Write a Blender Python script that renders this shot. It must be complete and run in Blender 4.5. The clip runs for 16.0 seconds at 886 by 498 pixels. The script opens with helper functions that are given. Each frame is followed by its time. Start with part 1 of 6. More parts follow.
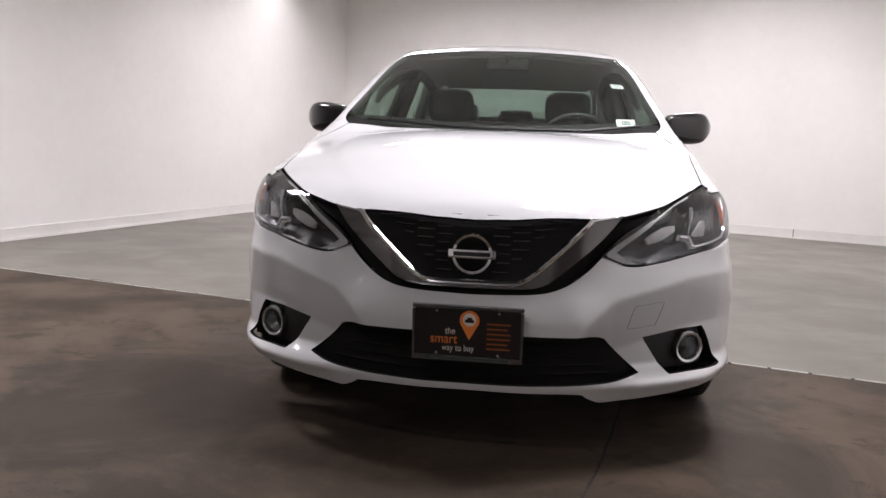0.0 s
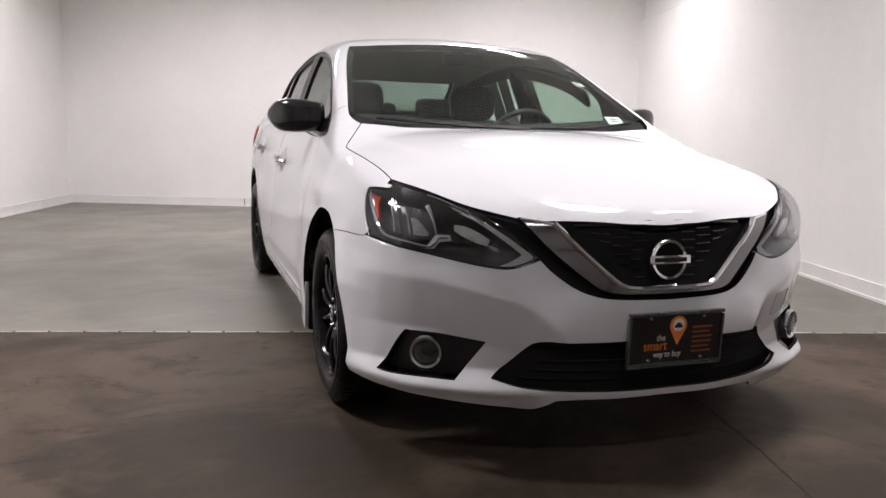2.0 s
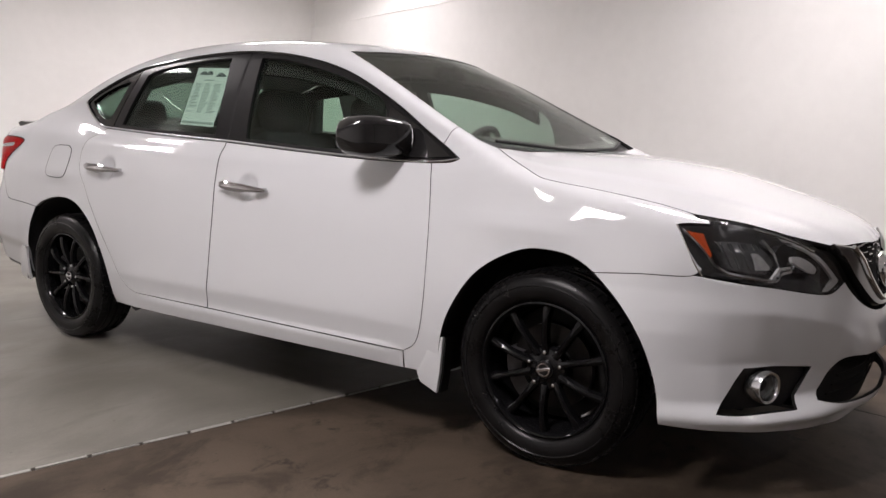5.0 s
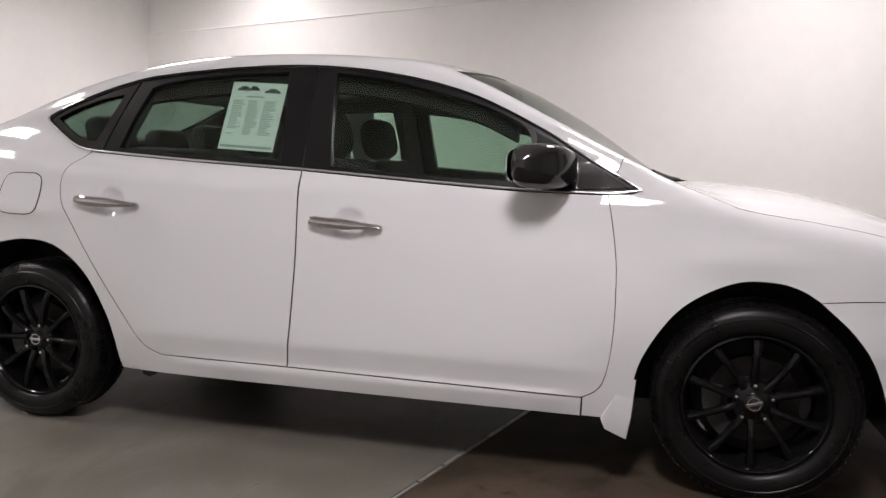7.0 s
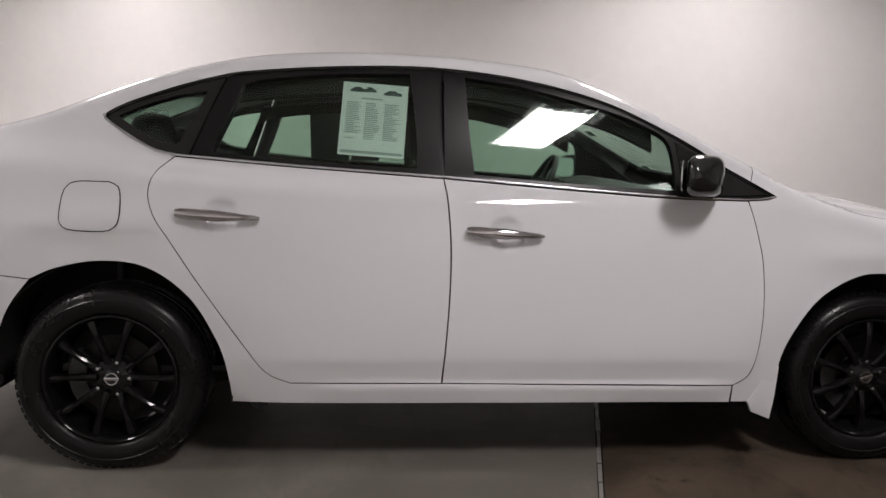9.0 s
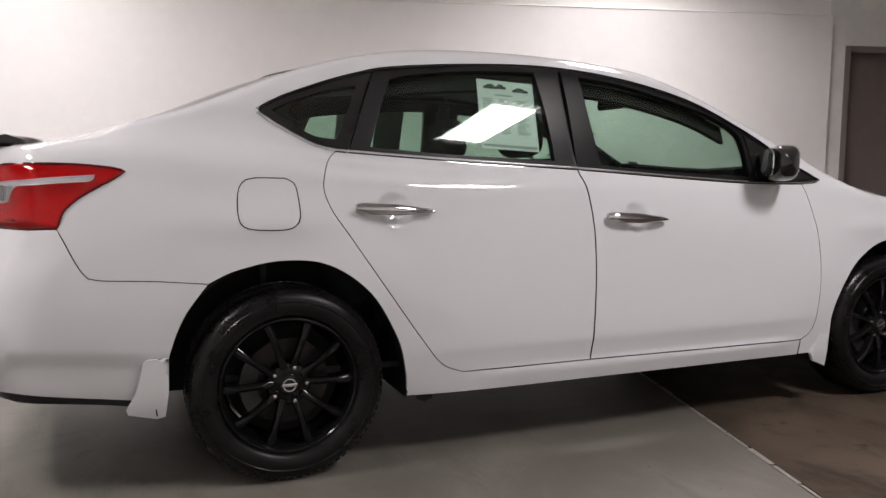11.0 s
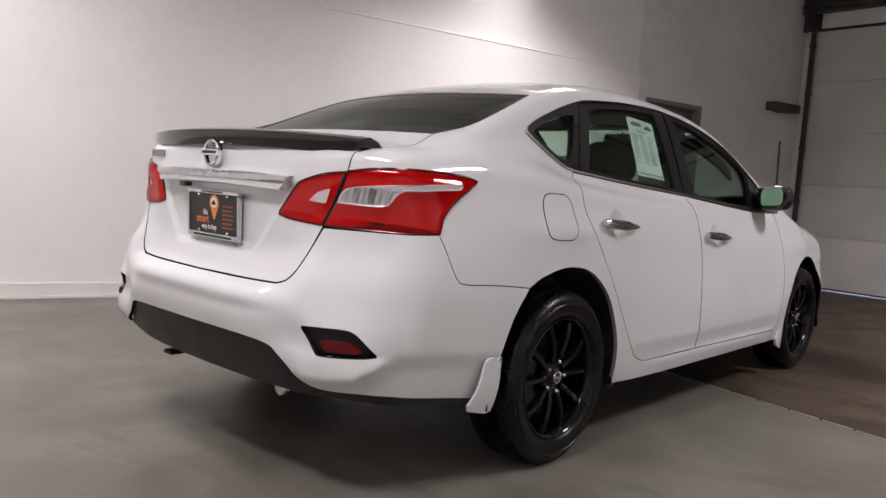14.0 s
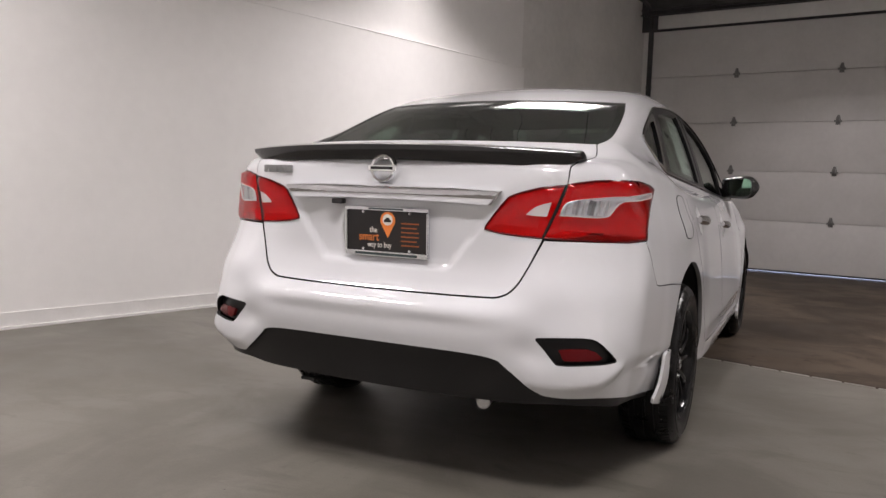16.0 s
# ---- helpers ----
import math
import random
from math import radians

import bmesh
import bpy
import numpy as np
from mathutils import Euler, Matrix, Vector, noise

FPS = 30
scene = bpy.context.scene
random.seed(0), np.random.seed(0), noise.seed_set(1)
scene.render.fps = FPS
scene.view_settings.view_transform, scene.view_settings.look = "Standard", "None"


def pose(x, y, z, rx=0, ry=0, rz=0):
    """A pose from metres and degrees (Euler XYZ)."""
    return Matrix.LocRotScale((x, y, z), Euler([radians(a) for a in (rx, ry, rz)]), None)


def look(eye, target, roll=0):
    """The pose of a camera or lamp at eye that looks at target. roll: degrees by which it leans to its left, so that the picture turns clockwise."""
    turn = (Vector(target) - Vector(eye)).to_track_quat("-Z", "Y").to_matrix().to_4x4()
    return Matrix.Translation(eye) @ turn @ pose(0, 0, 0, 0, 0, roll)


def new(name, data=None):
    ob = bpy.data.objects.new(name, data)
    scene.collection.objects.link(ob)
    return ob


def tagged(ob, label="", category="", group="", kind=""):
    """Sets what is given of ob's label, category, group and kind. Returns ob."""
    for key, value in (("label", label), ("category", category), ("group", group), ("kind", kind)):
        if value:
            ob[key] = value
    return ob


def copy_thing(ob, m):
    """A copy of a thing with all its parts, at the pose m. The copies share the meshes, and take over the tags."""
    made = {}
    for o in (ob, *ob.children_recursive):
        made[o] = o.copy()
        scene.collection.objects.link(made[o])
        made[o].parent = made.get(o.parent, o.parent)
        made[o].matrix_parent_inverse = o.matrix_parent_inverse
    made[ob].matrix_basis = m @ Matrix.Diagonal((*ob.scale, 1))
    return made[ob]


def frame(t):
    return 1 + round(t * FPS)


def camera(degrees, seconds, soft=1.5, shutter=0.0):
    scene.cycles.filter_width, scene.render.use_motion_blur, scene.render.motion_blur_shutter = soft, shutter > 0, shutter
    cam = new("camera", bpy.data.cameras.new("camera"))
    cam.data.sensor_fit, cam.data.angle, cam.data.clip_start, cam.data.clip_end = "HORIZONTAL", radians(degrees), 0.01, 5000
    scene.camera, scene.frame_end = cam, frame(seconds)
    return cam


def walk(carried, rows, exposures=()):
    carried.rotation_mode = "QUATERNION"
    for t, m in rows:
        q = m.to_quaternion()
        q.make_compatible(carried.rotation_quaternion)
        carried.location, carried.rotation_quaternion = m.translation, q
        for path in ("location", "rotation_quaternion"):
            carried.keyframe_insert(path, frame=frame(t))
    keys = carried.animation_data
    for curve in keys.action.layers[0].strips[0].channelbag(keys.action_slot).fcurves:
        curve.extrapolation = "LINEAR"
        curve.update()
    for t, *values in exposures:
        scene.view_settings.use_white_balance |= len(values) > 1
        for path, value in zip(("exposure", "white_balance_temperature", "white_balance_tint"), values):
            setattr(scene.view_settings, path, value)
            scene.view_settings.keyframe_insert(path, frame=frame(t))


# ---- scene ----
from mathutils.geometry import delaunay_2d_cdt

# CAMERA
LENS = 60.0
PATH = [
    (0, (0.172, -3.022, 0.944), (-0.061, -1.052, 0.667), 2.0),
    (0.5, (-0.182, -2.979, 0.963), (-0.204, -1.003, 0.653), 1.2),
    (1, (-0.594, -2.958, 0.965), (-0.392, -0.992, 0.66), 1.5),
    (1.5, (-0.942, -2.861, 0.96), (-0.534, -0.924, 0.672), 1.2),
    (2, (-1.318, -2.717, 0.976), (-0.686, -0.847, 0.68), 1.0),
    (2.5, (-1.68, -2.57, 0.986), (-0.83, -0.782, 0.702), 1.5),
    (3, (-1.955, -2.306, 0.982), (-0.908, -0.626, 0.696), 1.2),
    (3.5, (-2.242, -2.053, 0.982), (-1.036, -0.482, 0.705), 1.5),
    (3.7, (-2.347, -1.951, 0.995), (-1.098, -0.419, 0.717), 1.7),
    (5.8, (-3.135, -0.525, 1.032), (-1.353, 0.341, 0.779), 0.2),
    (6, (-3.144, -0.413, 1.027), (-1.342, 0.42, 0.786), 0.2),
    (6.5, (-3.264, -0.072, 1.015), (-1.402, 0.632, 0.816), 1.1),
    (7, (-3.336, 0.348, 1.046), (-1.416, 0.861, 0.826), 1.1),
    (7.5, (-3.413, 0.715, 1.075), (-1.456, 1.057, 0.837), 1.0),
    (8, (-3.427, 1.074, 1.078), (-1.448, 1.243, 0.839), 0.8),
    (8.5, (-3.391, 1.422, 1.088), (-1.406, 1.401, 0.843), 0.5),
    (9, (-3.446, 1.814, 1.094), (-1.469, 1.641, 0.852), 1.4),
    (9.5, (-3.401, 2.133, 1.067), (-1.439, 1.845, 0.808), 1.0),
    (9.7, (-3.385, 2.247, 1.052), (-1.43, 1.906, 0.801), 0.4),
    (11.8, (-3.063, 3.758, 1.0), (-1.366, 2.718, 0.805), 2.1),
    (12, (-2.989, 3.897, 0.995), (-1.337, 2.786, 0.801), 2.5),
    (12.5, (-2.833, 4.204, 0.985), (-1.264, 2.978, 0.802), 2.7),
    (13, (-2.737, 4.537, 0.986), (-1.238, 3.224, 0.81), 2.7),
    (13.5, (-2.566, 4.809, 0.985), (-1.15, 3.407, 0.815), 3.7),
    (14, (-2.345, 5.046, 0.98), (-1.013, 3.563, 0.817), 4.1),
    (14.5, (-2.148, 5.316, 0.979), (-0.911, 3.752, 0.82), 4.1),
    (15, (-1.875, 5.497, 0.976), (-0.753, 3.849, 0.809), 3.4),
    (15.5, (-1.587, 5.653, 0.986), (-0.58, 3.934, 0.814), 2.1),
    (16, (-1.284, 5.83, 0.985), (-0.418, 4.034, 0.823), 2.0),
]
EXPOSURES = [(0, -.36, 6300, 18), (2.5, -.42, 6350, 18), (5, -.56, 6450, 18), (7, -.67, 6500, 18), (8, -.85, 6500, 18), (9, -.95, 6500, 18), (12, -.61, 6450, 18), (14, -.71, 6450, 18), (16, -.75, 6500, 18)]
cam = camera(LENS, 16.0)
walk(cam, [(t, look(eye, goal, lean)) for t, eye, goal, lean in PATH], EXPOSURES)


# ---- world and lamps ----
world = bpy.data.worlds.new("world")
scene.world = world
world.use_nodes = True
wn = world.node_tree
sky = wn.nodes.new("ShaderNodeTexSky")
sky.sky_type, sky.sun_disc, sky.sun_elevation, sky.sun_rotation = "NISHITA", False, radians(40), radians(200)
wn.links.new(sky.outputs[0], wn.nodes["Background"].inputs[0])
wn.nodes["Background"].inputs[1].default_value = 0.10

LAMP_Z = 3.32
LAMPS = [(.80, -.20, .86, 138), (-2.98, .52, 1.22, 140), (1.75, 4.3, .92, 156), (-1.25, 5.2, 1.02, 156)]
# the last entry is an unseen fill, added to brighten the car's front
WALL_FILL_LAMPS = [(1.90, -.645, 8.5), (3.12, 3.97, 12), (-2.84, 6.41, 12), (-1.3, -3.5, 30)]
ROOM_TURN = -14.6
for lx, ly, power, cone in LAMPS:
    lamp = bpy.data.lights.new("tube_light", "AREA")
    lamp.shape, lamp.size, lamp.size_y = "RECTANGLE", .96, .46
    lamp.energy, lamp.color = 108 * power, (1.0, .965, .932)
    lamp.spread = radians(cone)
    ob = new("tube_light", lamp)
    ob.matrix_world = pose(lx, ly, LAMP_Z - .005, 0, 0, ROOM_TURN)
# short single-tube lights: three near the walls, one added fill towards the garage door
for lx, ly, watts in WALL_FILL_LAMPS:
    lamp = bpy.data.lights.new("strip_fill_light", "AREA")
    lamp.shape, lamp.size, lamp.size_y = "RECTANGLE", .54, .07
    lamp.energy, lamp.color = watts, (1.0, .965, .932)
    lamp.spread = radians(118)
    ob = new("strip_fill_light", lamp)
    ob.matrix_world = pose(lx, ly, LAMP_Z - .005, 0, 0, ROOM_TURN)

# ---- materials ----
def principled(name, color, rough=.5, metal=0.0, coat=0.0, coat_rough=.03, coat_ior=1.5, vary=0.0, scale=6.0, bump=0.0, bump_scale=60.0, rough_vary=0.0, spec=.5, tint=None):
    m = bpy.data.materials.new(name)
    m.use_nodes = True
    nt = m.node_tree
    b = nt.nodes["Principled BSDF"]
    b.inputs["Base Color"].default_value = (*color, 1)
    b.inputs["Roughness"].default_value = rough
    b.inputs["Coat IOR"].default_value = coat_ior
    b.inputs["Metallic"].default_value = metal
    b.inputs["Specular IOR Level"].default_value = spec
    b.inputs["Coat Weight"].default_value = coat
    b.inputs["Coat Roughness"].default_value = coat_rough
    co = nt.nodes.new("ShaderNodeTexCoord")
    if vary or rough_vary:
        n1 = nt.nodes.new("ShaderNodeTexNoise")
        n1.inputs["Scale"].default_value, n1.inputs["Detail"].default_value = scale, 6
        n2 = nt.nodes.new("ShaderNodeTexNoise")
        n2.inputs["Scale"].default_value, n2.inputs["Detail"].default_value = scale * 9, 4
        for n in (n1, n2):
            nt.links.new(co.outputs["Object"], n.inputs["Vector"])
        add = nt.nodes.new("ShaderNodeMath")
        add.operation = "MULTIPLY_ADD"
        nt.links.new(n2.outputs["Fac"], add.inputs[0])
        add.inputs[1].default_value = .45
        nt.links.new(n1.outputs["Fac"], add.inputs[2])
        if vary:
            ramp = nt.nodes.new("ShaderNodeMapRange")
            ramp.inputs["From Min"].default_value, ramp.inputs["From Max"].default_value = .45, 1.0
            ramp.inputs["To Min"].default_value, ramp.inputs["To Max"].default_value = 0, 1
            nt.links.new(add.outputs[0], ramp.inputs["Value"])
            mix = nt.nodes.new("ShaderNodeMix")
            mix.data_type = "RGBA"
            t = tint or color
            mix.inputs[6].default_value = (*[c * (1 - vary) for c in t], 1)
            mix.inputs[7].default_value = (*[min(1, c * (1 + vary)) for c in color], 1)
            nt.links.new(ramp.outputs[0], mix.inputs[0])
            nt.links.new(mix.outputs[2], b.inputs["Base Color"])
        if rough_vary:
            rr = nt.nodes.new("ShaderNodeMapRange")
            rr.inputs["From Min"].default_value, rr.inputs["From Max"].default_value = .4, 1.0
            rr.inputs["To Min"].default_value, rr.inputs["To Max"].default_value = rough - rough_vary, rough + rough_vary
            nt.links.new(add.outputs[0], rr.inputs["Value"])
            nt.links.new(rr.outputs[0], b.inputs["Roughness"])
    if bump:
        nb = nt.nodes.new("ShaderNodeTexNoise")
        nb.inputs["Scale"].default_value, nb.inputs["Detail"].default_value = bump_scale, 4
        nt.links.new(co.outputs["Object"], nb.inputs["Vector"])
        bp = nt.nodes.new("ShaderNodeBump")
        bp.inputs["Strength"].default_value, bp.inputs["Distance"].default_value = bump, .01
        nt.links.new(nb.outputs["Fac"], bp.inputs["Height"])
        nt.links.new(bp.outputs[0], b.inputs["Normal"])
    return m


def pane_material(name, tint, gloss=.02, ior=1.5):
    """A sheet of tinted glass: clear through, with a mirror gloss that grows at a slant."""
    m = bpy.data.materials.new(name)
    m.use_nodes = True
    nt = m.node_tree
    nt.nodes.remove(nt.nodes["Principled BSDF"])
    clear = nt.nodes.new("ShaderNodeBsdfTransparent")
    clear.inputs[0].default_value = (*tint, 1)
    shine = nt.nodes.new("ShaderNodeBsdfGlossy")
    shine.inputs["Roughness"].default_value = gloss
    lw = nt.nodes.new("ShaderNodeLayerWeight")
    lw.inputs["Blend"].default_value = .5
    power = nt.nodes.new("ShaderNodeMath")
    power.operation, power.inputs[1].default_value = "POWER", 5.0
    nt.links.new(lw.outputs["Facing"], power.inputs[0])
    fres = nt.nodes.new("ShaderNodeMapRange")
    fres.inputs["To Min"].default_value, fres.inputs["To Max"].default_value = ((ior - 1) / (ior + 1)) ** 2, .9
    nt.links.new(power.outputs[0], fres.inputs["Value"])
    mix = nt.nodes.new("ShaderNodeMixShader")
    nt.links.new(fres.outputs[0], mix.inputs[0])
    nt.links.new(clear.outputs[0], mix.inputs[1])
    nt.links.new(shine.outputs[0], mix.inputs[2])
    nt.links.new(mix.outputs[0], nt.nodes["Material Output"].inputs["Surface"])
    return m


def glow(name, color, strength):
    m = bpy.data.materials.new(name)
    m.use_nodes = True
    b = m.node_tree.nodes["Principled BSDF"]
    b.inputs["Base Color"].default_value = (*color, 1)
    b.inputs["Emission Color"].default_value = (*color, 1)
    b.inputs["Emission Strength"].default_value = strength
    return m


PAINT = principled("white_paint", (.645, .655, .672), .5, coat=1.0, coat_rough=.012, coat_ior=1.72, spec=.05, bump=.012, bump_scale=900)
GLOSS_BLACK = principled("gloss_black", (.012, .0115, .012), .25, coat=1.0, spec=.08)
BAR_BLACK = principled("polished_black_bar", (.03, .03, .032), .12, .3, coat=1.0)
TRIM_BLACK = principled("black_plastic", (.014, .0135, .014), .42, spec=.35, bump=.05, bump_scale=700, rough_vary=.06, scale=9)
SATIN_BLACK = principled("satin_black", (.010, .0095, .010), .30, spec=.22)
DARK = principled("dark_lining", (.018, .0175, .017), .9, spec=.1)
RUBBER = principled("tyre_rubber", (.0055, .0052, .0054), .30, vary=.25, scale=14, bump=.05, bump_scale=300, rough_vary=.10, spec=.22)
ALLOY_BLACK = principled("black_alloy", (.0055, .0055, .006), .11, coat=.0, rough_vary=.03, scale=12, spec=.25)
DISC = principled("brake_disc", (.035, .033, .032), .42, 1.0, vary=.3, scale=20)
CHROME = principled("chrome", (.86, .87, .88), .06, 1.0)
DARK_CHROME = principled("dark_chrome", (.52, .52, .54), .08, 1.0)
TRAY = principled("reflector_tray", (.13, .13, .132), .22, .6, vary=.5, scale=60)
HANDLE_CHROME = principled("handle_chrome", (.56, .55, .56), .07, 1.0)
STRIP_CHROME = principled("polished_strip", (.62, .62, .64), .05, 1.0)
V_METAL = principled("grey_metal_band", (.20, .196, .197), .12, .9)
BRIGHT = principled("satin_chrome", (.66, .67, .69), .20, 1.0)
GREY_PLASTIC = principled("grey_plastic", (.20, .20, .20), .35)
BAND_GREY = principled("pale_lamp_plastic", (.55, .54, .53), .25, coat=.3)
LAMP_DARK = principled("lamp_housing", (.028, .027, .028), .22, .2)
REFLECTOR = principled("reflector", (.75, .76, .78), .12, 1.0)
LAMP_CLEAR = principled("clear_lamp_insert", (.46, .42, .40), .22, .5, vary=.5, scale=34, tint=(.20, .17, .16))
LAMP_LEAF = principled("leaf_reflector", (.62, .61, .60), .28, .25, vary=.3, scale=70)
SATIN_FACET = principled("satin_lamp_facet", (.46, .45, .445), .30, .35, vary=.3, scale=50)
AMBER = principled("amber_lens", (.42, .055, .008), .12, coat=1.0)
RED_BODY = principled("red_lamp_reflector", (.66, .54, .50), .30, .5, vary=.5, scale=9, bump=.3, bump_scale=160)
RED_DARK = principled("dark_red_lens", (.10, .004, .006), .2, spec=.3)
CLEAR_LENS = pane_material("clear_lens", (.90, .91, .92), .01, 1.45)
RED_PANE = pane_material("red_lens", (.86, .026, .026), .02, 1.5)
GLASS = pane_material("green_tinted_glass", (.75, .855, .795), .004, 1.52)
REAR_GLASS = pane_material("dark_rear_glass", (.55, .63, .59), .004, 1.52)
SCREEN_GLASS = pane_material("windscreen_glass", (.85, .915, .88), .004, 1.52)
MIRROR = principled("mirror_glass", (.75, .82, .80), .01, 1.0)
CLOTH = principled("charcoal_cloth", (.022, .022, .024), .92, vary=.2, scale=40, bump=.15, bump_scale=500)
LINING = principled("grey_lining", (.17, .17, .165), .9, bump=.05, bump_scale=600)
DASH = principled("dash_plastic", (.018, .018, .019), .6, bump=.08, bump_scale=600)
PAPER = principled("paper_sheet", (.78, .82, .80), .55)
# the paper white again, darkened to the shade on a sheet's back
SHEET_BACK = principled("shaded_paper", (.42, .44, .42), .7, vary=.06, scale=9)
INK = principled("grey_ink", (.33, .37, .36), .6)
INK_DARK = principled("dark_ink", (.04, .06, .06), .6)
PLATE_BLACK = principled("black_plate", (.012, .010, .010), .28)
FRAME_GREY = principled("plate_frame", (.20, .20, .205), .26, .8)
ORANGE_DIM = principled("faded_orange_print", (.30, .085, .022), .4)
ORANGE = principled("orange_print", (.85, .24, .05), .4)
CREAM = principled("cream_print", (.80, .76, .70), .4)
WALL = principled("wall_paint", (.85, .84, .82), .62, vary=.025, scale=1.3, bump=.05, bump_scale=35, tint=(.83, .82, .80))
# wall white taken down a step: the shade past the lamps is in the colour
WALL_SHADED = principled("shaded_wall_paint", (.76, .745, .72), .7, vary=.06, scale=1.6, bump=.08, bump_scale=30, tint=(.71, .70, .675))
BASE = principled("baseboard_paint", (.74, .73, .71), .5, vary=.06, scale=5)
CEILING = principled("ceiling_paint", (.84, .83, .81), .8, vary=.04, scale=2)
DOOR_PAINT = principled("brown_door_paint", (.16, .13, .115), .5, vary=.08, scale=4)
FRAME_PAINT = principled("door_frame_paint", (.20, .175, .165), .5)
STEEL = principled("dark_steel", (.06, .058, .06), .5, .6, vary=.3, scale=8)
RUST = principled("rusty_bracket", (.09, .06, .05), .75, .2, vary=.3, scale=14)
SECTION = principled("garage_section_paint", (.60, .585, .57), .55, vary=.07, scale=2.2, bump=.06, bump_scale=120)
SEAL = principled("door_seal", (.03, .03, .03), .7)
HINGE = principled("hinge_steel", (.20, .195, .19), .5, .5, vary=.3, scale=30)
LEAF = principled("dry_leaf", (.055, .035, .02), .7, vary=.3, scale=60)
WOOD = principled("worn_wood", (.12, .085, .06), .7, vary=.3, scale=12)
FIXTURE = principled("white_fixture", (.75, .75, .75), .4)
TUBE = glow("lit_tube", (1.0, .97, .93), 9.0)
DAY = glow("daylight_outside", (.62, .74, 1.0), 5.5)


def concrete(name, dark, light, rough, stain, spec=.5, sweep=(.55, 1.9, 1)):
    """Worn concrete: broad cloudy stains, smaller blotches, fine grain, scuffs."""
    m = bpy.data.materials.new(name)
    m.use_nodes = True
    nt = m.node_tree
    b = nt.nodes["Principled BSDF"]
    co = nt.nodes.new("ShaderNodeTexCoord")

    def noise_tex(scale, detail, stretch=(1, 1, 1), distort=0.0, harsh=.5):
        mp = nt.nodes.new("ShaderNodeMapping")
        mp.inputs["Scale"].default_value = stretch
        nt.links.new(co.outputs["Object"], mp.inputs[0])
        n = nt.nodes.new("ShaderNodeTexNoise")
        n.inputs["Scale"].default_value, n.inputs["Detail"].default_value, n.inputs["Distortion"].default_value = scale, detail, distort
        n.inputs["Roughness"].default_value = harsh
        nt.links.new(mp.outputs[0], n.inputs["Vector"])
        return n.outputs["Fac"]

    def ramp(src, a, c):
        r = nt.nodes.new("ShaderNodeMapRange")
        r.inputs["From Min"].default_value, r.inputs["From Max"].default_value = a, c
        r.interpolation_type = "SMOOTHSTEP"
        nt.links.new(src, r.inputs["Value"])
        return r.outputs[0]

    def blend(fac, a, c):
        x = nt.nodes.new("ShaderNodeMix")
        x.data_type = "RGBA"
        nt.links.new(fac, x.inputs[0])
        for k, v in ((6, a), (7, c)):
            if isinstance(v, tuple):
                x.inputs[k].default_value = (*v, 1)
            else:
                nt.links.new(v, x.inputs[k])
        return x.outputs[2]

    b.inputs["Specular IOR Level"].default_value = spec
    base = blend(ramp(noise_tex(1.25, 9, distort=.8, harsh=.62), .40, .62), dark, light)
    mid = tuple((a + c) / 2 * (1 - stain) for a, c in zip(dark, light))
    swept = blend(ramp(noise_tex(3.0, 9, sweep, .5, .66), .50, .66), base, tuple((a * .75 + c * .25) * (1 - stain * .3) for a, c in zip(dark, light)))
    fine = blend(ramp(noise_tex(6.5, 9, (1, 1.4, 1), .4, .7), .56, .70), swept, mid)
    fine = blend(ramp(noise_tex(38, 3), .73, .78), fine, tuple(c * .35 for c in dark))
    grain = nt.nodes.new("ShaderNodeMix")
    grain.data_type, grain.blend_type = "RGBA", "OVERLAY"
    grain.inputs[0].default_value = .16
    nt.links.new(fine, grain.inputs[6])
    nt.links.new(noise_tex(140, 4), grain.inputs[7])
    nt.links.new(grain.outputs[2], b.inputs["Base Color"])
    rr = nt.nodes.new("ShaderNodeMapRange")
    rr.inputs["To Min"].default_value, rr.inputs["To Max"].default_value = rough - .12, rough + .12
    nt.links.new(noise_tex(2.2, 6), rr.inputs["Value"])
    nt.links.new(rr.outputs[0], b.inputs["Roughness"])
    bp = nt.nodes.new("ShaderNodeBump")
    bp.inputs["Strength"].default_value, bp.inputs["Distance"].default_value = .10, .004
    nt.links.new(noise_tex(45, 6), bp.inputs["Height"])
    nt.links.new(bp.outputs[0], b.inputs["Normal"])
    return m


FLOOR_DARK = concrete("dark_worn_concrete", (.0335, .0248, .0176), (.0745, .0562, .0410), .60, .48, .14, (.95, 1.15, 1))
FLOOR_LIGHT = concrete("grey_painted_concrete", (.120, .1105, .0925), (.169, .1575, .1355), .40, .18)
JOINT = principled("joint_strip", (.43, .415, .39), .32, .6, vary=.3, scale=18, bump=.2, bump_scale=90)
CRACK = principled("saw_cut", (.02, .018, .016), .9)

# ---- the car's outer skin, as one smooth function of space (metres; nose towards -y, right flank at -x) ----
def curve(*pts):
    """A smooth curve through a few design points, as a function of one value."""
    px = np.array([p[0] for p in pts], float)
    py = np.array([p[1] for p in pts], float)
    slope = np.diff(py) / np.diff(px)
    m = np.empty(len(px))
    m[0], m[-1] = slope[0], slope[-1]
    m[1:-1] = (slope[:-1] * np.diff(px)[1:] + slope[1:] * np.diff(px)[:-1]) / (px[2:] - px[:-2])
    tx = np.linspace(px[0], px[-1], 600)
    i = np.clip(np.searchsorted(px, tx, side="right") - 1, 0, len(px) - 2)
    h = px[i + 1] - px[i]
    u = (tx - px[i]) / h
    ty = ((1 + 2 * u) * (1 - u) ** 2 * py[i] + u * (1 - u) ** 2 * h * m[i]
          + u * u * (3 - 2 * u) * py[i + 1] + u * u * (u - 1) * h * m[i + 1])
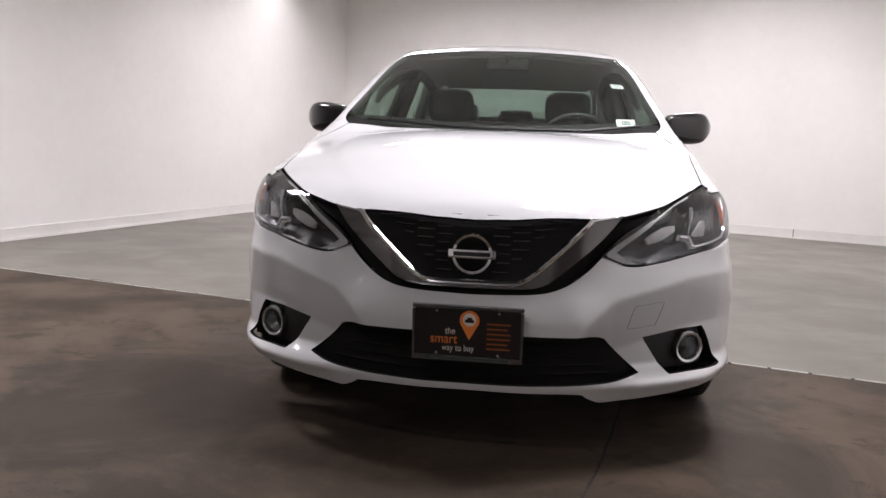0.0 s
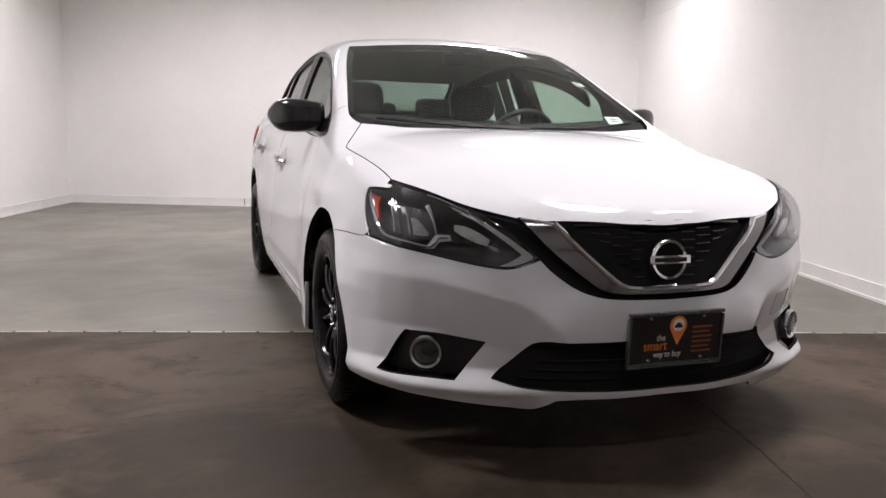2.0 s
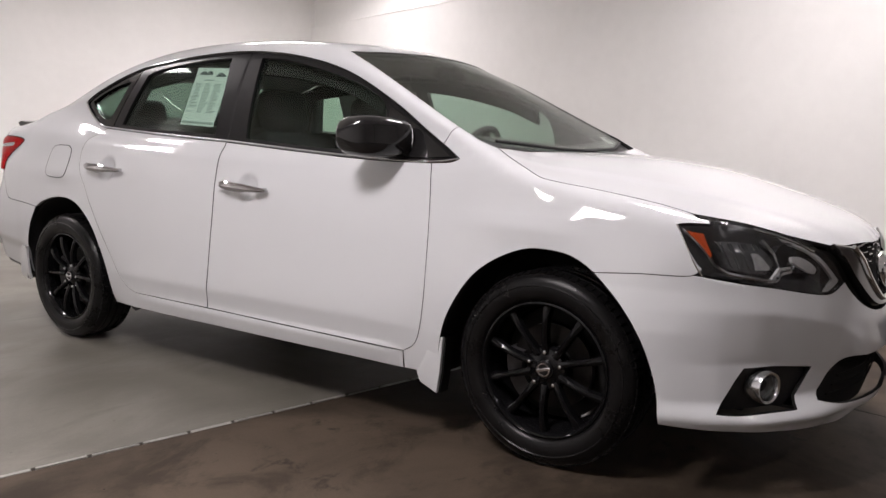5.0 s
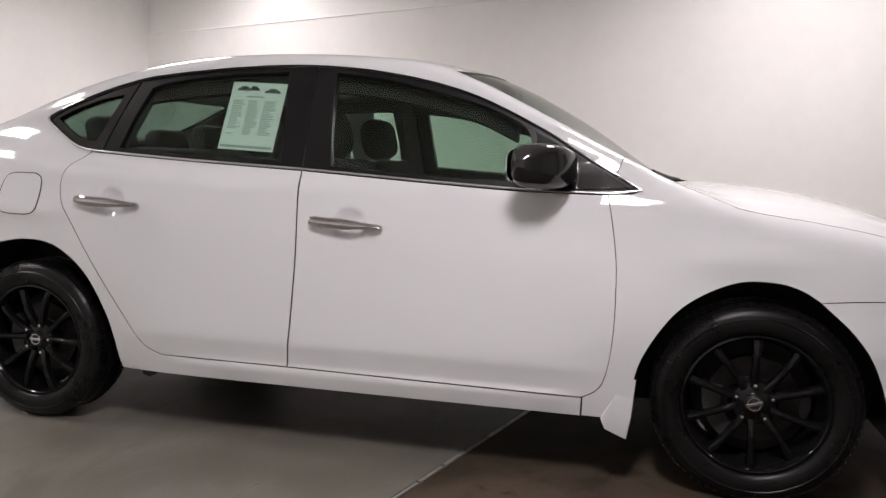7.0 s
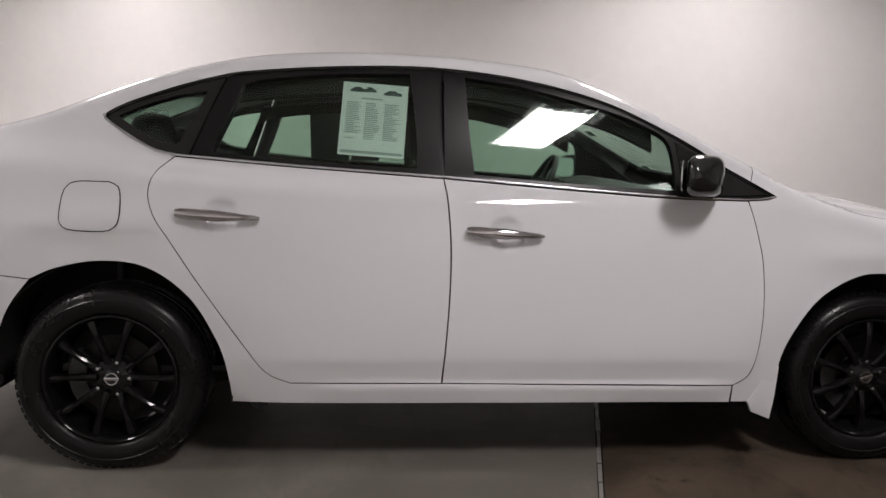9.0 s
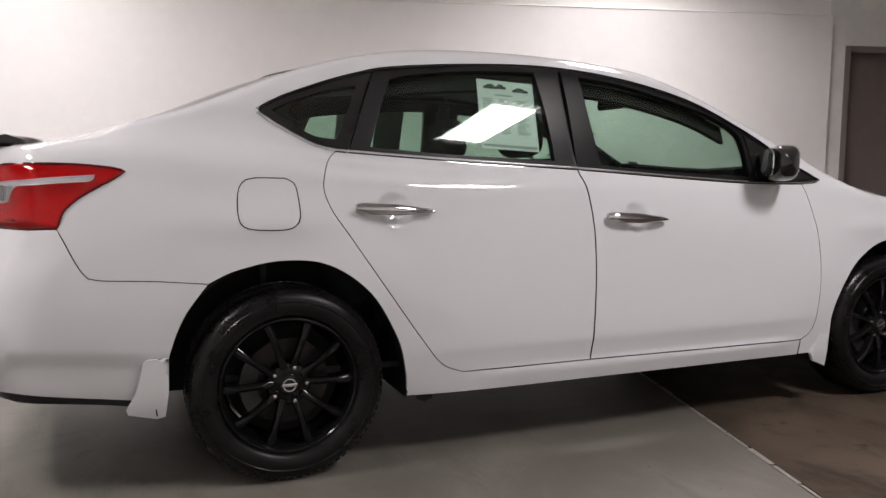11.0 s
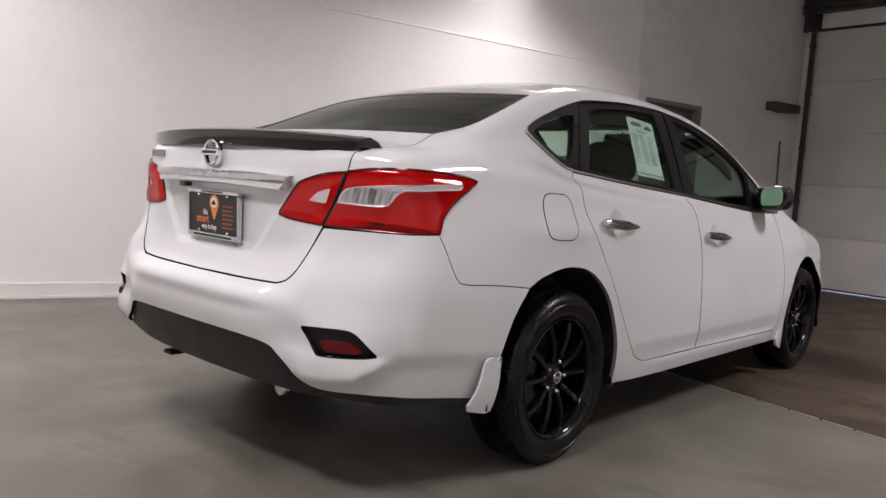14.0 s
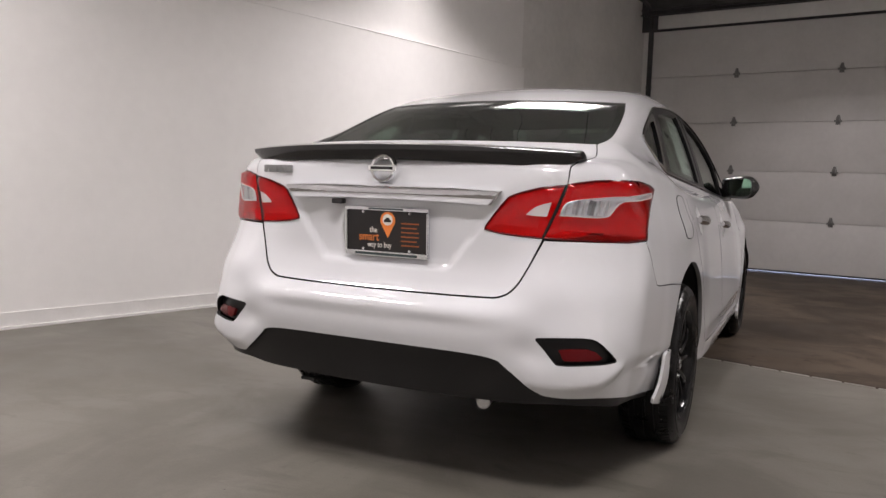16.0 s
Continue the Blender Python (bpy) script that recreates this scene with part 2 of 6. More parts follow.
    return lambda v: np.interp(v, tx, ty)


BELT = curve((-1, .90), (.0, .955), (.38, .965), (.77, .968), (1.58, 1.018), (2.09, 1.046), (2.5, 1.074), (3.2, 1.10), (3.8, 1.10))
PLAN = curve((-1.0, .77), (-.6, .815), (-.3, .852), (0, .870), (.6, .868), (1.35, .872), (2.2, .872), (2.7, .868), (3.1, .852), (3.4, .825), (3.8, .79))
FLANK = curve((-.98, .70), (-.90, .775), (-.85, .812), (-.80, .838), (-.76, .850), (-.70, .860), (-.62, .868), (-.5, .872), (-.4, .869), (-.3, .858),
              (-.2, .838), (-.13, .816), (-.08, .800), (-.03, .778), (0, .758), (.06, .71), (.2, .55))
DOOR_FLANK = curve((-.98, .70), (-.90, .775), (-.85, .812), (-.80, .838), (-.76, .851), (-.70, .861), (-.66, .866), (-.62, .8713), (-.606, .8738), (-.598, .8752), (-.588, .8752), (-.55, .8730), (-.47, .8665), (-.38, .8575), (-.3, .8485),
                   (-.2, .8335), (-.13, .816), (-.08, .800), (-.03, .778), (0, .758), (.06, .71), (.2, .55))
NOSE = curve((0, -.80), (.20, -.875), (.26, -.885), (.34, -.888), (.45, -.892), (.50, -.878), (.55, -.855), (.63, -.838), (.70, -.835), (.74, -.826), (.80, -.79), (.95, -.70))
NOSE_SIDE = curve((0, -.80), (.20, -.875), (.26, -.885), (.34, -.890), (.42, -.886), (.50, -.871), (.56, -.856), (.63, -.838), (.70, -.835), (.74, -.826), (.80, -.79), (.95, -.70))
NOSE_PLAN = curve((0, 0), (.15, .004), (.3, .035), (.42, .078), (.53, .12), (.65, .195), (.74, .275), (.80, .375), (.84, .50), (.95, 1.0))
TAIL = curve((0, 3.50), (.22, 3.60), (.33, 3.655), (.45, 3.70), (.55, 3.715), (.61, 3.705), (.66, 3.655), (.70, 3.635), (.85, 3.622), (1.04, 3.618), (1.2, 3.60))
TAIL_CORNER = curve((0, 3.50), (.22, 3.60), (.33, 3.652), (.45, 3.690), (.55, 3.694), (.62, 3.682), (.70, 3.666), (.78, 3.638), (.85, 3.622), (1.04, 3.618), (1.2, 3.60))
TAIL_LOW = curve((0, 0), (.3, .008), (.55, .037), (.7, .082), (.77, .132), (.83, .24), (.87, .37), (.95, .7))
TAIL_HIGH = curve((0, 0), (.35, .014), (.45, .032), (.55, .05), (.62, .087), (.7, .138), (.8, .232), (.9, .44), (1, .75))
TOP = curve((-1.1, .60), (-.9, .70), (-.83, .752), (-.75, .785), (-.6, .844), (-.45, .893), (-.3, .937), (-.15, .966), (0, .983), (.165, .993), (.3, 1.005), (.5, 1.028), (.8, 1.02), (1.5, 1.03),
            (2.5, 1.08), (3.0, 1.132), (3.19, 1.143), (3.4, 1.118), (3.6, 1.092), (3.8, 1.05))
TOP_FALL = curve((-1.1, .10), (-.75, .085), (-.55, .074), (-.4, .080), (-.2, .084), (0, .072), (.15, .052), (.3, .034), (.5, .03), (2.5, .05), (3.2, .05), (3.8, .04))
ROOF = curve((.6, 1.29), (.9, 1.405), (1.1, 1.447), (1.4, 1.482), (1.7, 1.497), (2.0, 1.495), (2.3, 1.470), (2.6, 1.415), (2.9, 1.325), (3.3, 1.17))
SCREEN = curve((.9, .10), (1.02, .305), (1.1, .425), (1.2, .568), (1.3, .72), (1.4, .888), (1.5, 1.07))
BACKLIGHT = curve((1.0, 3.56), (1.14, 3.27), (1.22, 3.06), (1.35, 2.755), (1.43, 2.53), (1.55, 2.1))
GLASS_TAPER = curve((0, .006), (.6, .0), (2.2, .0), (2.6, .012), (3.0, .04), (3.4, .08))


CABIN_ONLY = []  # holds a mark while the side panes are laid, which pass behind the belt line


def smax(a, b, r):
    h = np.maximum(r - np.abs(a - b), 0) / r
    return np.maximum(a, b) + h * h * r / 4


def skin(x, y, z):
    """Signed depth to the car's skin: below zero inside."""
    ax = np.abs(x)
    # along the doors the lower fold runs level, whatever the window line does; the sill bulges below it
    level = np.clip((y - .40) / .20, 0, 1) * np.clip((2.42 - y) / .35, 0, 1)
    level = level * level * (3 - 2 * level)
    low = np.clip((.62 - z) / .2, 0, 1)
    drop = low * low * (3 - 2 * low) * (BELT(y) - .985)
    w = z - BELT(y)
    flank = FLANK(w) * (1 - level) + DOOR_FLANK(w + drop) * level
    sill = np.clip((y - .52) / .10, 0, 1) * np.clip((2.12 - y) / .2, 0, 1)
    bulge = sill * .009 * np.clip((.318 - z) / .022, 0, 1) * np.clip((z - .20) / .08, 0, 1)
    # rounded hips over the front wheel and below the rear window
    bulge = bulge + .018 * np.exp(-((z - .775) / .05) ** 2 - ((y - .08) / .22) ** 2) + .012 * np.exp(-((z - .845) / .05) ** 2 - ((y - 2.76) / .26) ** 2)
    side = ax - PLAN(y) / .872 * flank - bulge
    up = np.clip((z - .66) / .14, 0, 1.3)
    flat = np.clip((ax - .30) / .12, 0, 1)
    flat = flat * flat * (3 - 2 * flat)
    front = (NOSE(z) * (1 - flat) + NOSE_SIDE(z) * flat + NOSE_PLAN(ax) * (1 + .04 * up * up) - y) * .9
    k = np.clip((z - .48) / .40, 0, 1)
    k = k * k * (3 - 2 * k)
    c = np.clip((ax - .36) / .24, 0, 1)
    c = c * c * (3 - 2 * c)
    rear = (y - TAIL(z) * (1 - c) - TAIL_CORNER(z) * c + TAIL_LOW(ax) * (1 - k) + TAIL_HIGH(ax) * k - .0078 * c * np.exp(-((z - .665) / .055) ** 2)) * .9
    top = (z - TOP(y) + TOP_FALL(y) * (ax / .745) ** 2.2) * .97
    low = smax(smax(side, smax(front, rear, .02), .05), top, .055)
    low = smax(low, .15 - z, .03)
    d = z - 1.02
    gside = (ax - .735 + .28 * d + .25 * d * d + GLASS_TAPER(y)) * .95
    gfront = (SCREEN(z) + (.05 + .37 * np.clip((z - 1.06) / .28, 0, 1.1)) * ax * ax - y) * .52
    grear = (y - BACKLIGHT(z) + .27 * ax * ax) * .42
    groof = z - ROOF(y) + .12 * ax * ax
    green = smax(smax(gside, smax(gfront, grear, .02), .035), groof, .09)
    if CABIN_ONLY:
        return green
    r = np.clip((y - 2.45) / .4, 0, 1)
    q = np.clip((y - 3.10) / .25, 0, 1)
    r = .03 + .09 * r * r * (3 - 2 * r) * (1 - q * q * (3 - 2 * q))
    r = r + .055 * np.clip((.80 - y) / .3, 0, 1) * np.clip((ax - .48) / .18, 0, 1)
    h = np.maximum(r - np.abs(low - green), 0) / r
    return np.minimum(low, green) - h * h * r / 4


def gradient(p):
    e = .004
    g = np.stack([skin(*(p + d * e).T) - skin(*(p - d * e).T) for d in np.eye(3)], 1)
    return g / (np.linalg.norm(g, axis=1, keepdims=True) + 1e-9)


def strike(o, d, reach=3.0):
    """Where rays from o along d first meet the skin from outside."""
    o, d = np.asarray(o, float), np.asarray(d, float)
    d = np.broadcast_to(d, o.shape)
    lo = np.zeros(len(o))
    hit = np.zeros(len(o), bool)
    ts = np.linspace(0, reach, 150)
    hi = np.full(len(o), float(reach))
    for a, b in zip(ts[:-1], ts[1:]):
        q = o + d * b
        inside = (skin(q[:, 0], q[:, 1], q[:, 2]) < 0) & ~hit
        lo[inside], hi[inside] = a, b
        hit |= inside
        if hit.all():
            break
    for _ in range(22):
        mid = (lo + hi) / 2
        q = o + d * mid[:, None]
        inside = skin(q[:, 0], q[:, 1], q[:, 2]) < 0
        hi = np.where(inside, mid, hi)
        lo = np.where(inside, lo, mid)
    return o + d * hi[:, None]


def on_skin(view, pts):
    """Design points of a view ('s' side y,z; 'f' front x,z; 'r' rear x,z; 't' top x,y) laid onto the skin. Right half: x is negative."""
    a, b = np.array(pts, float).T
    one = np.ones(len(a))
    if view == "s":
        return strike(np.stack([-2 * one, a, b], 1), (1, 0, 0))
    if view == "f":
        return strike(np.stack([a, -2 * one, b], 1), (0, 1, 0), 4)
    if view == "r":
        return strike(np.stack([a, 5 * one, b], 1), (0, -1, 0), 4)
    return strike(np.stack([a, b, 2.5 * one], 1), (0, 0, -1))

# ---- mesh tools ----
def soft_line(pts, step):
    """A polyline with points every step."""
    out = []
    for (a, b), (c, d) in zip(pts[:-1], pts[1:]):
        n = max(1, int(math.hypot(c - a, d - b) / step))
        out += [(a + (c - a) * i / n, b + (d - b) * i / n) for i in range(n)]
    return out + [pts[-1]]


def flow(pts, step=.015):
    """A smooth line through design points (Catmull-Rom)."""
    if len(pts) < 3:
        return soft_line(pts, step)
    p = [np.array(q, float) for q in pts]
    p = [2 * p[0] - p[1]] + p + [2 * p[-1] - p[-2]]
    out = []
    for a, b, c, d in zip(p[:-3], p[1:-2], p[2:-1], p[3:]):
        n = max(2, int(np.linalg.norm(c - b) / step))
        for i in range(n):
            u = i / n
            out.append(tuple(.5 * (2 * b + (c - a) * u + (2 * a - 5 * b + 4 * c - d) * u * u + (3 * b - a - 3 * c + d) * u ** 3)))
    return out + [tuple(p[-2])]


def outline(segs):
    """Joins pieces (view, points, 'c' for a smooth line) into one closed line on the skin."""
    pts = []
    for seg in segs:
        line = flow(seg[1]) if len(seg) > 2 else soft_line(seg[1], .015)
        pts.append(on_skin(seg[0], line))
    p = np.concatenate(pts)
    keep = [0]
    for i in range(1, len(p)):
        if np.linalg.norm(p[i] - p[keep[-1]]) > .004:
            keep.append(i)
    if np.linalg.norm(p[keep[-1]] - p[0]) < .004:
        keep.pop()
    return p[keep]


def to_flat(mode, p):
    """Places on the skin as two flat coordinates in which a panel is meshed."""
    x, y, z = p[:, 0], p[:, 1], p[:, 2]
    if mode == "side":
        return np.stack([y, z], 1)
    if mode == "top":
        return np.stack([x, y], 1)
    if mode in ("face", "face_r"):
        return np.stack([x, z], 1)
    if mode == "roll":
        return np.stack([y, np.arctan2(z - .62, -x) * .8], 1)
    if mode == "nose":
        return np.stack([np.arctan2(-x, .4 - y) * 1.1, z], 1)
    if mode == "stern":
        return np.stack([np.arctan2(-x, y - 2.9) * .8, z], 1)
    return np.stack([x, np.arctan2(z - .75, y - 3.2) * .45], 1)


def from_flat(mode, q):
    a, b = q[:, 0], q[:, 1]
    o = np.ones(len(a))
    if mode == "side":
        return strike(np.stack([-2 * o, a, b], 1), (1, 0, 0))
    if mode == "top":
        return strike(np.stack([a, b, 2.5 * o], 1), (0, 0, -1))
    if mode == "face":
        return strike(np.stack([a, -2 * o, b], 1), (0, 1, 0))
    if mode == "face_r":
        return strike(np.stack([a, 5 * o, b], 1), (0, -1, 0))
    if mode == "roll":
        f = b / .8
        d = np.stack([-np.cos(f), 0 * o, np.sin(f)], 1)
        return strike(np.stack([0 * o, a, .62 * o], 1) + d * 1.7, -d, 1.7)
    if mode == "nose":
        f = a / 1.1
        d = np.stack([-np.sin(f), -np.cos(f), 0 * o], 1)
        return strike(np.stack([0 * o, .4 * o, b], 1) + d * 2, -d, 2)
    if mode == "stern":
        f = a / .8
        d = np.stack([-np.sin(f), np.cos(f), 0 * o], 1)
        return strike(np.stack([0 * o, 2.9 * o, b], 1) + d * 2, -d, 2)
    f = b / .45
    d = np.stack([0 * o, np.cos(f), np.sin(f)], 1)
    return strike(np.stack([a, 3.2 * o, .75 * o], 1) + d * 1.5, -d, 1.5)


def inside(q, poly):
    x, y = q[:, 0][:, None], q[:, 1][:, None]
    x0, y0 = poly[:, 0][None], poly[:, 1][None]
    x1, y1 = np.roll(poly[:, 0], -1)[None], np.roll(poly[:, 1], -1)[None]
    cross = ((y0 > y) != (y1 > y)) & (x < (x1 - x0) * (y - y0) / (y1 - y0 + 1e-12) + x0)
    return cross.sum(1) % 2 == 1


def inset(poly, g):
    """A closed flat line moved inwards by g."""
    area = np.sum(poly[:, 0] * np.roll(poly[:, 1], -1) - np.roll(poly[:, 0], -1) * poly[:, 1])
    t = np.roll(poly, -1, 0) - np.roll(poly, 1, 0)
    t /= np.linalg.norm(t, axis=1, keepdims=True) + 1e-9
    n = np.stack([-t[:, 1], t[:, 0]], 1) * (1 if area > 0 else -1)
    return poly + n * g


def put_mesh(name, v, f, n, material, parent, label="", mats=None, face_mats=None):
    me = bpy.data.meshes.new(name)
    v, f = np.asarray(v, float), [tuple(map(int, q)) for q in f]
    loop_n = None
    if n is not None:
        # one vertex for each place; edges stay crisp by their own normals
        _, first, same = np.unique(np.round(v, 6), axis=0, return_index=True, return_inverse=True)
        same = same.ravel()
        ok = [len(set(same[list(q)])) == len(q) for q in f]
        if face_mats is not None:
            face_mats = [m for m, k in zip(face_mats, ok) if k]
        f = [q for q, k in zip(f, ok) if k]
        loop_n = [tuple(map(float, n[i])) for q in f for i in q]
        v, f = v[first], [tuple(int(same[i]) for i in q) for q in f]
    me.from_pydata([tuple(map(float, p)) for p in v], [], f)
    for m in (mats or [material]):
        me.materials.append(m)
    me.polygons.foreach_set("use_smooth", [True] * len(me.polygons))
    if face_mats is not None:
        me.polygons.foreach_set("material_index", [int(i) for i in face_mats])
    if loop_n is not None and len(loop_n) == len(me.loops):
        me.normals_split_custom_set(loop_n)
    me.update()
    ob = new(name, me)
    if parent is not None:
        ob.parent = parent
    return tagged(ob, label)


def panel(name, segs, mode, material, parent, gap=.0014, off=0.0, thick=.012, h=.028, holes=(), label="", back=None, whole=False, mirror=False, raw=None):
    """A sheet of the skin inside a closed line: a real panel with thickness. whole: with its mirror half; mirror: the left one."""
    line = raw if raw is not None else outline(segs)
    mid = np.abs(line[:, 0]) < 2e-3
    flat = to_flat(mode, line)
    flat2 = inset(flat, gap) if gap else flat
    keep_mid = mid & (np.roll(mid, 1) | np.roll(mid, -1))
    if whole:
        if mode in ("top", "face", "face_r", "trunk"):
            flat2[keep_mid, 0] = 0
        elif mode == "roll":
            flat2[keep_mid, 1] = math.pi / 2 * .8
        else:
            flat2[keep_mid, 0] = 0
    loops = [flat2] + [inset(to_flat(mode, outline(s)), -gap) for s in holes]
    lo, hi = flat2.min(0), flat2.max(0)
    gx, gy = np.meshgrid(np.arange(lo[0] + h / 2, hi[0], h), np.arange(lo[1] + h / 2, hi[1], h))
    gx = gx + (np.arange(gx.shape[0])[:, None] % 2) * h / 2
    grid = np.stack([gx.ravel(), gy.ravel()], 1)
    ok = inside(grid, loops[0])
    for l in loops[1:]:
        ok &= ~inside(grid, l)
    grid = grid[ok]
    for l in loops:
        if len(grid):
            d = np.min(np.linalg.norm(grid[:, None] - l[None], axis=2), axis=1)
            grid = grid[d > h * .45]
    edges, pts, k = [], [], 0
    for l in loops:
        m = len(l)
        edges += [(k + i, k + (i + 1) % m) for i in range(m)]
        pts.append(l)
        k += m
    pts = np.concatenate(pts + [grid])
    v2, _, f2, _, _, _ = delaunay_2d_cdt([Vector(p) for p in pts], edges, [], 0, 1e-7)
    q = np.array([(p.x, p.y) for p in v2])
    f2 = np.array([f for f in f2 if len(f) == 3])
    c = q[f2].mean(1)
    ok = inside(c, loops[0])
    for l in loops[1:]:
        ok &= ~inside(c, l)
    f2 = f2[ok]
    p = from_flat(mode, q)
    n = gradient(p)
    if whole:
        on_mid = np.abs(p[:, 0]) < 1.5e-3
        p[on_mid, 0] = 0
        n[on_mid, 0] = 0
        n /= np.linalg.norm(n, axis=1, keepdims=True)
    tri = p[f2]
    flip = np.einsum("ij,ij->i", np.cross(tri[:, 1] - tri[:, 0], tri[:, 2] - tri[:, 0]), n[f2].mean(1)) < 0
    f2[flip] = f2[flip][:, ::-1]
    o = off(p, q, loops) if callable(off) else off
    o = np.broadcast_to(np.asarray(o, float), (len(p),))
    top = p + n * o[:, None]
    bottom = top - n * thick
    count = {}
    for f in f2:
        for a, b in ((f[0], f[1]), (f[1], f[2]), (f[2], f[0])):
            count[(a, b)] = 1
    rim = [(a, b) for (a, b) in count if (b, a) not in count]
    if whole:
        rim = [(a, b) for a, b in rim if not (abs(p[a, 0]) < 1e-4 and abs(p[b, 0]) < 1e-4)]
    N = len(p)
    if callable(off):
        nn = np.zeros_like(top)
        fn = np.cross(top[f2[:, 1]] - top[f2[:, 0]], top[f2[:, 2]] - top[f2[:, 0]])
        for i in range(3):
            np.add.at(nn, f2[:, i], fn)
        if whole:
            nn[on_mid, 0] = 0
        n = nn / (np.linalg.norm(nn, axis=1, keepdims=True) + 1e-12)
    v = [top, bottom]
    vn = [n, -n]
    faces = [tuple(f) for f in f2] + [(f[2] + N, f[1] + N, f[0] + N) for f in f2]
    fm = [0] * len(f2) + [1 if back else 0] * len(f2)
    k = 2 * N
    for a, b in rim:
        w = np.cross(top[b] - top[a], n[a])
        w /= np.linalg.norm(w) + 1e-9
        v.append(np.array([top[a], top[b], bottom[b], bottom[a]]))
        vn.append(np.array([w] * 4))
        faces.append((k + 3, k + 2, k + 1, k))
        fm.append(1 if back else 0)
        k += 4
    v, vn = np.concatenate(v), np.concatenate(vn)
    if whole or mirror:
        mv, mn = v * (-1, 1, 1), vn * (-1, 1, 1)
        mf = [tuple(reversed(f)) for f in faces]
        if whole:
            m = len(v)
            v, vn = np.concatenate([v, mv]), np.concatenate([vn, mn])
            faces = faces + [tuple(i + m for i in f) for f in mf]
            fm = fm + fm
        else:
            v, vn, faces = mv, mn, mf
    return put_mesh(name, v, faces, vn, material, parent, label, [material] + ([back] if back else []), fm)


def part(name, bm, material, parent, label="", bevel=0.0, smooth=True):
    """Links a bmesh as one mesh object under a thing or a part."""
    if bevel:
        bmesh.ops.bevel(bm, geom=[e for e in bm.edges if e.calc_face_angle(0) > .5], offset=bevel, segments=2, affect="EDGES", profile=.6)
    me = bpy.data.meshes.new(name)
    bm.normal_update()
    bm.to_mesh(me)
    bm.free()
    for m in (material if isinstance(material, (list, tuple)) else [material]):
        me.materials.append(m)
    if smooth:
        me.polygons.foreach_set("use_smooth", [True] * len(me.polygons))
        me.set_sharp_from_angle(angle=radians(38))
    ob = new(name, me)
    if parent is not None:
        ob.parent = parent
    return tagged(ob, label)


def box(bm, size, m=None, at=(0, 0, 0)):
    mat = (m if m is not None else Matrix.Translation(at)) @ Matrix.Diagonal((*size, 1))
    return bmesh.ops.create_cube(bm, size=1, matrix=mat)["verts"]


def lathe(bm, profile, axis, centre, n=64, close=False):
    """Turns (radius, along) points round an axis ('x', 'y' or 'z')."""
    rings = []
    for r, a in profile:
        ring = []
        for i in range(n):
            t = 2 * math.pi * i / n
            c, s = r * math.cos(t), r * math.sin(t)
            v = {"x": (a, c, s), "y": (c, a, s), "z": (c, s, a)}[axis]
            ring.append(bm.verts.new(Vector(v) + Vector(centre)))
        rings.append(ring)
    pairs = list(zip(rings[:-1], rings[1:])) + ([(rings[-1], rings[0])] if close else [])
    for a, b in pairs:
        for i in range(n):
            bm.faces.new((a[i], a[(i + 1) % n], b[(i + 1) % n], b[i]))
    if not close:
        for ring in (rings[0], rings[-1]):
            if len(profile) and (ring[0].co - ring[n // 2].co).length > 1e-5:
                bm.faces.new(ring)
    bmesh.ops.recalc_face_normals(bm, faces=bm.faces)


def tube(bm, pts, r, n=8, closed=False):
    """A round bar along a line."""
    p = [Vector(q) for q in pts]
    m = len(p)
    rings = []
    up = Vector((0, 0, 1))
    for i in range(m):
        t = (p[(i + 1) % m] - p[i - 1]) if closed or 0 < i < m - 1 else (p[1] - p[0] if i == 0 else p[-1] - p[-2])
        t.normalize()
        side = t.cross(up)
        if side.length < .05:
            side = t.cross(Vector((1, 0, 0)))
        side.normalize()
        nor = side.cross(t)
        rr = r[i] if isinstance(r, (list, tuple)) else r
        rings.append([bm.verts.new(p[i] + (side * math.cos(2 * math.pi * k / n) + nor * math.sin(2 * math.pi * k / n)) * rr) for k in range(n)])
    pairs = list(zip(rings[:-1], rings[1:])) + ([(rings[-1], rings[0])] if closed else [])
    for a, b in pairs:
        for k in range(n):
            bm.faces.new((a[k], a[(k + 1) % n], b[(k + 1) % n], b[k]))
    if not closed:
        bm.faces.new(rings[0])
        bm.faces.new(rings[-1])
    bmesh.ops.recalc_face_normals(bm, faces=bm.faces)


def prism(bm, poly, m, depth):
    """A flat outline given depth along its own z, placed by m."""
    a = [bm.verts.new(m @ Vector((x, y, 0))) for x, y in poly]
    b = [bm.verts.new(m @ Vector((x, y, depth))) for x, y in poly]
    bm.faces.new(a[::-1])
    bm.faces.new(b)
    for i in range(len(poly)):
        j = (i + 1) % len(poly)
        bm.faces.new((a[i], a[j], b[j], b[i]))
    bmesh.ops.recalc_face_normals(bm, faces=bm.faces)


def thing(name, label, category, at=(0, 0, 0), kind="", group=""):
    ob = new(name)
    ob.location = at
    ob.empty_display_size = .1
    return tagged(ob, label, category, group, kind)

# ---- the room: a long booth that stands at a slant to the car ----
BACK_R, BACK_L = Vector((4.0, 5.65, 0)), Vector((-2.75, 8.45, 0))
FRONT_R = Vector((1.06, -5.46, 0))
FRONT_L = Vector((-6.05, -4.45, 0))
HEIGHT = 4.3


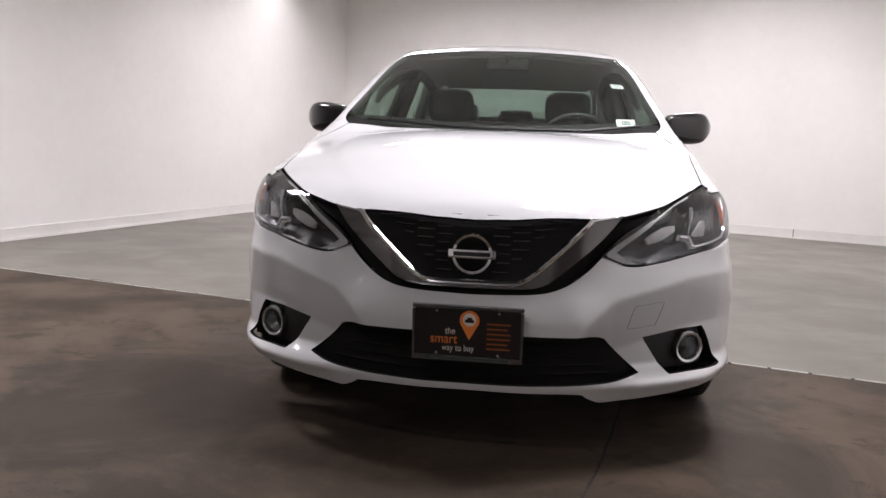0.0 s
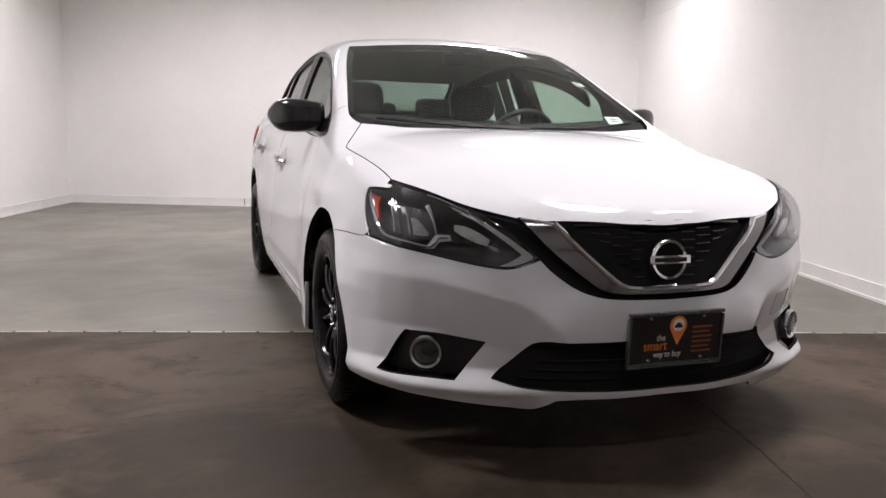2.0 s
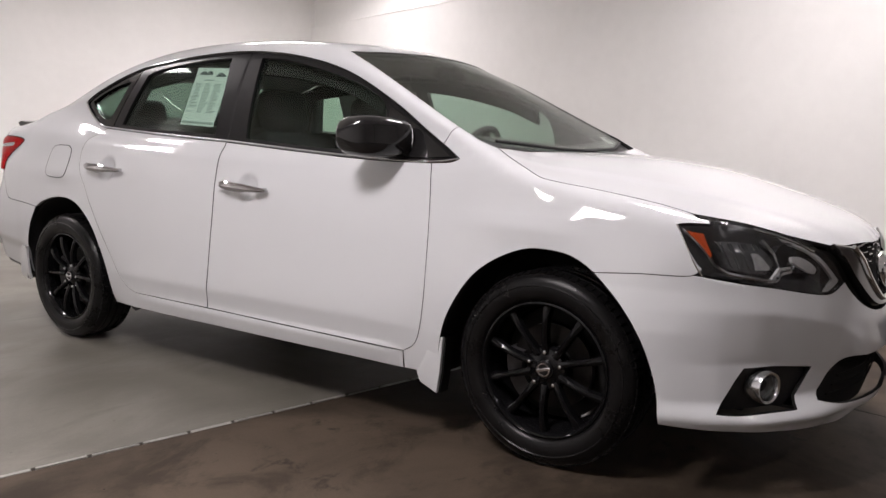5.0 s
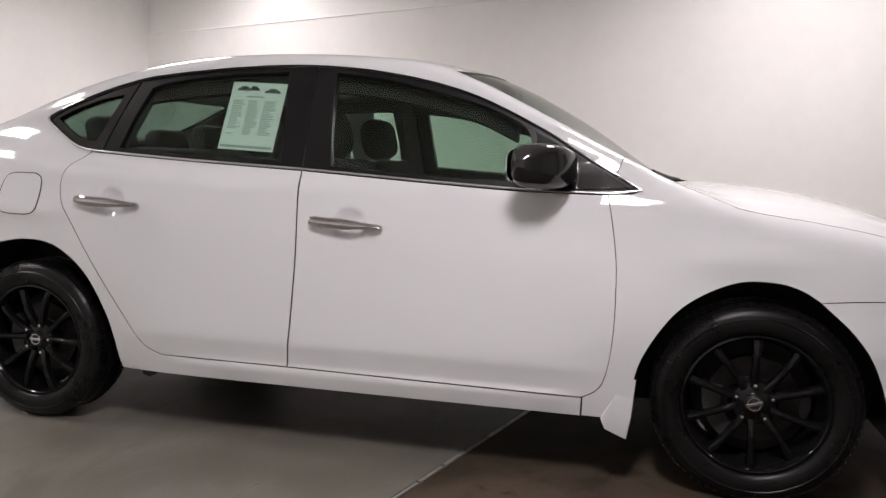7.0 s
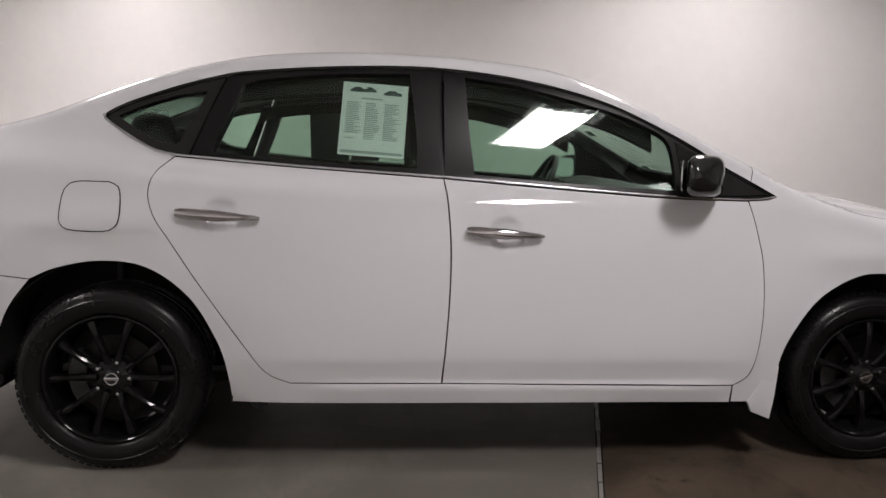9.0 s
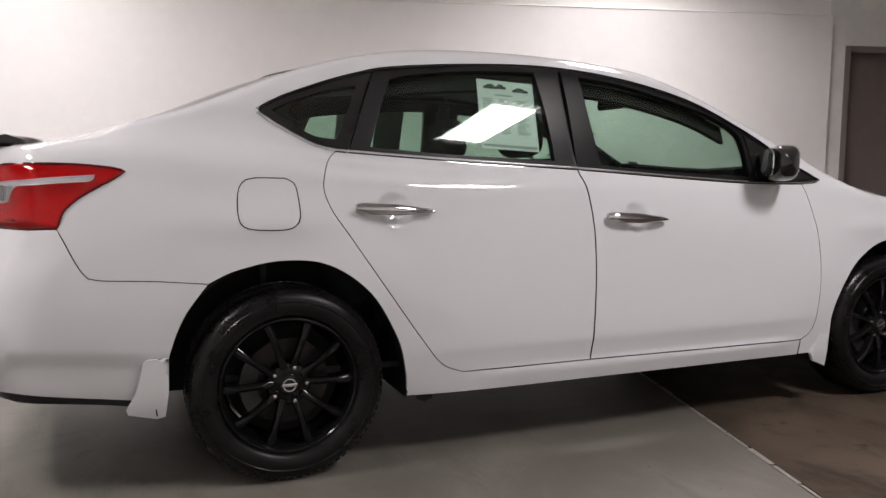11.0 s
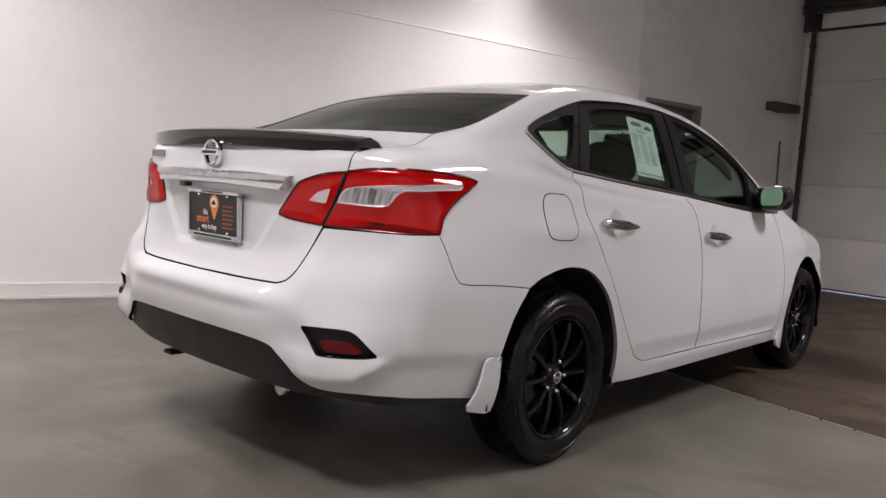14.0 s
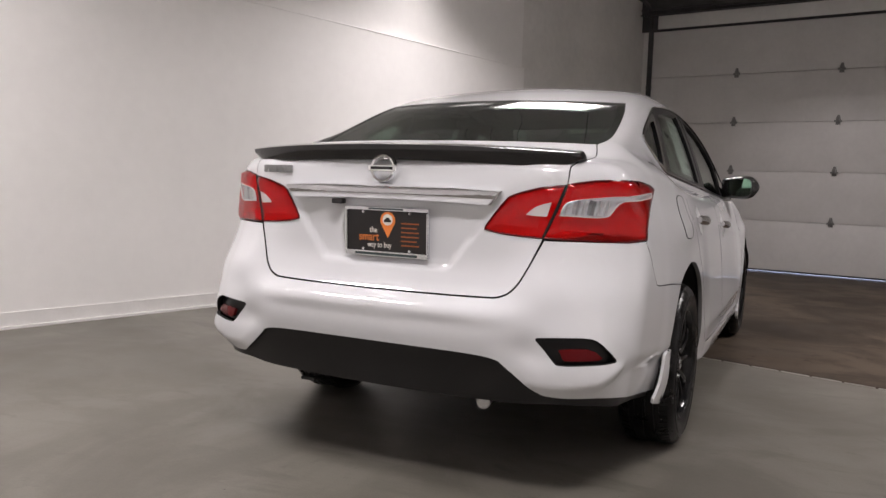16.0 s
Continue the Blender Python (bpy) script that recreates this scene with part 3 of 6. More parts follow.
def quad_floor(name, pts, z0, z1, material, label):
    bm = bmesh.new()
    a = [bm.verts.new((x, y, z0)) for x, y in pts]
    b = [bm.verts.new((x, y, z1)) for x, y in pts]
    bm.faces.new(a)
    bm.faces.new(b)
    for i in range(len(pts)):
        j = (i + 1) % len(pts)
        bm.faces.new((a[i], a[j], b[j], b[i]))
    bmesh.ops.recalc_face_normals(bm, faces=bm.faces)
    ob = part(name, bm, material, None, label, smooth=False)
    return tagged(ob, kind="structure")


def seam(x):
    return .77 - .27 * x


def on_wall(a, b, off):
    """Where the floor joint, moved by off, meets the wall line from a to b, and a little past it."""
    d = (b - a).normalized()
    out = Vector((-d.y, d.x, 0)) * .1
    if (a + out).length < a.length:
        out = -out
    t = (seam(a.x) + off - a.y) / (d.y + .27 * d.x)
    p = a + d * t + out
    return (p.x, seam(p.x) + off)


quad_floor("floor_back", [on_wall(BACK_L, FRONT_L, .012), on_wall(BACK_R, FRONT_R, .012), (4.15, 5.62), (4.05, 5.75), (-2.7, 8.58), (-2.88, 8.48)], -.2, 0, FLOOR_LIGHT, "light grey painted concrete floor, scuffed and cloudy")
quad_floor("floor_front", [(-6.2, -4.55), (1.1, -5.60), (1.25, -5.50), on_wall(BACK_R, FRONT_R, -.012), on_wall(BACK_L, FRONT_L, -.012)], -.2, 0, FLOOR_DARK, "dark brown-grey worn concrete floor with stains")
bm = bmesh.new()
rng = random.Random(4)
for i in range(52):
    x0 = -4.2 + i * .16
    ln = .158
    y0, y1 = seam(x0), seam(x0 + ln)
    ang = math.degrees(math.atan2(y1 - y0, ln))
    box(bm, (ln * .955, .017 + rng.uniform(-.006, .004), .2), pose(x0 + ln / 2, (y0 + y1) / 2 + rng.uniform(-.002, .002), -.0985 - rng.uniform(0, .002), 0, 0, ang))
bed = bmesh.new()
a, b = Vector((-4.3, seam(-4.3), 0)), Vector((2.6, seam(2.6), 0))
box(bed, ((b - a).length, .03, .19), pose(*((a + b) / 2 - Vector((0, 0, .103))), 0, 0, math.degrees(math.atan2(b.y - a.y, b.x - a.x))))
tagged(part("floor_joint_bed", bed, CRACK, None, "dark bed under the joint strip", smooth=False), kind="structure")
tagged(part("floor_joint", bm, JOINT, None, "worn bright metal strip in the floor joint", smooth=False), kind="structure")
bm = bmesh.new()
pts = [(.60, .20), (.52, -.25), (.455, -.55), (.40, -.80), (.335, -1.03), (.27, -1.25), (.15, -1.75), (.0, -2.4), (-.25, -3.4), (-.7, -5.3)]
prev = None
for (xa, ya), (xb, yb) in zip(pts[:-1], pts[1:]):
    for k in range(6):
        u0, u1 = k / 6, (k + 1) / 6
        p0 = Vector((xa + (xb - xa) * u0, ya + (yb - ya) * u0, 0))
        p1 = Vector((xa + (xb - xa) * u1, ya + (yb - ya) * u1, 0))
        d = (p1 - p0)
        w = .0035 + rng.uniform(-.001, .0015)
        box(bm, (d.length * 1.05, w * 2, .006), pose(*((p0 + p1) / 2 - Vector((rng.uniform(-.002, .002), 0, .0018))), 0, 0, math.degrees(math.atan2(d.y, d.x))))
tagged(part("floor_crack", bm, CRACK, None, "thin dark cut across the concrete floor", smooth=False), kind="structure")


def wall_run(name, a, b, z0, z1, thick, material, label, out=1, s0=0.0, s1=None):
    """A wall from a to b; its inner face on that line, its thickness to the outside."""
    d = (b - a)
    ln = d.length
    d.normalize()
    n = Vector((d.y, -d.x, 0)) * out
    s1 = ln if s1 is None else s1
    bm = bmesh.new()
    m = Matrix((( d.x, n.x, 0, a.x), (d.y, n.y, 0, a.y), (0, 0, 1, 0), (0, 0, 0, 1)))
    box(bm, (s1 - s0, thick, z1 - z0), m @ Matrix.Translation(((s0 + s1) / 2, thick / 2, (z0 + z1) / 2)))
    bmesh.ops.recalc_face_normals(bm, faces=bm.faces)
    return tagged(part(name, bm, material, None, label, smooth=False), kind="structure")


# back wall and left wall
wall_run("wall_back", BACK_R, BACK_L, 0, HEIGHT, .15, WALL, "smooth white painted back wall", 1, -.15, 7.45)
wall_run("wall_left", BACK_L, FRONT_L, 0, HEIGHT, .15, WALL, "smooth white painted side wall", 1, -.02, 13.6)
# right wall: thick lower lining up to a ledge, thinner wall above and past its end, with a door opening
RD = (FRONT_R - BACK_R)
RLEN = RD.length
RD.normalize()
RN = Vector((-RD.y, RD.x, 0))
LEDGE_S = 8.52
DOOR_S0, DOOR_S1, DOOR_H = 8.68, 9.62, 2.12
wall_run("wall_right_lining", BACK_R, FRONT_R, 0, 2.37, .04, WALL, "smooth white wall lining that ends in a ledge", -1, 0, LEDGE_S)
RB = BACK_R + RN * .04
RF = FRONT_R + RN * .04
wall_run("wall_right_upper", RB, RF, 2.37, HEIGHT, .15, WALL, "white painted wall above the ledge", -1, -.1, LEDGE_S)
wall_run("wall_right_lower", RB, RF, 0, 2.37, .15, WALL, "wall behind the lining", -1, -.1, LEDGE_S)
# past the lining the darker wall colour stands in for missing lamp light
wall_run("wall_right_by_door", RB, RF, 0, HEIGHT, .15, WALL_SHADED, "older painted wall beside the door, colour darkened for shade", -1, LEDGE_S, DOOR_S0)
wall_run("wall_right_over_door", RB, RF, DOOR_H, HEIGHT, .15, WALL_SHADED, "white painted wall over the door, colour darkened for shade", -1, DOOR_S0, DOOR_S1)
wall_run("wall_right_end", RB, RF, 0, HEIGHT, .15, WALL_SHADED, "older painted wall towards the garage door, colour darkened for shade", -1, DOOR_S1, RLEN + .3)
# baseboards: low painted curbs
for nm, a, b, out, s0, s1 in (("baseboard_back", BACK_R, BACK_L, -1, .012, 7.30), ("baseboard_left", BACK_L, FRONT_L, -1, .012, 13.3), ("baseboard_right", BACK_R, FRONT_R, 1, .012, LEDGE_S)):
    wall_run(nm, a, b, 0, .105, .012, BASE, "off-white painted baseboard, scuffed", out, s0, s1)
    wall_run(nm.replace("baseboard", "trim"), a, b, 0, .018, .03, BASE, "thin pale line along the wall's foot", out, s0 + .02, s1 - .02)
bm = bmesh.new()
tube(bm, [tuple(BACK_R + RD * .02 + Vector((0, 0, 2.366))), tuple(BACK_R + RD * LEDGE_S + Vector((0, 0, 2.368)))], .006, 10)
tagged(part("trim_ledge", bm, WALL, None, "rounded white edge along the top of the wall lining"), kind="structure")
# open joints in the back baseboard
BD = (BACK_L - BACK_R).normalized()
for k in (.99, 4.96):
    p = BACK_R + BD * k - Vector((BD.y, -BD.x, 0)) * .0135
    bm = bmesh.new()
    box(bm, (.007, .005, .098), pose(p.x, p.y, .053, 0, 0, math.degrees(math.atan2(BD.y, BD.x))))
    tagged(part("trim_joint", bm, CRACK, None, "dark open joint in the baseboard", smooth=False), kind="structure")
# ceiling
quad_floor("ceiling", [(-8, -7), (6, -7), (6, 11), (-8, 11)], HEIGHT, HEIGHT + .15, CEILING, "plain grey-white ceiling")

# side door in its opening
m_door = Matrix(((RD.x, RN.x, 0, RB.x), (RD.y, RN.y, 0, RB.y), (0, 0, 1, 0), (0, 0, 0, 1)))
door = thing("door_1", "closed flat brown metal door in a dark steel frame", "door", kind="structure")
bm = bmesh.new()
box(bm, (DOOR_S1 - DOOR_S0 - .10, .045, DOOR_H - .06), m_door @ Matrix.Translation(((DOOR_S0 + DOOR_S1) / 2, .10, (DOOR_H - .06) / 2 + .01)))
part("door_leaf", bm, DOOR_PAINT, door, bevel=.004)
for nm, sx, sz, cx, cz in (("door_jamb", .05, DOOR_H, DOOR_S0 + .025, DOOR_H / 2), ("door_jamb", .05, DOOR_H, DOOR_S1 - .025, DOOR_H / 2), ("door_head", DOOR_S1 - DOOR_S0 - .1, .05, (DOOR_S0 + DOOR_S1) / 2, DOOR_H - .025)):
    bm = bmesh.new()
    box(bm, (sx, .15, sz), m_door @ Matrix.Translation((cx, .068, cz)))
    part(nm, bm, FRAME_PAINT, door, bevel=.003)
bm = bmesh.new()
lathe(bm, [(.0, 0), (.022, 0), (.026, -.02), (.012, -.03), (.012, -.05), (.028, -.06), (.03, -.08), (.02, -.095), (.0, -.096)], "y", (0, 0, 0), 20)
bmesh.ops.transform(bm, matrix=m_door @ Matrix.Translation((DOOR_S1 - .13, .078, 1.0)), verts=bm.verts)
part("door_knob", bm, BRIGHT, door)
leaf = thing("dry_leaf", "small curled dry brown leaf lying on the concrete floor", "leaf", (1.89, -.11, 0))
bm = bmesh.new()
rows = []
for i in range(7):
    u = i / 6
    half = .022 * math.sin(math.pi * min(1, u * .92 + .04))
    rows.append([bm.verts.new((.075 * (u - .5), half * k, .003 + .014 * (k * k) * (1 - u * .5) + .006 * math.sin(u * 5))) for k in (-1, -.5, 0, .5, 1)])
for a, b in zip(rows[:-1], rows[1:]):
    for k in range(4):
        bm.faces.new((a[k], a[k + 1], b[k + 1], b[k]))
bmesh.ops.solidify(bm, geom=bm.faces[:], thickness=.0012)
bmesh.ops.transform(bm, matrix=Matrix.Rotation(radians(35), 4, "Z"), verts=bm.verts)
part("blade", bm, LEAF, leaf)
# small wall switch beside the door
sw = thing("wall_switch", "small white wall switch on the shade-darkened wall", "switch")
bm = bmesh.new()
box(bm, (.075, .008, .115), m_door @ Matrix.Translation((DOOR_S1 + .28, -.004, 1.62)))
part("cover_plate", bm, FIXTURE, sw, bevel=.002)
bm = bmesh.new()
box(bm, (.012, .012, .028), m_door @ Matrix.Translation((DOOR_S1 + .28, -.012, 1.62)))
part("toggle", bm, FIXTURE, sw)

# ---- front wall with the sectional garage door ----
GD = (FRONT_L - FRONT_R).normalized()
GN = Vector((GD.y, -GD.x, 0))
if GN.y > 0:
    GN = -GN
m_gar = Matrix(((GD.x, GN.x, 0, FRONT_R.x), (GD.y, GN.y, 0, FRONT_R.y), (0, 0, 1, 0), (0, 0, 0, 1)))
G0, G1, GH = .12, 4.10, 3.28


def gbox(size, at):
    bm = bmesh.new()
    box(bm, size, m_gar @ Matrix.Translation(at))
    bmesh.ops.recalc_face_normals(bm, faces=bm.faces)
    return bm


for nm, s0, s1, z0, z1 in (("wall_front_jamb", -.3, G0, 0, HEIGHT), ("wall_front_header", G0, G1, GH, HEIGHT), ("wall_front_side", G1, 7.4, 0, HEIGHT)):
    tagged(part(nm, gbox((s1 - s0, .2, z1 - z0), ((s0 + s1) / 2, .13, (z0 + z1) / 2)), WALL_SHADED, None, "dull painted wall round the garage door, in the shade-darkened colour", smooth=False), kind="structure")
gdoor = thing("garage_door", "closed pale sectional garage door with steel hinges", "garage door")
SEC = .649
for k in range(5):
    z0 = .035 + k * SEC
    bm = gbox((G1 - G0 + .06, .045, SEC - .006), ((G0 + G1) / 2, .048, z0 + SEC / 2))
    sec = part("door_section", bm, SECTION, gdoor, bevel=.002)
    if k:
        part("section_tongue", gbox((G1 - G0 + .06, .012, .05), ((G0 + G1) / 2, .078, z0)), SECTION, sec)
for k in range(1, 5):
    z0 = .035 + k * SEC
    for s in (1.28, 2.55):
        hb = bmesh.new()
        prism(hb, [(-.034, .004), (.034, .004), (.014, .078), (-.014, .078)], m_gar @ Matrix.Translation((s, .025, z0)) @ Matrix.Rotation(radians(90), 4, "X"), .006)
        box(hb, (.055, .006, .04), m_gar @ Matrix.Translation((s, .021, z0 - .026)))
        box(hb, (.09, .024, .022), m_gar @ Matrix.Translation((s, .012, z0)))
        box(hb, (.028, .03, .05), m_gar @ Matrix.Translation((s, .008, z0 + .02)))
        part("hinge", hb, HINGE, gdoor, bevel=.002)
part("top_seal", gbox((G1 - G0, .016, .035), ((G0 + G1) / 2, .020, 3.292)), SEAL, gdoor)
part("bottom_seal", gbox((G1 - G0, .05, .02), ((G0 + G1) / 2, .05, .028)), SEAL, gdoor)
# tracks, header, spring shaft
for s in (G0 - .02, G1 + .02):
    tr = thing("door_track", "dark steel vertical track beside the garage door", "door track", group="garage door tracks")
    bm = gbox((.012, .05, 3.35), (s - .02, 0, 1.675))
    part("track_web", bm, STEEL, tr)
    part("track_lip", gbox((.05, .008, 3.35), (s, -.025, 1.675)), STEEL, tr)
    part("track_angle", gbox((.06, .01, 3.35), (s - .035, .026, 1.675)), STEEL, tr)
    for z in (.4, 1.1, 1.8, 2.5, 3.1):
        part("bracket", gbox((.07, .05, .04), (s - .02, .0, z)), STEEL, tr, bevel=.003)
shaft = thing("spring_shaft", "dark steel spring shaft over the garage door", "garage door spring")
bm = bmesh.new()
tube(bm, [m_gar @ Vector((-.02, -.16, 3.55)), m_gar @ Vector((4.3, -.16, 3.55))], .014, 10)
part("shaft", bm, STEEL, shaft)
for s in (1.0, 2.6):
    bm = bmesh.new()
    tube(bm, [m_gar @ Vector((s, -.16, 3.55)), m_gar @ Vector((s + 1.0, -.16, 3.55))], .035, 14)
    part("torsion_spring", bm, STEEL, shaft)
for s in (.06, 4.2):
    bm = bmesh.new()
    lathe(bm, [(.02, -.03), (.09, -.03), (.10, -.02), (.085, 0), (.10, .02), (.09, .03), (.02, .03)], "x", (0, 0, 0), 24)
    bmesh.ops.transform(bm, matrix=m_gar @ Matrix.Translation((s, -.16, 3.55)), verts=bm.verts)
    part("cable_drum", bm, STEEL, shaft)
part("end_plate", gbox((.26, .012, .30), (.05, -.034, 3.42)), STEEL, shaft)
hb = thing("header_beam", "dark steel beam along the top of the garage door", "steel beam")
part("web", gbox((4.6, .012, .26), (2.1, -.06, 3.62)), STEEL, hb)
part("flange", gbox((4.6, .10, .012), (2.1, -.06, 3.495)), STEEL, hb)
part("flange", gbox((4.6, .10, .012), (2.1, -.06, 3.75)), STEEL, hb)
# horizontal track running inwards under the ceiling, bent down to the upright one
for s in (G0 - .03, G1 + .03):
    ht = thing("overhead_track", "dark curved overhead garage door track", "door track", group="overhead tracks")
    pts = [m_gar @ Vector((s, -.03, 3.30))]
    for k in range(1, 9):
        a = math.pi / 2 * k / 8
        pts.append(m_gar @ Vector((s, -.03 - .32 * (1 - math.cos(a)), 3.30 + .32 * math.sin(a))))
    pts.append(m_gar @ Vector((s, -3.4, 3.66)))
    bm = bmesh.new()
    tube(bm, pts, .024, 8)
    part("bent_rail", bm, STEEL, ht)
    for d in (-1.2, -3.2):
        part("hanger", gbox((.03, .03, HEIGHT - 3.66), (s, d, (HEIGHT + 3.66) / 2)), STEEL, ht)
# shelf bracket and leaning broom by the corner
sh = thing("wall_bracket", "dark rusty steel bracket fixed to the wall", "bracket")
m_w = m_door
bm = bmesh.new()
box(bm, (.50, .16, .10), m_w @ Matrix.Translation((RLEN - .42, -.08, 2.27)))
part("arm", bm, RUST, sh, bevel=.008)
bm = bmesh.new()
box(bm, (.16, .012, .13), m_w @ Matrix.Translation((RLEN - .42, -.006, 2.275)))
part("wall_plate", bm, RUST, sh)
br = thing("push_broom", "worn broom leaning against the wall", "broom")
bm = bmesh.new()
tube(bm, [m_w @ Vector((RLEN - .50, -.20, .06)), m_w @ Vector((RLEN - .33, -.022, 1.86))], .013, 10)
part("handle", bm, WOOD, br)
bm = bmesh.new()
box(bm, (.34, .07, .06), m_w @ Matrix.Translation((RLEN - .5, -.21, .10)))
part("head", bm, WOOD, br, bevel=.006)
bm = bmesh.new()
for i in range(17):
    box(bm, (.016, .065, .075), m_w @ Matrix.Translation((RLEN - .66 + i * .02, -.21, .036)))
part("bristles", bm, SEAL, br)
# bright yard outside, seen through the gap under the door
out = part("backdrop_outside", gbox((6, .02, .5), (2.2, 1.2, .15)), DAY, None, "bright daylight outside the garage door")
tagged(out, kind="structure")
tagged(part("ground_outside", gbox((6.4, 1.3, .1), (2.2, .82, -.058)), FLOOR_LIGHT, None, "concrete apron outside the door", smooth=False), kind="structure")

# ---- tube lights under the ceiling ----
for lx, ly, power, cone in LAMPS:
    fx = thing("ceiling_light", "white high-bay ceiling light with lit tubes", "ceiling light", (lx, ly, LAMP_Z), group="ceiling lights")
    fx.rotation_euler = (0, 0, radians(ROOM_TURN))
    bm = bmesh.new()
    box(bm, (1.22, .64, .02), at=(0, 0, .09))
    for sy in (-.31, .31):
        box(bm, (1.22, .02, .12), at=(0, sy, .04))
    for sx in (-.60, .60):
        box(bm, (.02, .60, .12), at=(sx, 0, .04))
    part("housing", bm, FIXTURE, fx, smooth=False)
    for k in range(6):
        bm = bmesh.new()
        tube(bm, [(-.56, -.225 + k * .09, .02), (.56, -.225 + k * .09, .02)], .013, 10)
        part("lit_tube", bm, TUBE, fx)
    for sx in (-.45, .45):
        bm = bmesh.new()
        tube(bm, [(sx, 0, .1), (sx, 0, HEIGHT - LAMP_Z)], .004, 6)
        part("hanging_wire", bm, STEEL, fx)

# the last of these fixtures only houses the added front fill
for lx, ly, watts in WALL_FILL_LAMPS:
    fx = thing("strip_fill_light", "short white single-tube light on thin wires, the last one an added fill", "ceiling light", (lx, ly, LAMP_Z), group="strip lights")
    fx.rotation_euler = (0, 0, radians(ROOM_TURN))
    bm = bmesh.new()
    box(bm, (.62, .12, .02), at=(0, 0, .07))
    for sy in (-.056, .056):
        box(bm, (.62, .008, .07), at=(0, sy, .030))
    part("housing", bm, FIXTURE, fx, smooth=False)
    bm = bmesh.new()
    tube(bm, [(-.27, 0, .025), (.27, 0, .025)], .013, 10)
    part("lit_tube", bm, TUBE, fx)
    for sx in (-.2, .2):
        bm = bmesh.new()
        tube(bm, [(sx, 0, .08), (sx, 0, HEIGHT - LAMP_Z)], .004, 6)
        part("hanging_wire", bm, STEEL, fx)

# ---- the car ----
car = thing("car", "white four-door sedan with black wheels, black mirrors and black boot spoiler", "car")
SIDES = ((-1, False), (1, True))

# lines that panels share (right half)
HOOD_FRONT = [(0, -.8265), (-.06, -.8250), (-.15, -.8185), (-.30, -.785), (-.42, -.740), (-.53, -.672), (-.60, -.600), (-.66, -.510), (-.710, -.408)]
HOOD_SIDE = [(-.710, -.408), (-.718, -.29), (-.732, -.14), (-.745, -.02), (-.7525, .04), (-.755, .068)]
HOOD_BACK = [(-.755, .068), (-.749, .088), (-.712, .165), (-.680, .232), (-.650, .290)]
DOOR_FRONT = [(.478, .958), (.458, .86), (.440, .73), (.438, .55), (.452, .41), (.478, .335), (.53, .298)]
REAR_GAP = [(2.510, 1.070), (2.556, 1.02), (2.575, .95), (2.553, .875), (2.500, .795), (2.396, .641), (2.258, .443), (2.18, .345), (2.10, .309)]
ARCH_F = [(.382, .235), (.371, .36), (.338, .465), (.258, .588), (.167, .660), (.06, .703), (-.045, .703), (-.11, .685), (-.165, .652)]
ARCH_F2 = [(-.165, .652), (-.255, .566), (-.318, .472), (-.363, .348), (-.378, .228)]
ARCH_R = [(2.945, .660), (2.86, .697), (2.72, .722), (2.57, .702), (2.435, .605), (2.345, .455), (2.312, .34), (2.300, .235)]
ARCH_R2 = [(3.088, .285), (3.068, .42), (3.02, .555), (2.945, .660)]
DLO_TOP = [(.372, .972), (.44, 1.012), (.54, 1.068), (.72, 1.176), (.985, 1.298), (1.29, 1.373), (1.619, 1.407), (1.955, 1.400), (2.277, 1.372), (2.40, 1.346), (2.52, 1.310), (2.68, 1.250), (2.752, 1.211)]
DLO_TIP = [(2.752, 1.211), (2.756, 1.194), (2.671, 1.137), (2.577, 1.087), (2.512, 1.074)]
DLO_LOW = [(2.512, 1.074), (2.09, 1.046), (1.58, 1.018), (1.1, .985), (.77, .966), (.48, .960), (.372, .972)]
PILLAR_SEAM = [(-.672, .434), (-.695, .435), (-.718, .440)]
SCREEN_TOP = [(0, .965), (-.25, .985), (-.45, 1.025), (-.540, 1.055)]
SCREEN_SIDE = [(-.540, 1.055), (-.574, .94), (-.607, .79), (-.638, .62), (-.664, .48), (-.680, .384)]
BACK_TOP = [(0, 2.665), (-.25, 2.655), (-.45, 2.625), (-.545, 2.605)]
BACK_SIDE = [(-.545, 2.605), (-.575, 2.75), (-.597, 2.95), (-.603, 3.10), (-.585, 3.175)]
BACK_LOW = [(-.585, 3.175), (-.45, 3.205), (-.25, 3.235), (0, 3.25)]
LID_SIDE = [(-.585, 3.178), (-.612, 3.28), (-.616, 3.38), (-.612, 3.470)]
LID_EDGE = [(-.600, 1.060), (-.597, 1.002), (-.570, .915), (-.537, .832), (-.500, .742), (-.470, .685), (-.430, .655), (-.35, .648), (0, .645)]
HL_LOW = [(-.372, .628), (-.425, .607), (-.475, .601), (-.56, .613), (-.66, .634), (-.735, .648)]
HL_OUT = [(-.468, .668), (-.447, .70), (-.410, .768), (-.384, .808)]
HL_BACK = [(-.384, .808), (-.41, .8115), (-.443, .811), (-.464, .811), (-.454, .820), (-.434, .831), (-.412, .845)]
F_SEAM = [(-.165, .652), (-.30, .662), (-.415, .664), (-.447, .669), (-.468, .688)]
HL_IN = [(-.545, .778), (-.50, .742), (-.43, .688), (-.372, .632)]
R_SEAM = [(3.356, .833), (3.338, .798), (3.313, .744), (3.286, .699), (3.25, .683), (3.09, .674), (2.945, .660)]
V_LOW = [(-.372, .628), (-.335, .590), (-.285, .553), (-.235, .532), (-.17, .522), (0, .516)]

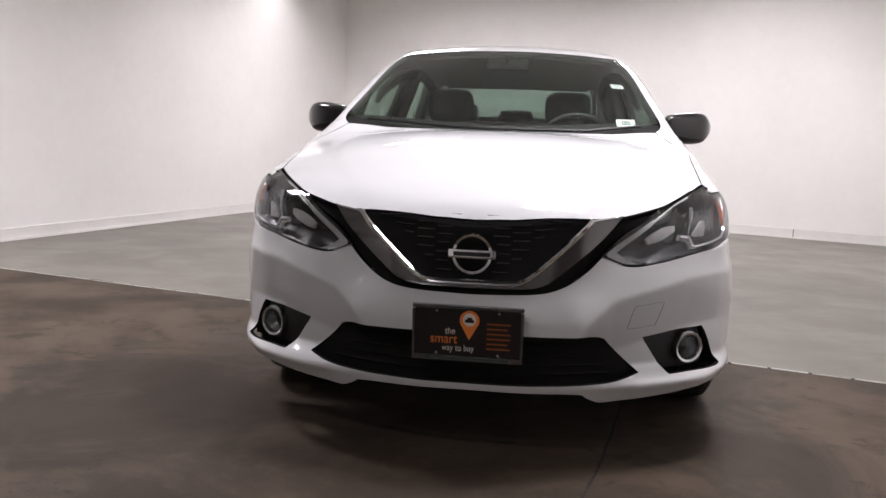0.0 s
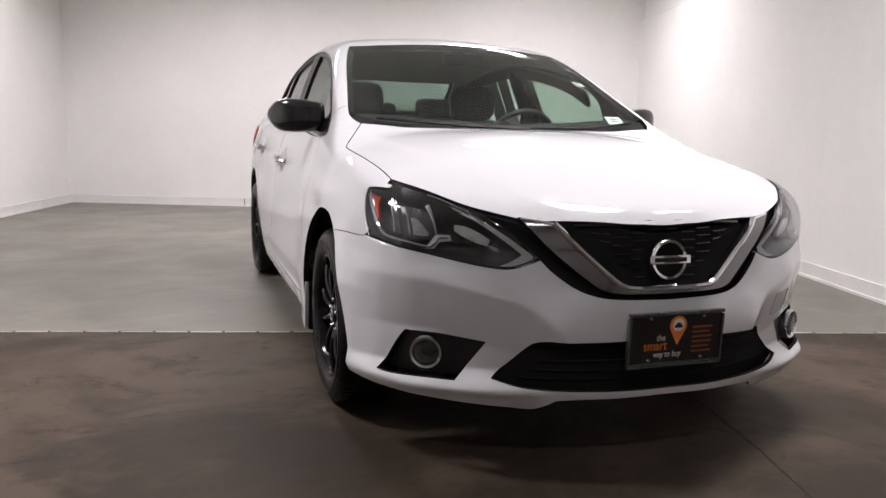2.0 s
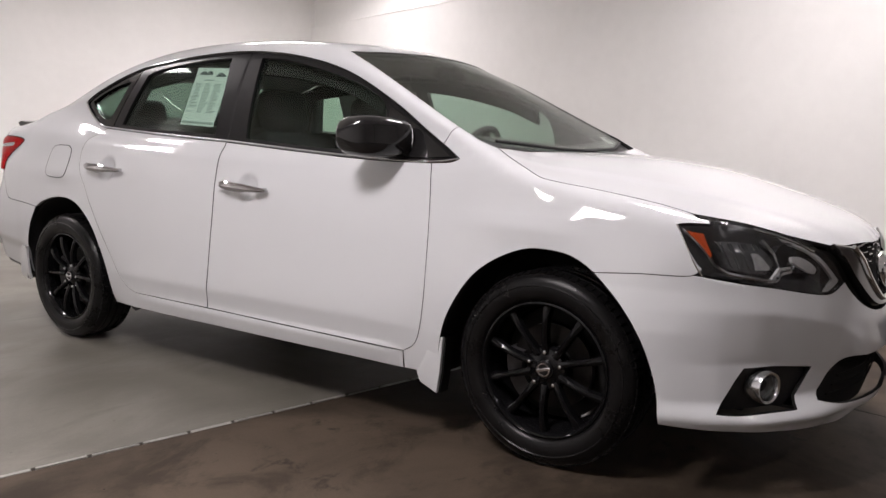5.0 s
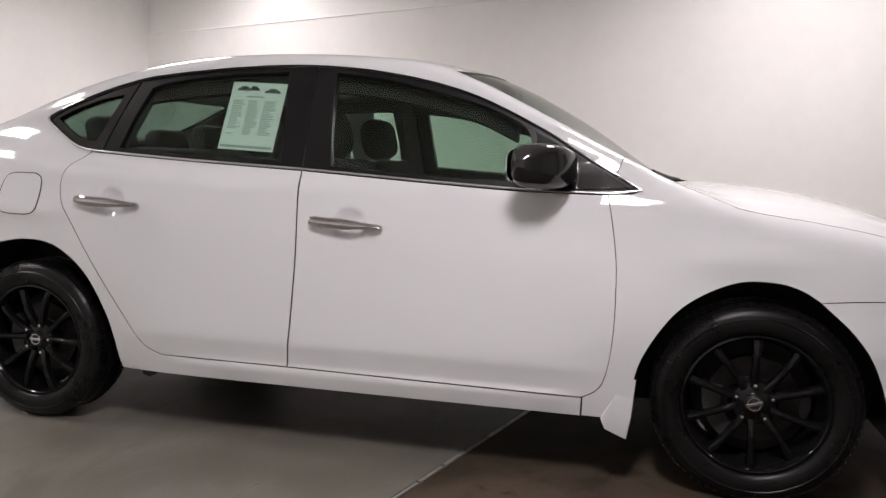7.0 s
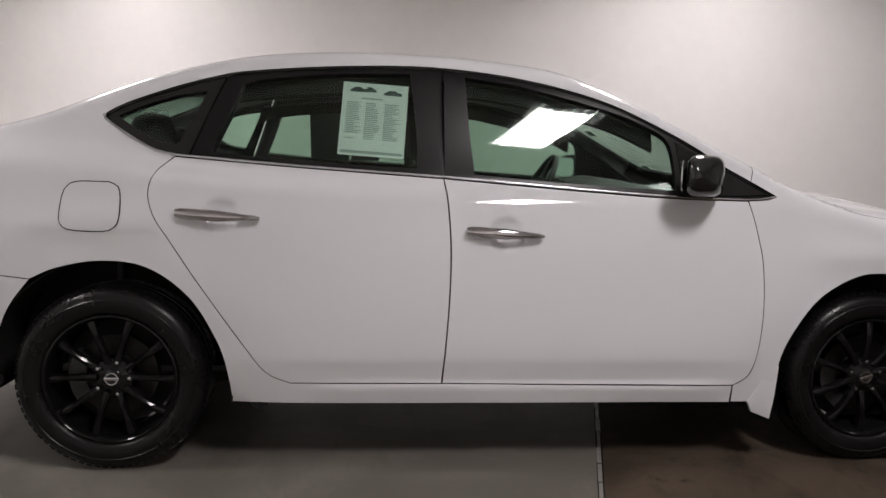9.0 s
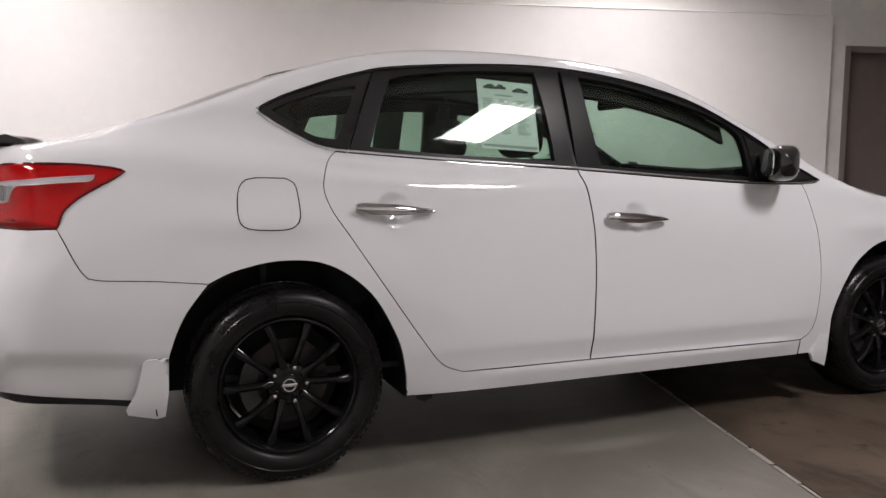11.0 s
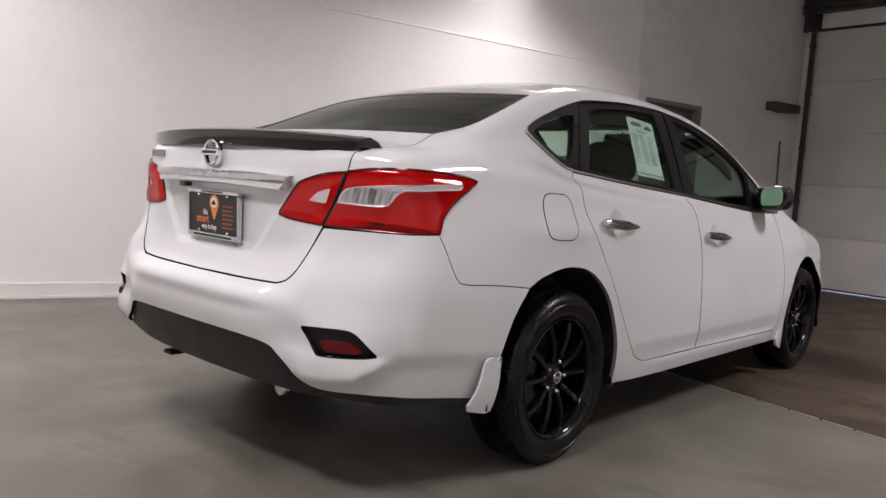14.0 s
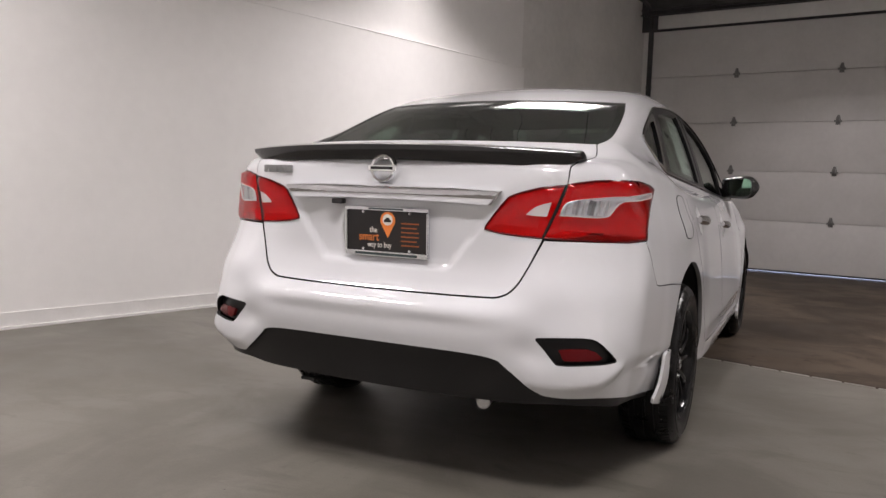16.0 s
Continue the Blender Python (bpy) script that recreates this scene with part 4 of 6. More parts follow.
FOG = [("f", [(-.745, .402), (-.66, .403), (-.532, .388)], "c"), ("f", [(-.532, .388), (-.572, .330), (-.607, .274)], "c"), ("f", [(-.607, .274), (-.70, .274), (-.758, .271)], "c"), ("s", [(-.585, .270), (-.532, .273)]), ("s", [(-.532, .273), (-.568, .335), (-.604, .400)], "c")]
HANDLES = ((1.505, 1.235, .838, .824), (2.478, 2.205, .884, .870))


def dish(p, q, loops):
    """Round hollows in the doors behind the handles."""
    o = np.zeros(len(p))
    for y0, y1, z0, z1 in HANDLES:
        r = np.hypot((p[:, 1] - (y0 + y1) / 2 + .006) / .060, (p[:, 2] - (z0 + z1) / 2) / .056)
        o -= .019 * np.clip(1 - r * r, 0, 1) ** .75
    return o


def ridge(p, q, loops):
    """The hood's middle stands a little proud inside two lines that run in towards the grille."""
    line = np.interp(p[:, 1], [-.80, -.69, -.57, -.40, -.12, .32], [.30, .385, .455, .522, .588, .69])
    k = np.clip((line + .02 - np.abs(p[:, 0])) / .05, 0, 1)
    return .004 * k * k * (3 - 2 * k) * np.clip((p[:, 1] + .83) / .12, 0, 1) * np.clip((.30 - p[:, 1]) / .2, 0, 1)


# -- hood --
panel("hood", [("t", HOOD_FRONT, "c"), ("t", HOOD_SIDE, "c"), ("t", HOOD_BACK, "c"), ("t", [(-.650, .290), (-.57, .284), (-.42, .262), (-.335, .248), (-.18, .222), (-.06, .203), (0, .200)], "c"), ("t", [(0, .200), (0, -.8265)])],
      "top", PAINT, car, thick=.014, off=ridge, h=.02, whole=True, back=DARK, label="white painted hood")

# -- main shell: roof, pillars, quarters, sills --
shell = [("t", SCREEN_TOP[::-1], "c")[:3], ("t", [(0, .965), (0, 2.665)]), ("t", BACK_TOP, "c"), ("t", BACK_SIDE, "c"), ("t", LID_SIDE, "c"),
         ("r", [(-.600, 1.060), (-.597, 1.002), (-.570, .915), (-.537, .836)], "c"), ("s", R_SEAM, "c"),
         ("s", ARCH_R, "c"), ("s", [(2.300, .235), (.60, .232), (.535, .232)]), ("s", [(.535, .232), (.532, .297)]), ("s", [(.532, .297), (1.1, .303), (1.585, .308), (2.10, .309)], "c"),
         ("s", REAR_GAP[::-1], "c"), ("s", DLO_TIP[::-1], "c"), ("s", DLO_TOP[:1:-1], "c"), ("s", [(.54, 1.068), (.456, 1.0215)]), ("t", PILLAR_SEAM[::-1]), ("t", SCREEN_SIDE[-2::-1], "c")]
panel("body_shell", shell, "roll", PAINT, car, gap=.0015, thick=.016, whole=True, back=LINING, h=.017, label="white painted roof, pillars, quarters and sills")

for s, mir in SIDES:
    # -- fender --
    fender = [("t", HOOD_SIDE, "c"), ("t", HOOD_BACK, "c"), ("t", [(-.650, .290), (-.668, .318), (-.679, .352), (-.679, .384), (-.672, .434)], "c"), ("t", PILLAR_SEAM), ("s", [(.456, 1.0215), (.44, 1.012), (.372, .972)]), ("s", [(.374, .974), (.40, .962), (.474, .957)], "c"), ("s", DOOR_FRONT, "c"), ("s", [(.53, .298), (.531, .234)]), ("s", [(.531, .234), (.375, .235)]),
              ("s", ARCH_F, "c"), ("s", F_SEAM, "c"), ("s", [(-.455, .70), (-.410, .768), (-.384, .808)], "c"), ("s", HL_BACK[:-2], "c"), ("t", [(-.727, -.430), (-.713, -.411)])]
    fen = panel("fender", fender, "roll", PAINT, car, thick=.02, mirror=mir, back=DARK, label="white painted front fender")
    # -- doors --
    fd = panel("front_door", [("s", [(.480, .956), (.77, .960), (1.1, .979), (1.579, 1.012)], "c"), ("s", [(1.579, 1.012), (1.566, .92), (1.556, .75), (1.562, .55), (1.580, .309)], "c"), ("s", [(1.580, .309), (1.1, .304), (.53, .299)], "c"), ("s", DOOR_FRONT[::-1], "c")],
               "side", PAINT, car, thick=.03, mirror=mir, back=DASH, off=dish, h=.0105, label="white painted front door, closed")
    rd = panel("rear_door", [("s", [(1.582, 1.012), (2.09, 1.040), (2.510, 1.068)], "c"), ("s", REAR_GAP, "c"), ("s", [(2.10, .310), (1.583, .309)], "c"), ("s", [(1.583, .309), (1.5645, .55), (1.5585, .75), (1.5685, .92), (1.582, 1.012)], "c")],
               "side", PAINT, car, thick=.03, mirror=mir, back=DASH, off=dish, h=.0105, label="white painted rear door, closed")
    # -- window frames and panes --
    cut = lambda pts, lo, hi: [p for p in pts if lo <= p[0] <= hi]
    FP = [("s", [(.735, .990), (.742, 1.10), (.765, 1.172), (.85, 1.222), (.985, 1.273), (1.29, 1.350), (1.50, 1.378)], "c"), ("s", [(1.500, 1.378), (1.488, 1.2), (1.470, 1.032)], "c"), ("s", [(1.470, 1.032), (1.1, 1.006), (.735, .990)], "c")]
    RP = [("s", [(1.672, 1.048), (1.680, 1.2), (1.700, 1.385)], "c"), ("s", [(1.700, 1.385), (1.955, 1.377), (2.20, 1.350), (2.288, 1.328)], "c"), ("s", [(2.288, 1.328), (2.34, 1.21), (2.385, 1.088)], "c"), ("s", [(2.385, 1.088), (2.09, 1.066), (1.672, 1.048)], "c")]
    QP = [("s", [(2.505, 1.112), (2.46, 1.20), (2.415, 1.300)], "c"), ("s", [(2.415, 1.300), (2.52, 1.280), (2.63, 1.243), (2.712, 1.205)], "c"), ("s", [(2.712, 1.205), (2.65, 1.163), (2.578, 1.124), (2.505, 1.112)], "c")]
    fr1 = panel("window_frame", [("s", cut(DLO_TOP, .37, 1.30) + [(1.579, 1.405)], "c"), ("s", [(1.579, 1.405), (1.579, 1.018)]), ("s", [(1.579, 1.018)] + cut(DLO_LOW, .37, 1.2), "c")],
                "side", SATIN_BLACK, fd, off=-.003, thick=.03, holes=[FP], mirror=mir, label="black window surround")
    fr2 = panel("window_frame", [("s", [(1.584, 1.405)] + cut(DLO_TOP, 1.6, 2.3) + [(2.345, 1.357)], "c"), ("s", [(2.345, 1.357), (2.40, 1.23), (2.462, 1.070)], "c"), ("s", [(2.462, 1.070), (2.09, 1.046), (1.584, 1.018)], "c")],
                "side", SATIN_BLACK, rd, off=-.003, thick=.03, holes=[RP], mirror=mir, label="black window surround")
    qf = panel("quarter_frame", [("s", [(2.350, 1.356), (2.52, 1.310), (2.68, 1.250), (2.752, 1.211)], "c"), ("s", DLO_TIP, "c"), ("s", [(2.512, 1.074), (2.466, 1.072)]), ("s", [(2.466, 1.072), (2.404, 1.23), (2.350, 1.356)], "c")],
               "side", GLOSS_BLACK, car, off=-.003, thick=.03, holes=[QP], mirror=mir, label="black surround of the small rear window")
    for who, seg, nm in ((fd, FP, "window_pane"), (rd, RP, "window_pane"), (qf, QP, "window_pane")):
        line = outline(seg)
        CABIN_ONLY.append(1)
        g = panel(nm, seg, "side", GLASS, who, gap=-.006, off=-.012, thick=.004, h=.05, mirror=mir, label="green-tinted side window", raw=line)
        CABIN_ONLY.clear()
        g.visible_shadow = False
    # bright strips round the windows
    for line, who, r in ((DLO_LOW[:4], car, .0042), (DLO_LOW[3:], car, .0042), (DLO_TOP, car, .0035), (DLO_TIP, car, .006)):
        pts = on_skin("s", flow(line, .03))
        pts = pts + gradient(pts) * .003
        if mir:
            pts = pts * (-1, 1, 1)
        bm = bmesh.new()
        tube(bm, [tuple(p) for p in pts], r, 6)
        part("window_strip", bm, BRIGHT if r > .004 else GLOSS_BLACK, who, "thin bright strip along the window" if r > .004 else "")
    # -- headlight --
    hl_line = [("f", HL_LOW, "c"), ("s", HL_OUT, "c"), ("s", HL_BACK[:-2], "c"), ("t", [(-.727, -.430), (-.713, -.411)]), ("t", [(-.710, -.414), (-.66, -.514), (-.60, -.604), (-.545, -.664)], "c"), ("f", HL_IN, "c")]
    def bowl(p, q, loops):
        d = np.min(np.linalg.norm(q[:, None] - loops[0][None], axis=2), axis=1)
        return -.006 - .05 * np.clip(d / .05, 0, 1)
    hl = panel("headlight", hl_line, "nose", LAMP_DARK, car, gap=.004, off=bowl, thick=.01, h=.02, mirror=mir, label="headlight with clear lens, dark inside and amber corner")
    lens = panel("lens", hl_line, "nose", CLEAR_LENS, hl, gap=.003, off=.002, thick=.003, h=.025, mirror=mir)
    lens.visible_shadow = False
    panel("amber_corner", [("s", [(-.408, .798), (-.458, .790), (-.490, .730), (-.484, .712), (-.458, .745), (-.408, .798)])], "nose", AMBER, hl, gap=.001, off=-.010, thick=.01, h=.02, mirror=mir)
    # bright line round the outer chamber, ending in a hook
    low = np.concatenate([on_skin("s", flow([(-.403, .798), (-.455, .752), (-.494, .704), (-.531, .677)], .02)), on_skin("f", flow([(-.735, .668), (-.717, .664), (-.656, .654), (-.638, .680), (-.612, .684)], .015))])
    pts = low + gradient(low) * -.008
    bm = bmesh.new()
    tube(bm, [(p[0] * -s, p[1], p[2]) for p in pts], .0050, 6)
    part("bright_strip", bm, CHROME, hl)
    rim = on_skin("s", flow(HL_OUT, .02))
    bm = bmesh.new()
    tube(bm, [(p[0] * -s, p[1], p[2]) for p in rim + gradient(rim) * -.001], .0026, 6)
    part("lens_rim", bm, CHROME, hl, "thin bright edge of the lens")
    panel("hook_facet", [("f", [(-.672, .647), (-.648, .648), (-.634, .668), (-.606, .674)]), ("f", [(-.606, .674), (-.610, .692), (-.644, .690), (-.660, .664), (-.672, .647)])], "nose", BAND_GREY, hl, gap=.0005, off=-.007, thick=.01, h=.012, mirror=mir, label="pale hook-shaped facet")
    # outer chamber: silvery tray with upright ribs and a bright facet
    panel("reflector_tray", [("f", [(-.752, .780), (-.70, .783), (-.655, .770)], "c"), ("f", [(-.655, .770), (-.645, .695), (-.665, .668)]), ("f", [(-.665, .668), (-.71, .672), (-.755, .684)], "c"), ("f", [(-.755, .684), (-.764, .720), (-.752, .780)])], "nose", TRAY, hl, gap=.001, off=-.030, thick=.01, h=.02, mirror=mir, label="silvery reflector tray")
    for k in range(9):
        x = -.750 + k * .0115 + .003 * math.sin(k * 2.3)
        p = on_skin("f", [(x, .688 - .0016 * k), (x + .002, .773)])
        p = p + gradient(p) * -.025
        bm = bmesh.new()
        tube(bm, [(q[0] * -s, q[1], q[2]) for q in p], .0026 + .0012 * (k % 3 == 1), 6)
        part("reflector_rib", bm, TRAY if k % 3 else DARK_CHROME, hl)
    panel("bright_facet", [("f", [(-.706, .738), (-.690, .738), (-.662, .690), (-.668, .682), (-.702, .684), (-.706, .738)])], "nose", SATIN_FACET, hl, gap=.001, off=-.016, thick=.008, h=.02, mirror=mir)
    p = on_skin("f", [(-.652, .774), (-.648, .735), (-.643, .692)])
    p = p + gradient(p) * -.012
    bm = bmesh.new()
    tube(bm, [(q[0] * -s, q[1], q[2]) for q in p], [.009, .004, .002], 6)
    part("divider", bm, CHROME, hl)
    # inner chamber: dark bowl with a leaf-shaped bright reflector
    c = on_skin("f", [(-.585, .708)])[0]
    bm = bmesh.new()
    r = .050
    lathe(bm, [(.004, .040), (r * .55, .032), (r * .8, .014), (r * .92, -.002), (r * .99, -.002), (r * .99, .04), (.004, .05)], "y", (0, 0, 0), 28)
    bmesh.ops.transform(bm, matrix=Matrix.Translation((c[0] * -s, c[1] + .040, c[2])) @ Matrix.Rotation(radians(30 * s), 4, "Z"), verts=bm.verts)
    part("projector_bowl", bm, LAMP_DARK, hl, "dark polished projector bowl")
    panel("leaf_reflector", [("f", [(-.597, .723), (-.570, .720), (-.537, .703), (-.506, .678)], "c"), ("f", [(-.506, .678), (-.514, .662), (-.545, .671), (-.578, .688), (-.598, .704), (-.597, .723)])], "nose", LAMP_LEAF, hl, gap=.0005, off=-.012, thick=.012, h=.012, mirror=mir, label="bright leaf-shaped reflector")
    # pale band: down the inner edge and back along the bottom
    panel("pale_band", [("f", [(-.600, .786), (-.545, .757), (-.512, .733), (-.46, .692), (-.378, .629)], "c"), ("f", [(-.378, .629), (-.405, .612), (-.438, .606), (-.486, .609)], "c"), ("f", [(-.486, .609), (-.451, .622), (-.420, .640)], "c"), ("f", [(-.420, .640), (-.498, .701), (-.543, .739), (-.582, .762), (-.600, .786)], "c")], "nose", BAND_GREY, hl, gap=.001, off=-.010, thick=.008, h=.015, mirror=mir, label="pale grey light band")
    p = on_skin("f", flow([(-.640, .800), (-.60, .783), (-.555, .756), (-.52, .731)], .02))
    p = p + gradient(p) * -.004
    bm = bmesh.new()
    tube(bm, [(q[0] * -s, q[1], q[2]) for q in p], .0042, 6)
    part("upper_strip", bm, CHROME, hl)
    # -- fog light in its black bezel --
    fog = panel("fog_bezel", FOG, "nose", TRIM_BLACK, car, gap=-.004, off=-.066, thick=.01, h=.025, mirror=mir, label="black plastic fog light bezel")
    c = on_skin("f", [(-.668, .343)])[0]
    turn = Matrix.Translation(((c[0] + .010) * -s, c[1] + .054, c[2])) @ Matrix.Rotation(radians(26 * s), 4, "Z")
    bm = bmesh.new()
    lathe(bm, [(.036, -.004), (.040, -.016), (.047, -.018), (.050, -.010), (.050, .03), (.036, .03)], "y", (0, 0, 0), 40, close=True)
    bmesh.ops.transform(bm, matrix=turn, verts=bm.verts)
    part("bright_ring", bm, BRIGHT, fog, "bright ring of the fog light")
    bm = bmesh.new()
    lathe(bm, [(.003, .028), (.018, .022), (.034, -.002), (.037, -.002), (.037, .03), (.003, .036)], "y", (0, 0, 0), 32)
    bmesh.ops.transform(bm, matrix=turn, verts=bm.verts)
    part("fog_reflector", bm, TRAY, fog)
    bm = bmesh.new()
    lathe(bm, [(.002, -.012), (.02, -.010), (.036, -.004), (.036, .0), (.002, -.006)], "y", (0, 0, 0), 32)
    bmesh.ops.transform(bm, matrix=turn, verts=bm.verts)
    fl = part("fog_lens", bm, CLEAR_LENS, fog)
    fl.visible_shadow = False

# -- front bumper cover --
bumper_f = [("s", ARCH_F2[::-1], "c"), ("s", F_SEAM[:-1], "c"), ("f", HL_LOW[::-1], "c"), ("f", V_LOW, "c"), ("f", [(0, .516), (0, .408)]),
            ("f", [(0, .408), (-.154, .404), (-.36, .398), (-.405, .388)], "c"), ("f", [(-.405, .388), (-.455, .335), (-.512, .282)], "c"), ("f", [(-.512, .282), (-.40, .263), (-.2, .258), (0, .257)], "c"), ("f", [(0, .257), (0, .234)]),
            ("f", [(0, .234), (-.30, .229), (-.347, .214), (-.385, .193), (-.43, .189), (-.54, .199), (-.65, .209), (-.73, .217)], "c"), ("s", [(-.55, .220), (-.45, .224), (-.378, .228)], "c")]
def lip(p, q, loops):
    z = p[:, 2]
    x = np.abs(p[:, 0])
    # a narrow ledge below the fog lights, the chin tucked in under it; a soft crease runs over them
    chin = (.006 * np.exp(-((z - .250) / .016) ** 2) * np.clip((.77 - x) / .08, 0, 1) - .024 * np.clip((.248 - z) / .06, 0, 1)) * np.clip((x - .25) / .2, .35, 1)
    crease = np.interp(x, [.29, .37, .42, .53, .66, .77, .85], [.385, .466, .500, .530, .562, .566, .560])
    below = np.clip((crease - z) / .15, 0, 1)
    back = np.clip((z - .255) / .05, 0, 1)
    side = np.clip((x - .27) / .09, 0, 1) * np.clip((.90 - x) / .20, .15, 1)
    flare = .012 * np.clip((p[:, 1] + .56) / .16, 0, 1) * np.clip((.62 - z) / .12, 0, 1)
    smooth = lambda k: k * k * (3 - 2 * k)
    return chin + flare * 1.4 - .050 * below * smooth(back) * smooth(side)
bf = panel("front_bumper", bumper_f, "nose", PAINT, car, off=lip, thick=.012, h=.0085, holes=[FOG],
           whole=True, back=DARK, label="white painted front bumper")
# tow cover outline on the driver's side
line = on_skin("f", flow([(-.487, .488), (-.565, .497), (-.575, .490), (-.563, .432), (-.553, .428), (-.478, .420), (-.470, .428), (-.480, .480), (-.487, .488)], .01)) * (-1, 1, 1)
bm = bmesh.new()
shift = lip(line, None, None)
tube(bm, [tuple(p + n * (k + .0005)) for p, n, k in zip(line, gradient(line), shift)], .0009, 5)
part("tow_cover_gap", bm, GREY_PLASTIC, bf)
# -- grille --
grille = panel("grille", [("t", [(0, -.8325), (-.06, -.831), (-.15, -.822), (-.30, -.789), (-.42, -.744), (-.545, -.664)], "c"), ("f", HL_IN, "c"), ("f", V_LOW, "c"), ("f", [(0, .516), (0, .742)])],
               "face", DARK, car, gap=.001, off=-.020, thick=.012, h=.025, whole=True, label="gloss black grille with short bars and a bright V frame")
VBAND = [("f", [(-.428, .742), (-.335, .729)]), ("f", [(-.335, .729), (-.25, .647), (-.175, .577), (-.145, .556), (-.11, .549), (0, .547)], "c"), ("f", [(0, .547), (0, .528)]), ("f", [(0, .528), (-.15, .531), (-.20, .540), (-.235, .560), (-.33, .643), (-.428, .742)], "c")]
vb = panel("v_frame", VBAND, "face", V_METAL, grille, gap=.001, off=.012, thick=.032, h=.02, whole=True, label="bright metal V-shaped grille frame")
bm = bmesh.new()
pts = on_skin("f", flow([(-.335, .727), (-.25, .645), (-.175, .575), (-.145, .554), (-.11, .547), (0, .545), (.11, .547), (.145, .554), (.175, .575), (.25, .645), (.335, .727)], .02))
tube(bm, [tuple(p) for p in pts + gradient(pts) * .014], .0085, 8)
part("polished_edge", bm, CHROME, vb)
for sx in (-1, 1):
    pts = on_skin("f", flow([(-.424, .741), (-.38, .735), (-.335, .728)], .02)) * (-sx, 1, 1)
    bm = bmesh.new()
    tube(bm, [(p[0], p[1] - .010, p[2] + .002) for p in pts], .0045, 6)
    part("upper_edge", bm, CHROME, vb)
bm = bmesh.new()
pts = on_skin("f", flow([(-.28, .728), (-.15, .737), (0, .739), (.15, .737), (.28, .728)], .03))
tube(bm, [tuple(p) for p in pts + gradient(pts) * -.006], .005, 6)
part("upper_bar", bm, GLOSS_BLACK, grille)
# short staggered bars in columns each side of the badge
for s in (-1, 1):
    for mid, long, high, rows_, rise in ((.030, .040, .719, 2, .000), (.083, .046, .706, 6, .000), (.140, .050, .719, 7, .001), (.205, .056, .706, 6, .004), (.262, .040, .719, 4, .006)):
        for row in range(rows_):
            z = high - row * .0253
            half = .100 + (z - .56) * 1.02
            a, b = mid - long / 2, min(mid + long / 2, half - .016)
            a = max(a, math.sqrt(max(0, .075 ** 2 - (z - .63) ** 2)))
            if b - a < .014:
                continue
            pts = on_skin("f", [(s * a, z), (s * (a + b) / 2, z), (s * b, z + rise)])
            bm = bmesh.new()
            tube(bm, [tuple(p) for p in pts + gradient(pts) * -.013], .0024, 6)
            part("grille_bar", bm, BAR_BLACK, grille)


def badge(name, y, z, r, face, tilt, parent):
    """A round metal badge: a ring and a plain bar across it."""
    bm = bmesh.new()
    lathe(bm, [(r * .74, 0), (r * .80, -.010), (r * .92, -.012), (r, -.004), (r, .006), (r * .74, .006)], "y", (0, 0, 0), 40, close=True)
    m = Matrix.Translation((0, y, z)) @ Matrix.Rotation(radians(tilt), 4, "X") @ Matrix.Scale(face, 4, (0, 1, 0))
    bmesh.ops.transform(bm, matrix=m, verts=bm.verts)
    ring = part(name, bm, CHROME, parent, "round bright badge with a bar across")
    bm = bmesh.new()
    box(bm, (r * 2.2, .012, r * .42), at=(0, -.010, 0))
    bmesh.ops.transform(bm, matrix=m, verts=bm.verts)
    bar = part("badge_bar", bm, CHROME, ring, bevel=.003)
    bm = bmesh.new()
    box(bm, (r * 1.7, .002, r * .2), at=(0, -.0172, 0))
    bmesh.ops.transform(bm, matrix=m, verts=bm.verts)
    part("dark_mark", bm, LAMP_DARK, bar)
    return ring


badge("front_badge", -.848, .628, .062, 1, -6, car)
# -- lower intake --
intake = panel("lower_intake", [("f", [(0, .412), (-.154, .408), (-.36, .402), (-.409, .390)], "c"), ("f", [(-.409, .390), (-.459, .335), (-.516, .280)], "c"), ("f", [(-.516, .280), (-.40, .259), (-.2, .254), (0, .253)], "c"), ("f", [(0, .253), (0, .412)])],
               "face", DARK, car, gap=-.045, off=-.055, thick=.01, h=.03, whole=True, label="black lower air intake with mesh")
for k in range(5):
    z = .278 + k * .028
    w = .43 - (z - .28) * .85
    pts = on_skin("f", flow([(-w, z), (-w / 2, z), (0, z), (w / 2, z), (w, z)], .04))
    bm = bmesh.new()
    tube(bm, [tuple(p) for p in pts + gradient(pts) * -.048], .003, 5)
    part("intake_bar", bm, DARK, intake)
bm = bmesh.new()
box(bm, (.80, .30, .012), at=(0, -.60, .215))
part("under_tray", bm, TRIM_BLACK, car, bevel=.004)


def writing(text, size, x, z, material, parent, m, name="lettering", narrow=1.0):
    """Raised letters as a mesh, laid on a plate."""
    cu = bpy.data.curves.new(name, "FONT")
    cu.body, cu.size, cu.extrude = text, size, .0004
    ob = bpy.data.objects.new(name, cu)
    scene.collection.objects.link(ob)
    dg = bpy.context.evaluated_depsgraph_get()
    me = bpy.data.meshes.new_from_object(ob.evaluated_get(dg))
    bpy.data.objects.remove(ob)
    me.transform(m @ Matrix.Translation((x, -.0060, z)) @ Matrix.Rotation(radians(90), 4, "X") @ Matrix.Diagonal((narrow, 1, 1, 1)))
    me.materials.clear()
    me.materials.append(material)
    o = new(name, me)
    o.parent = parent
    return o


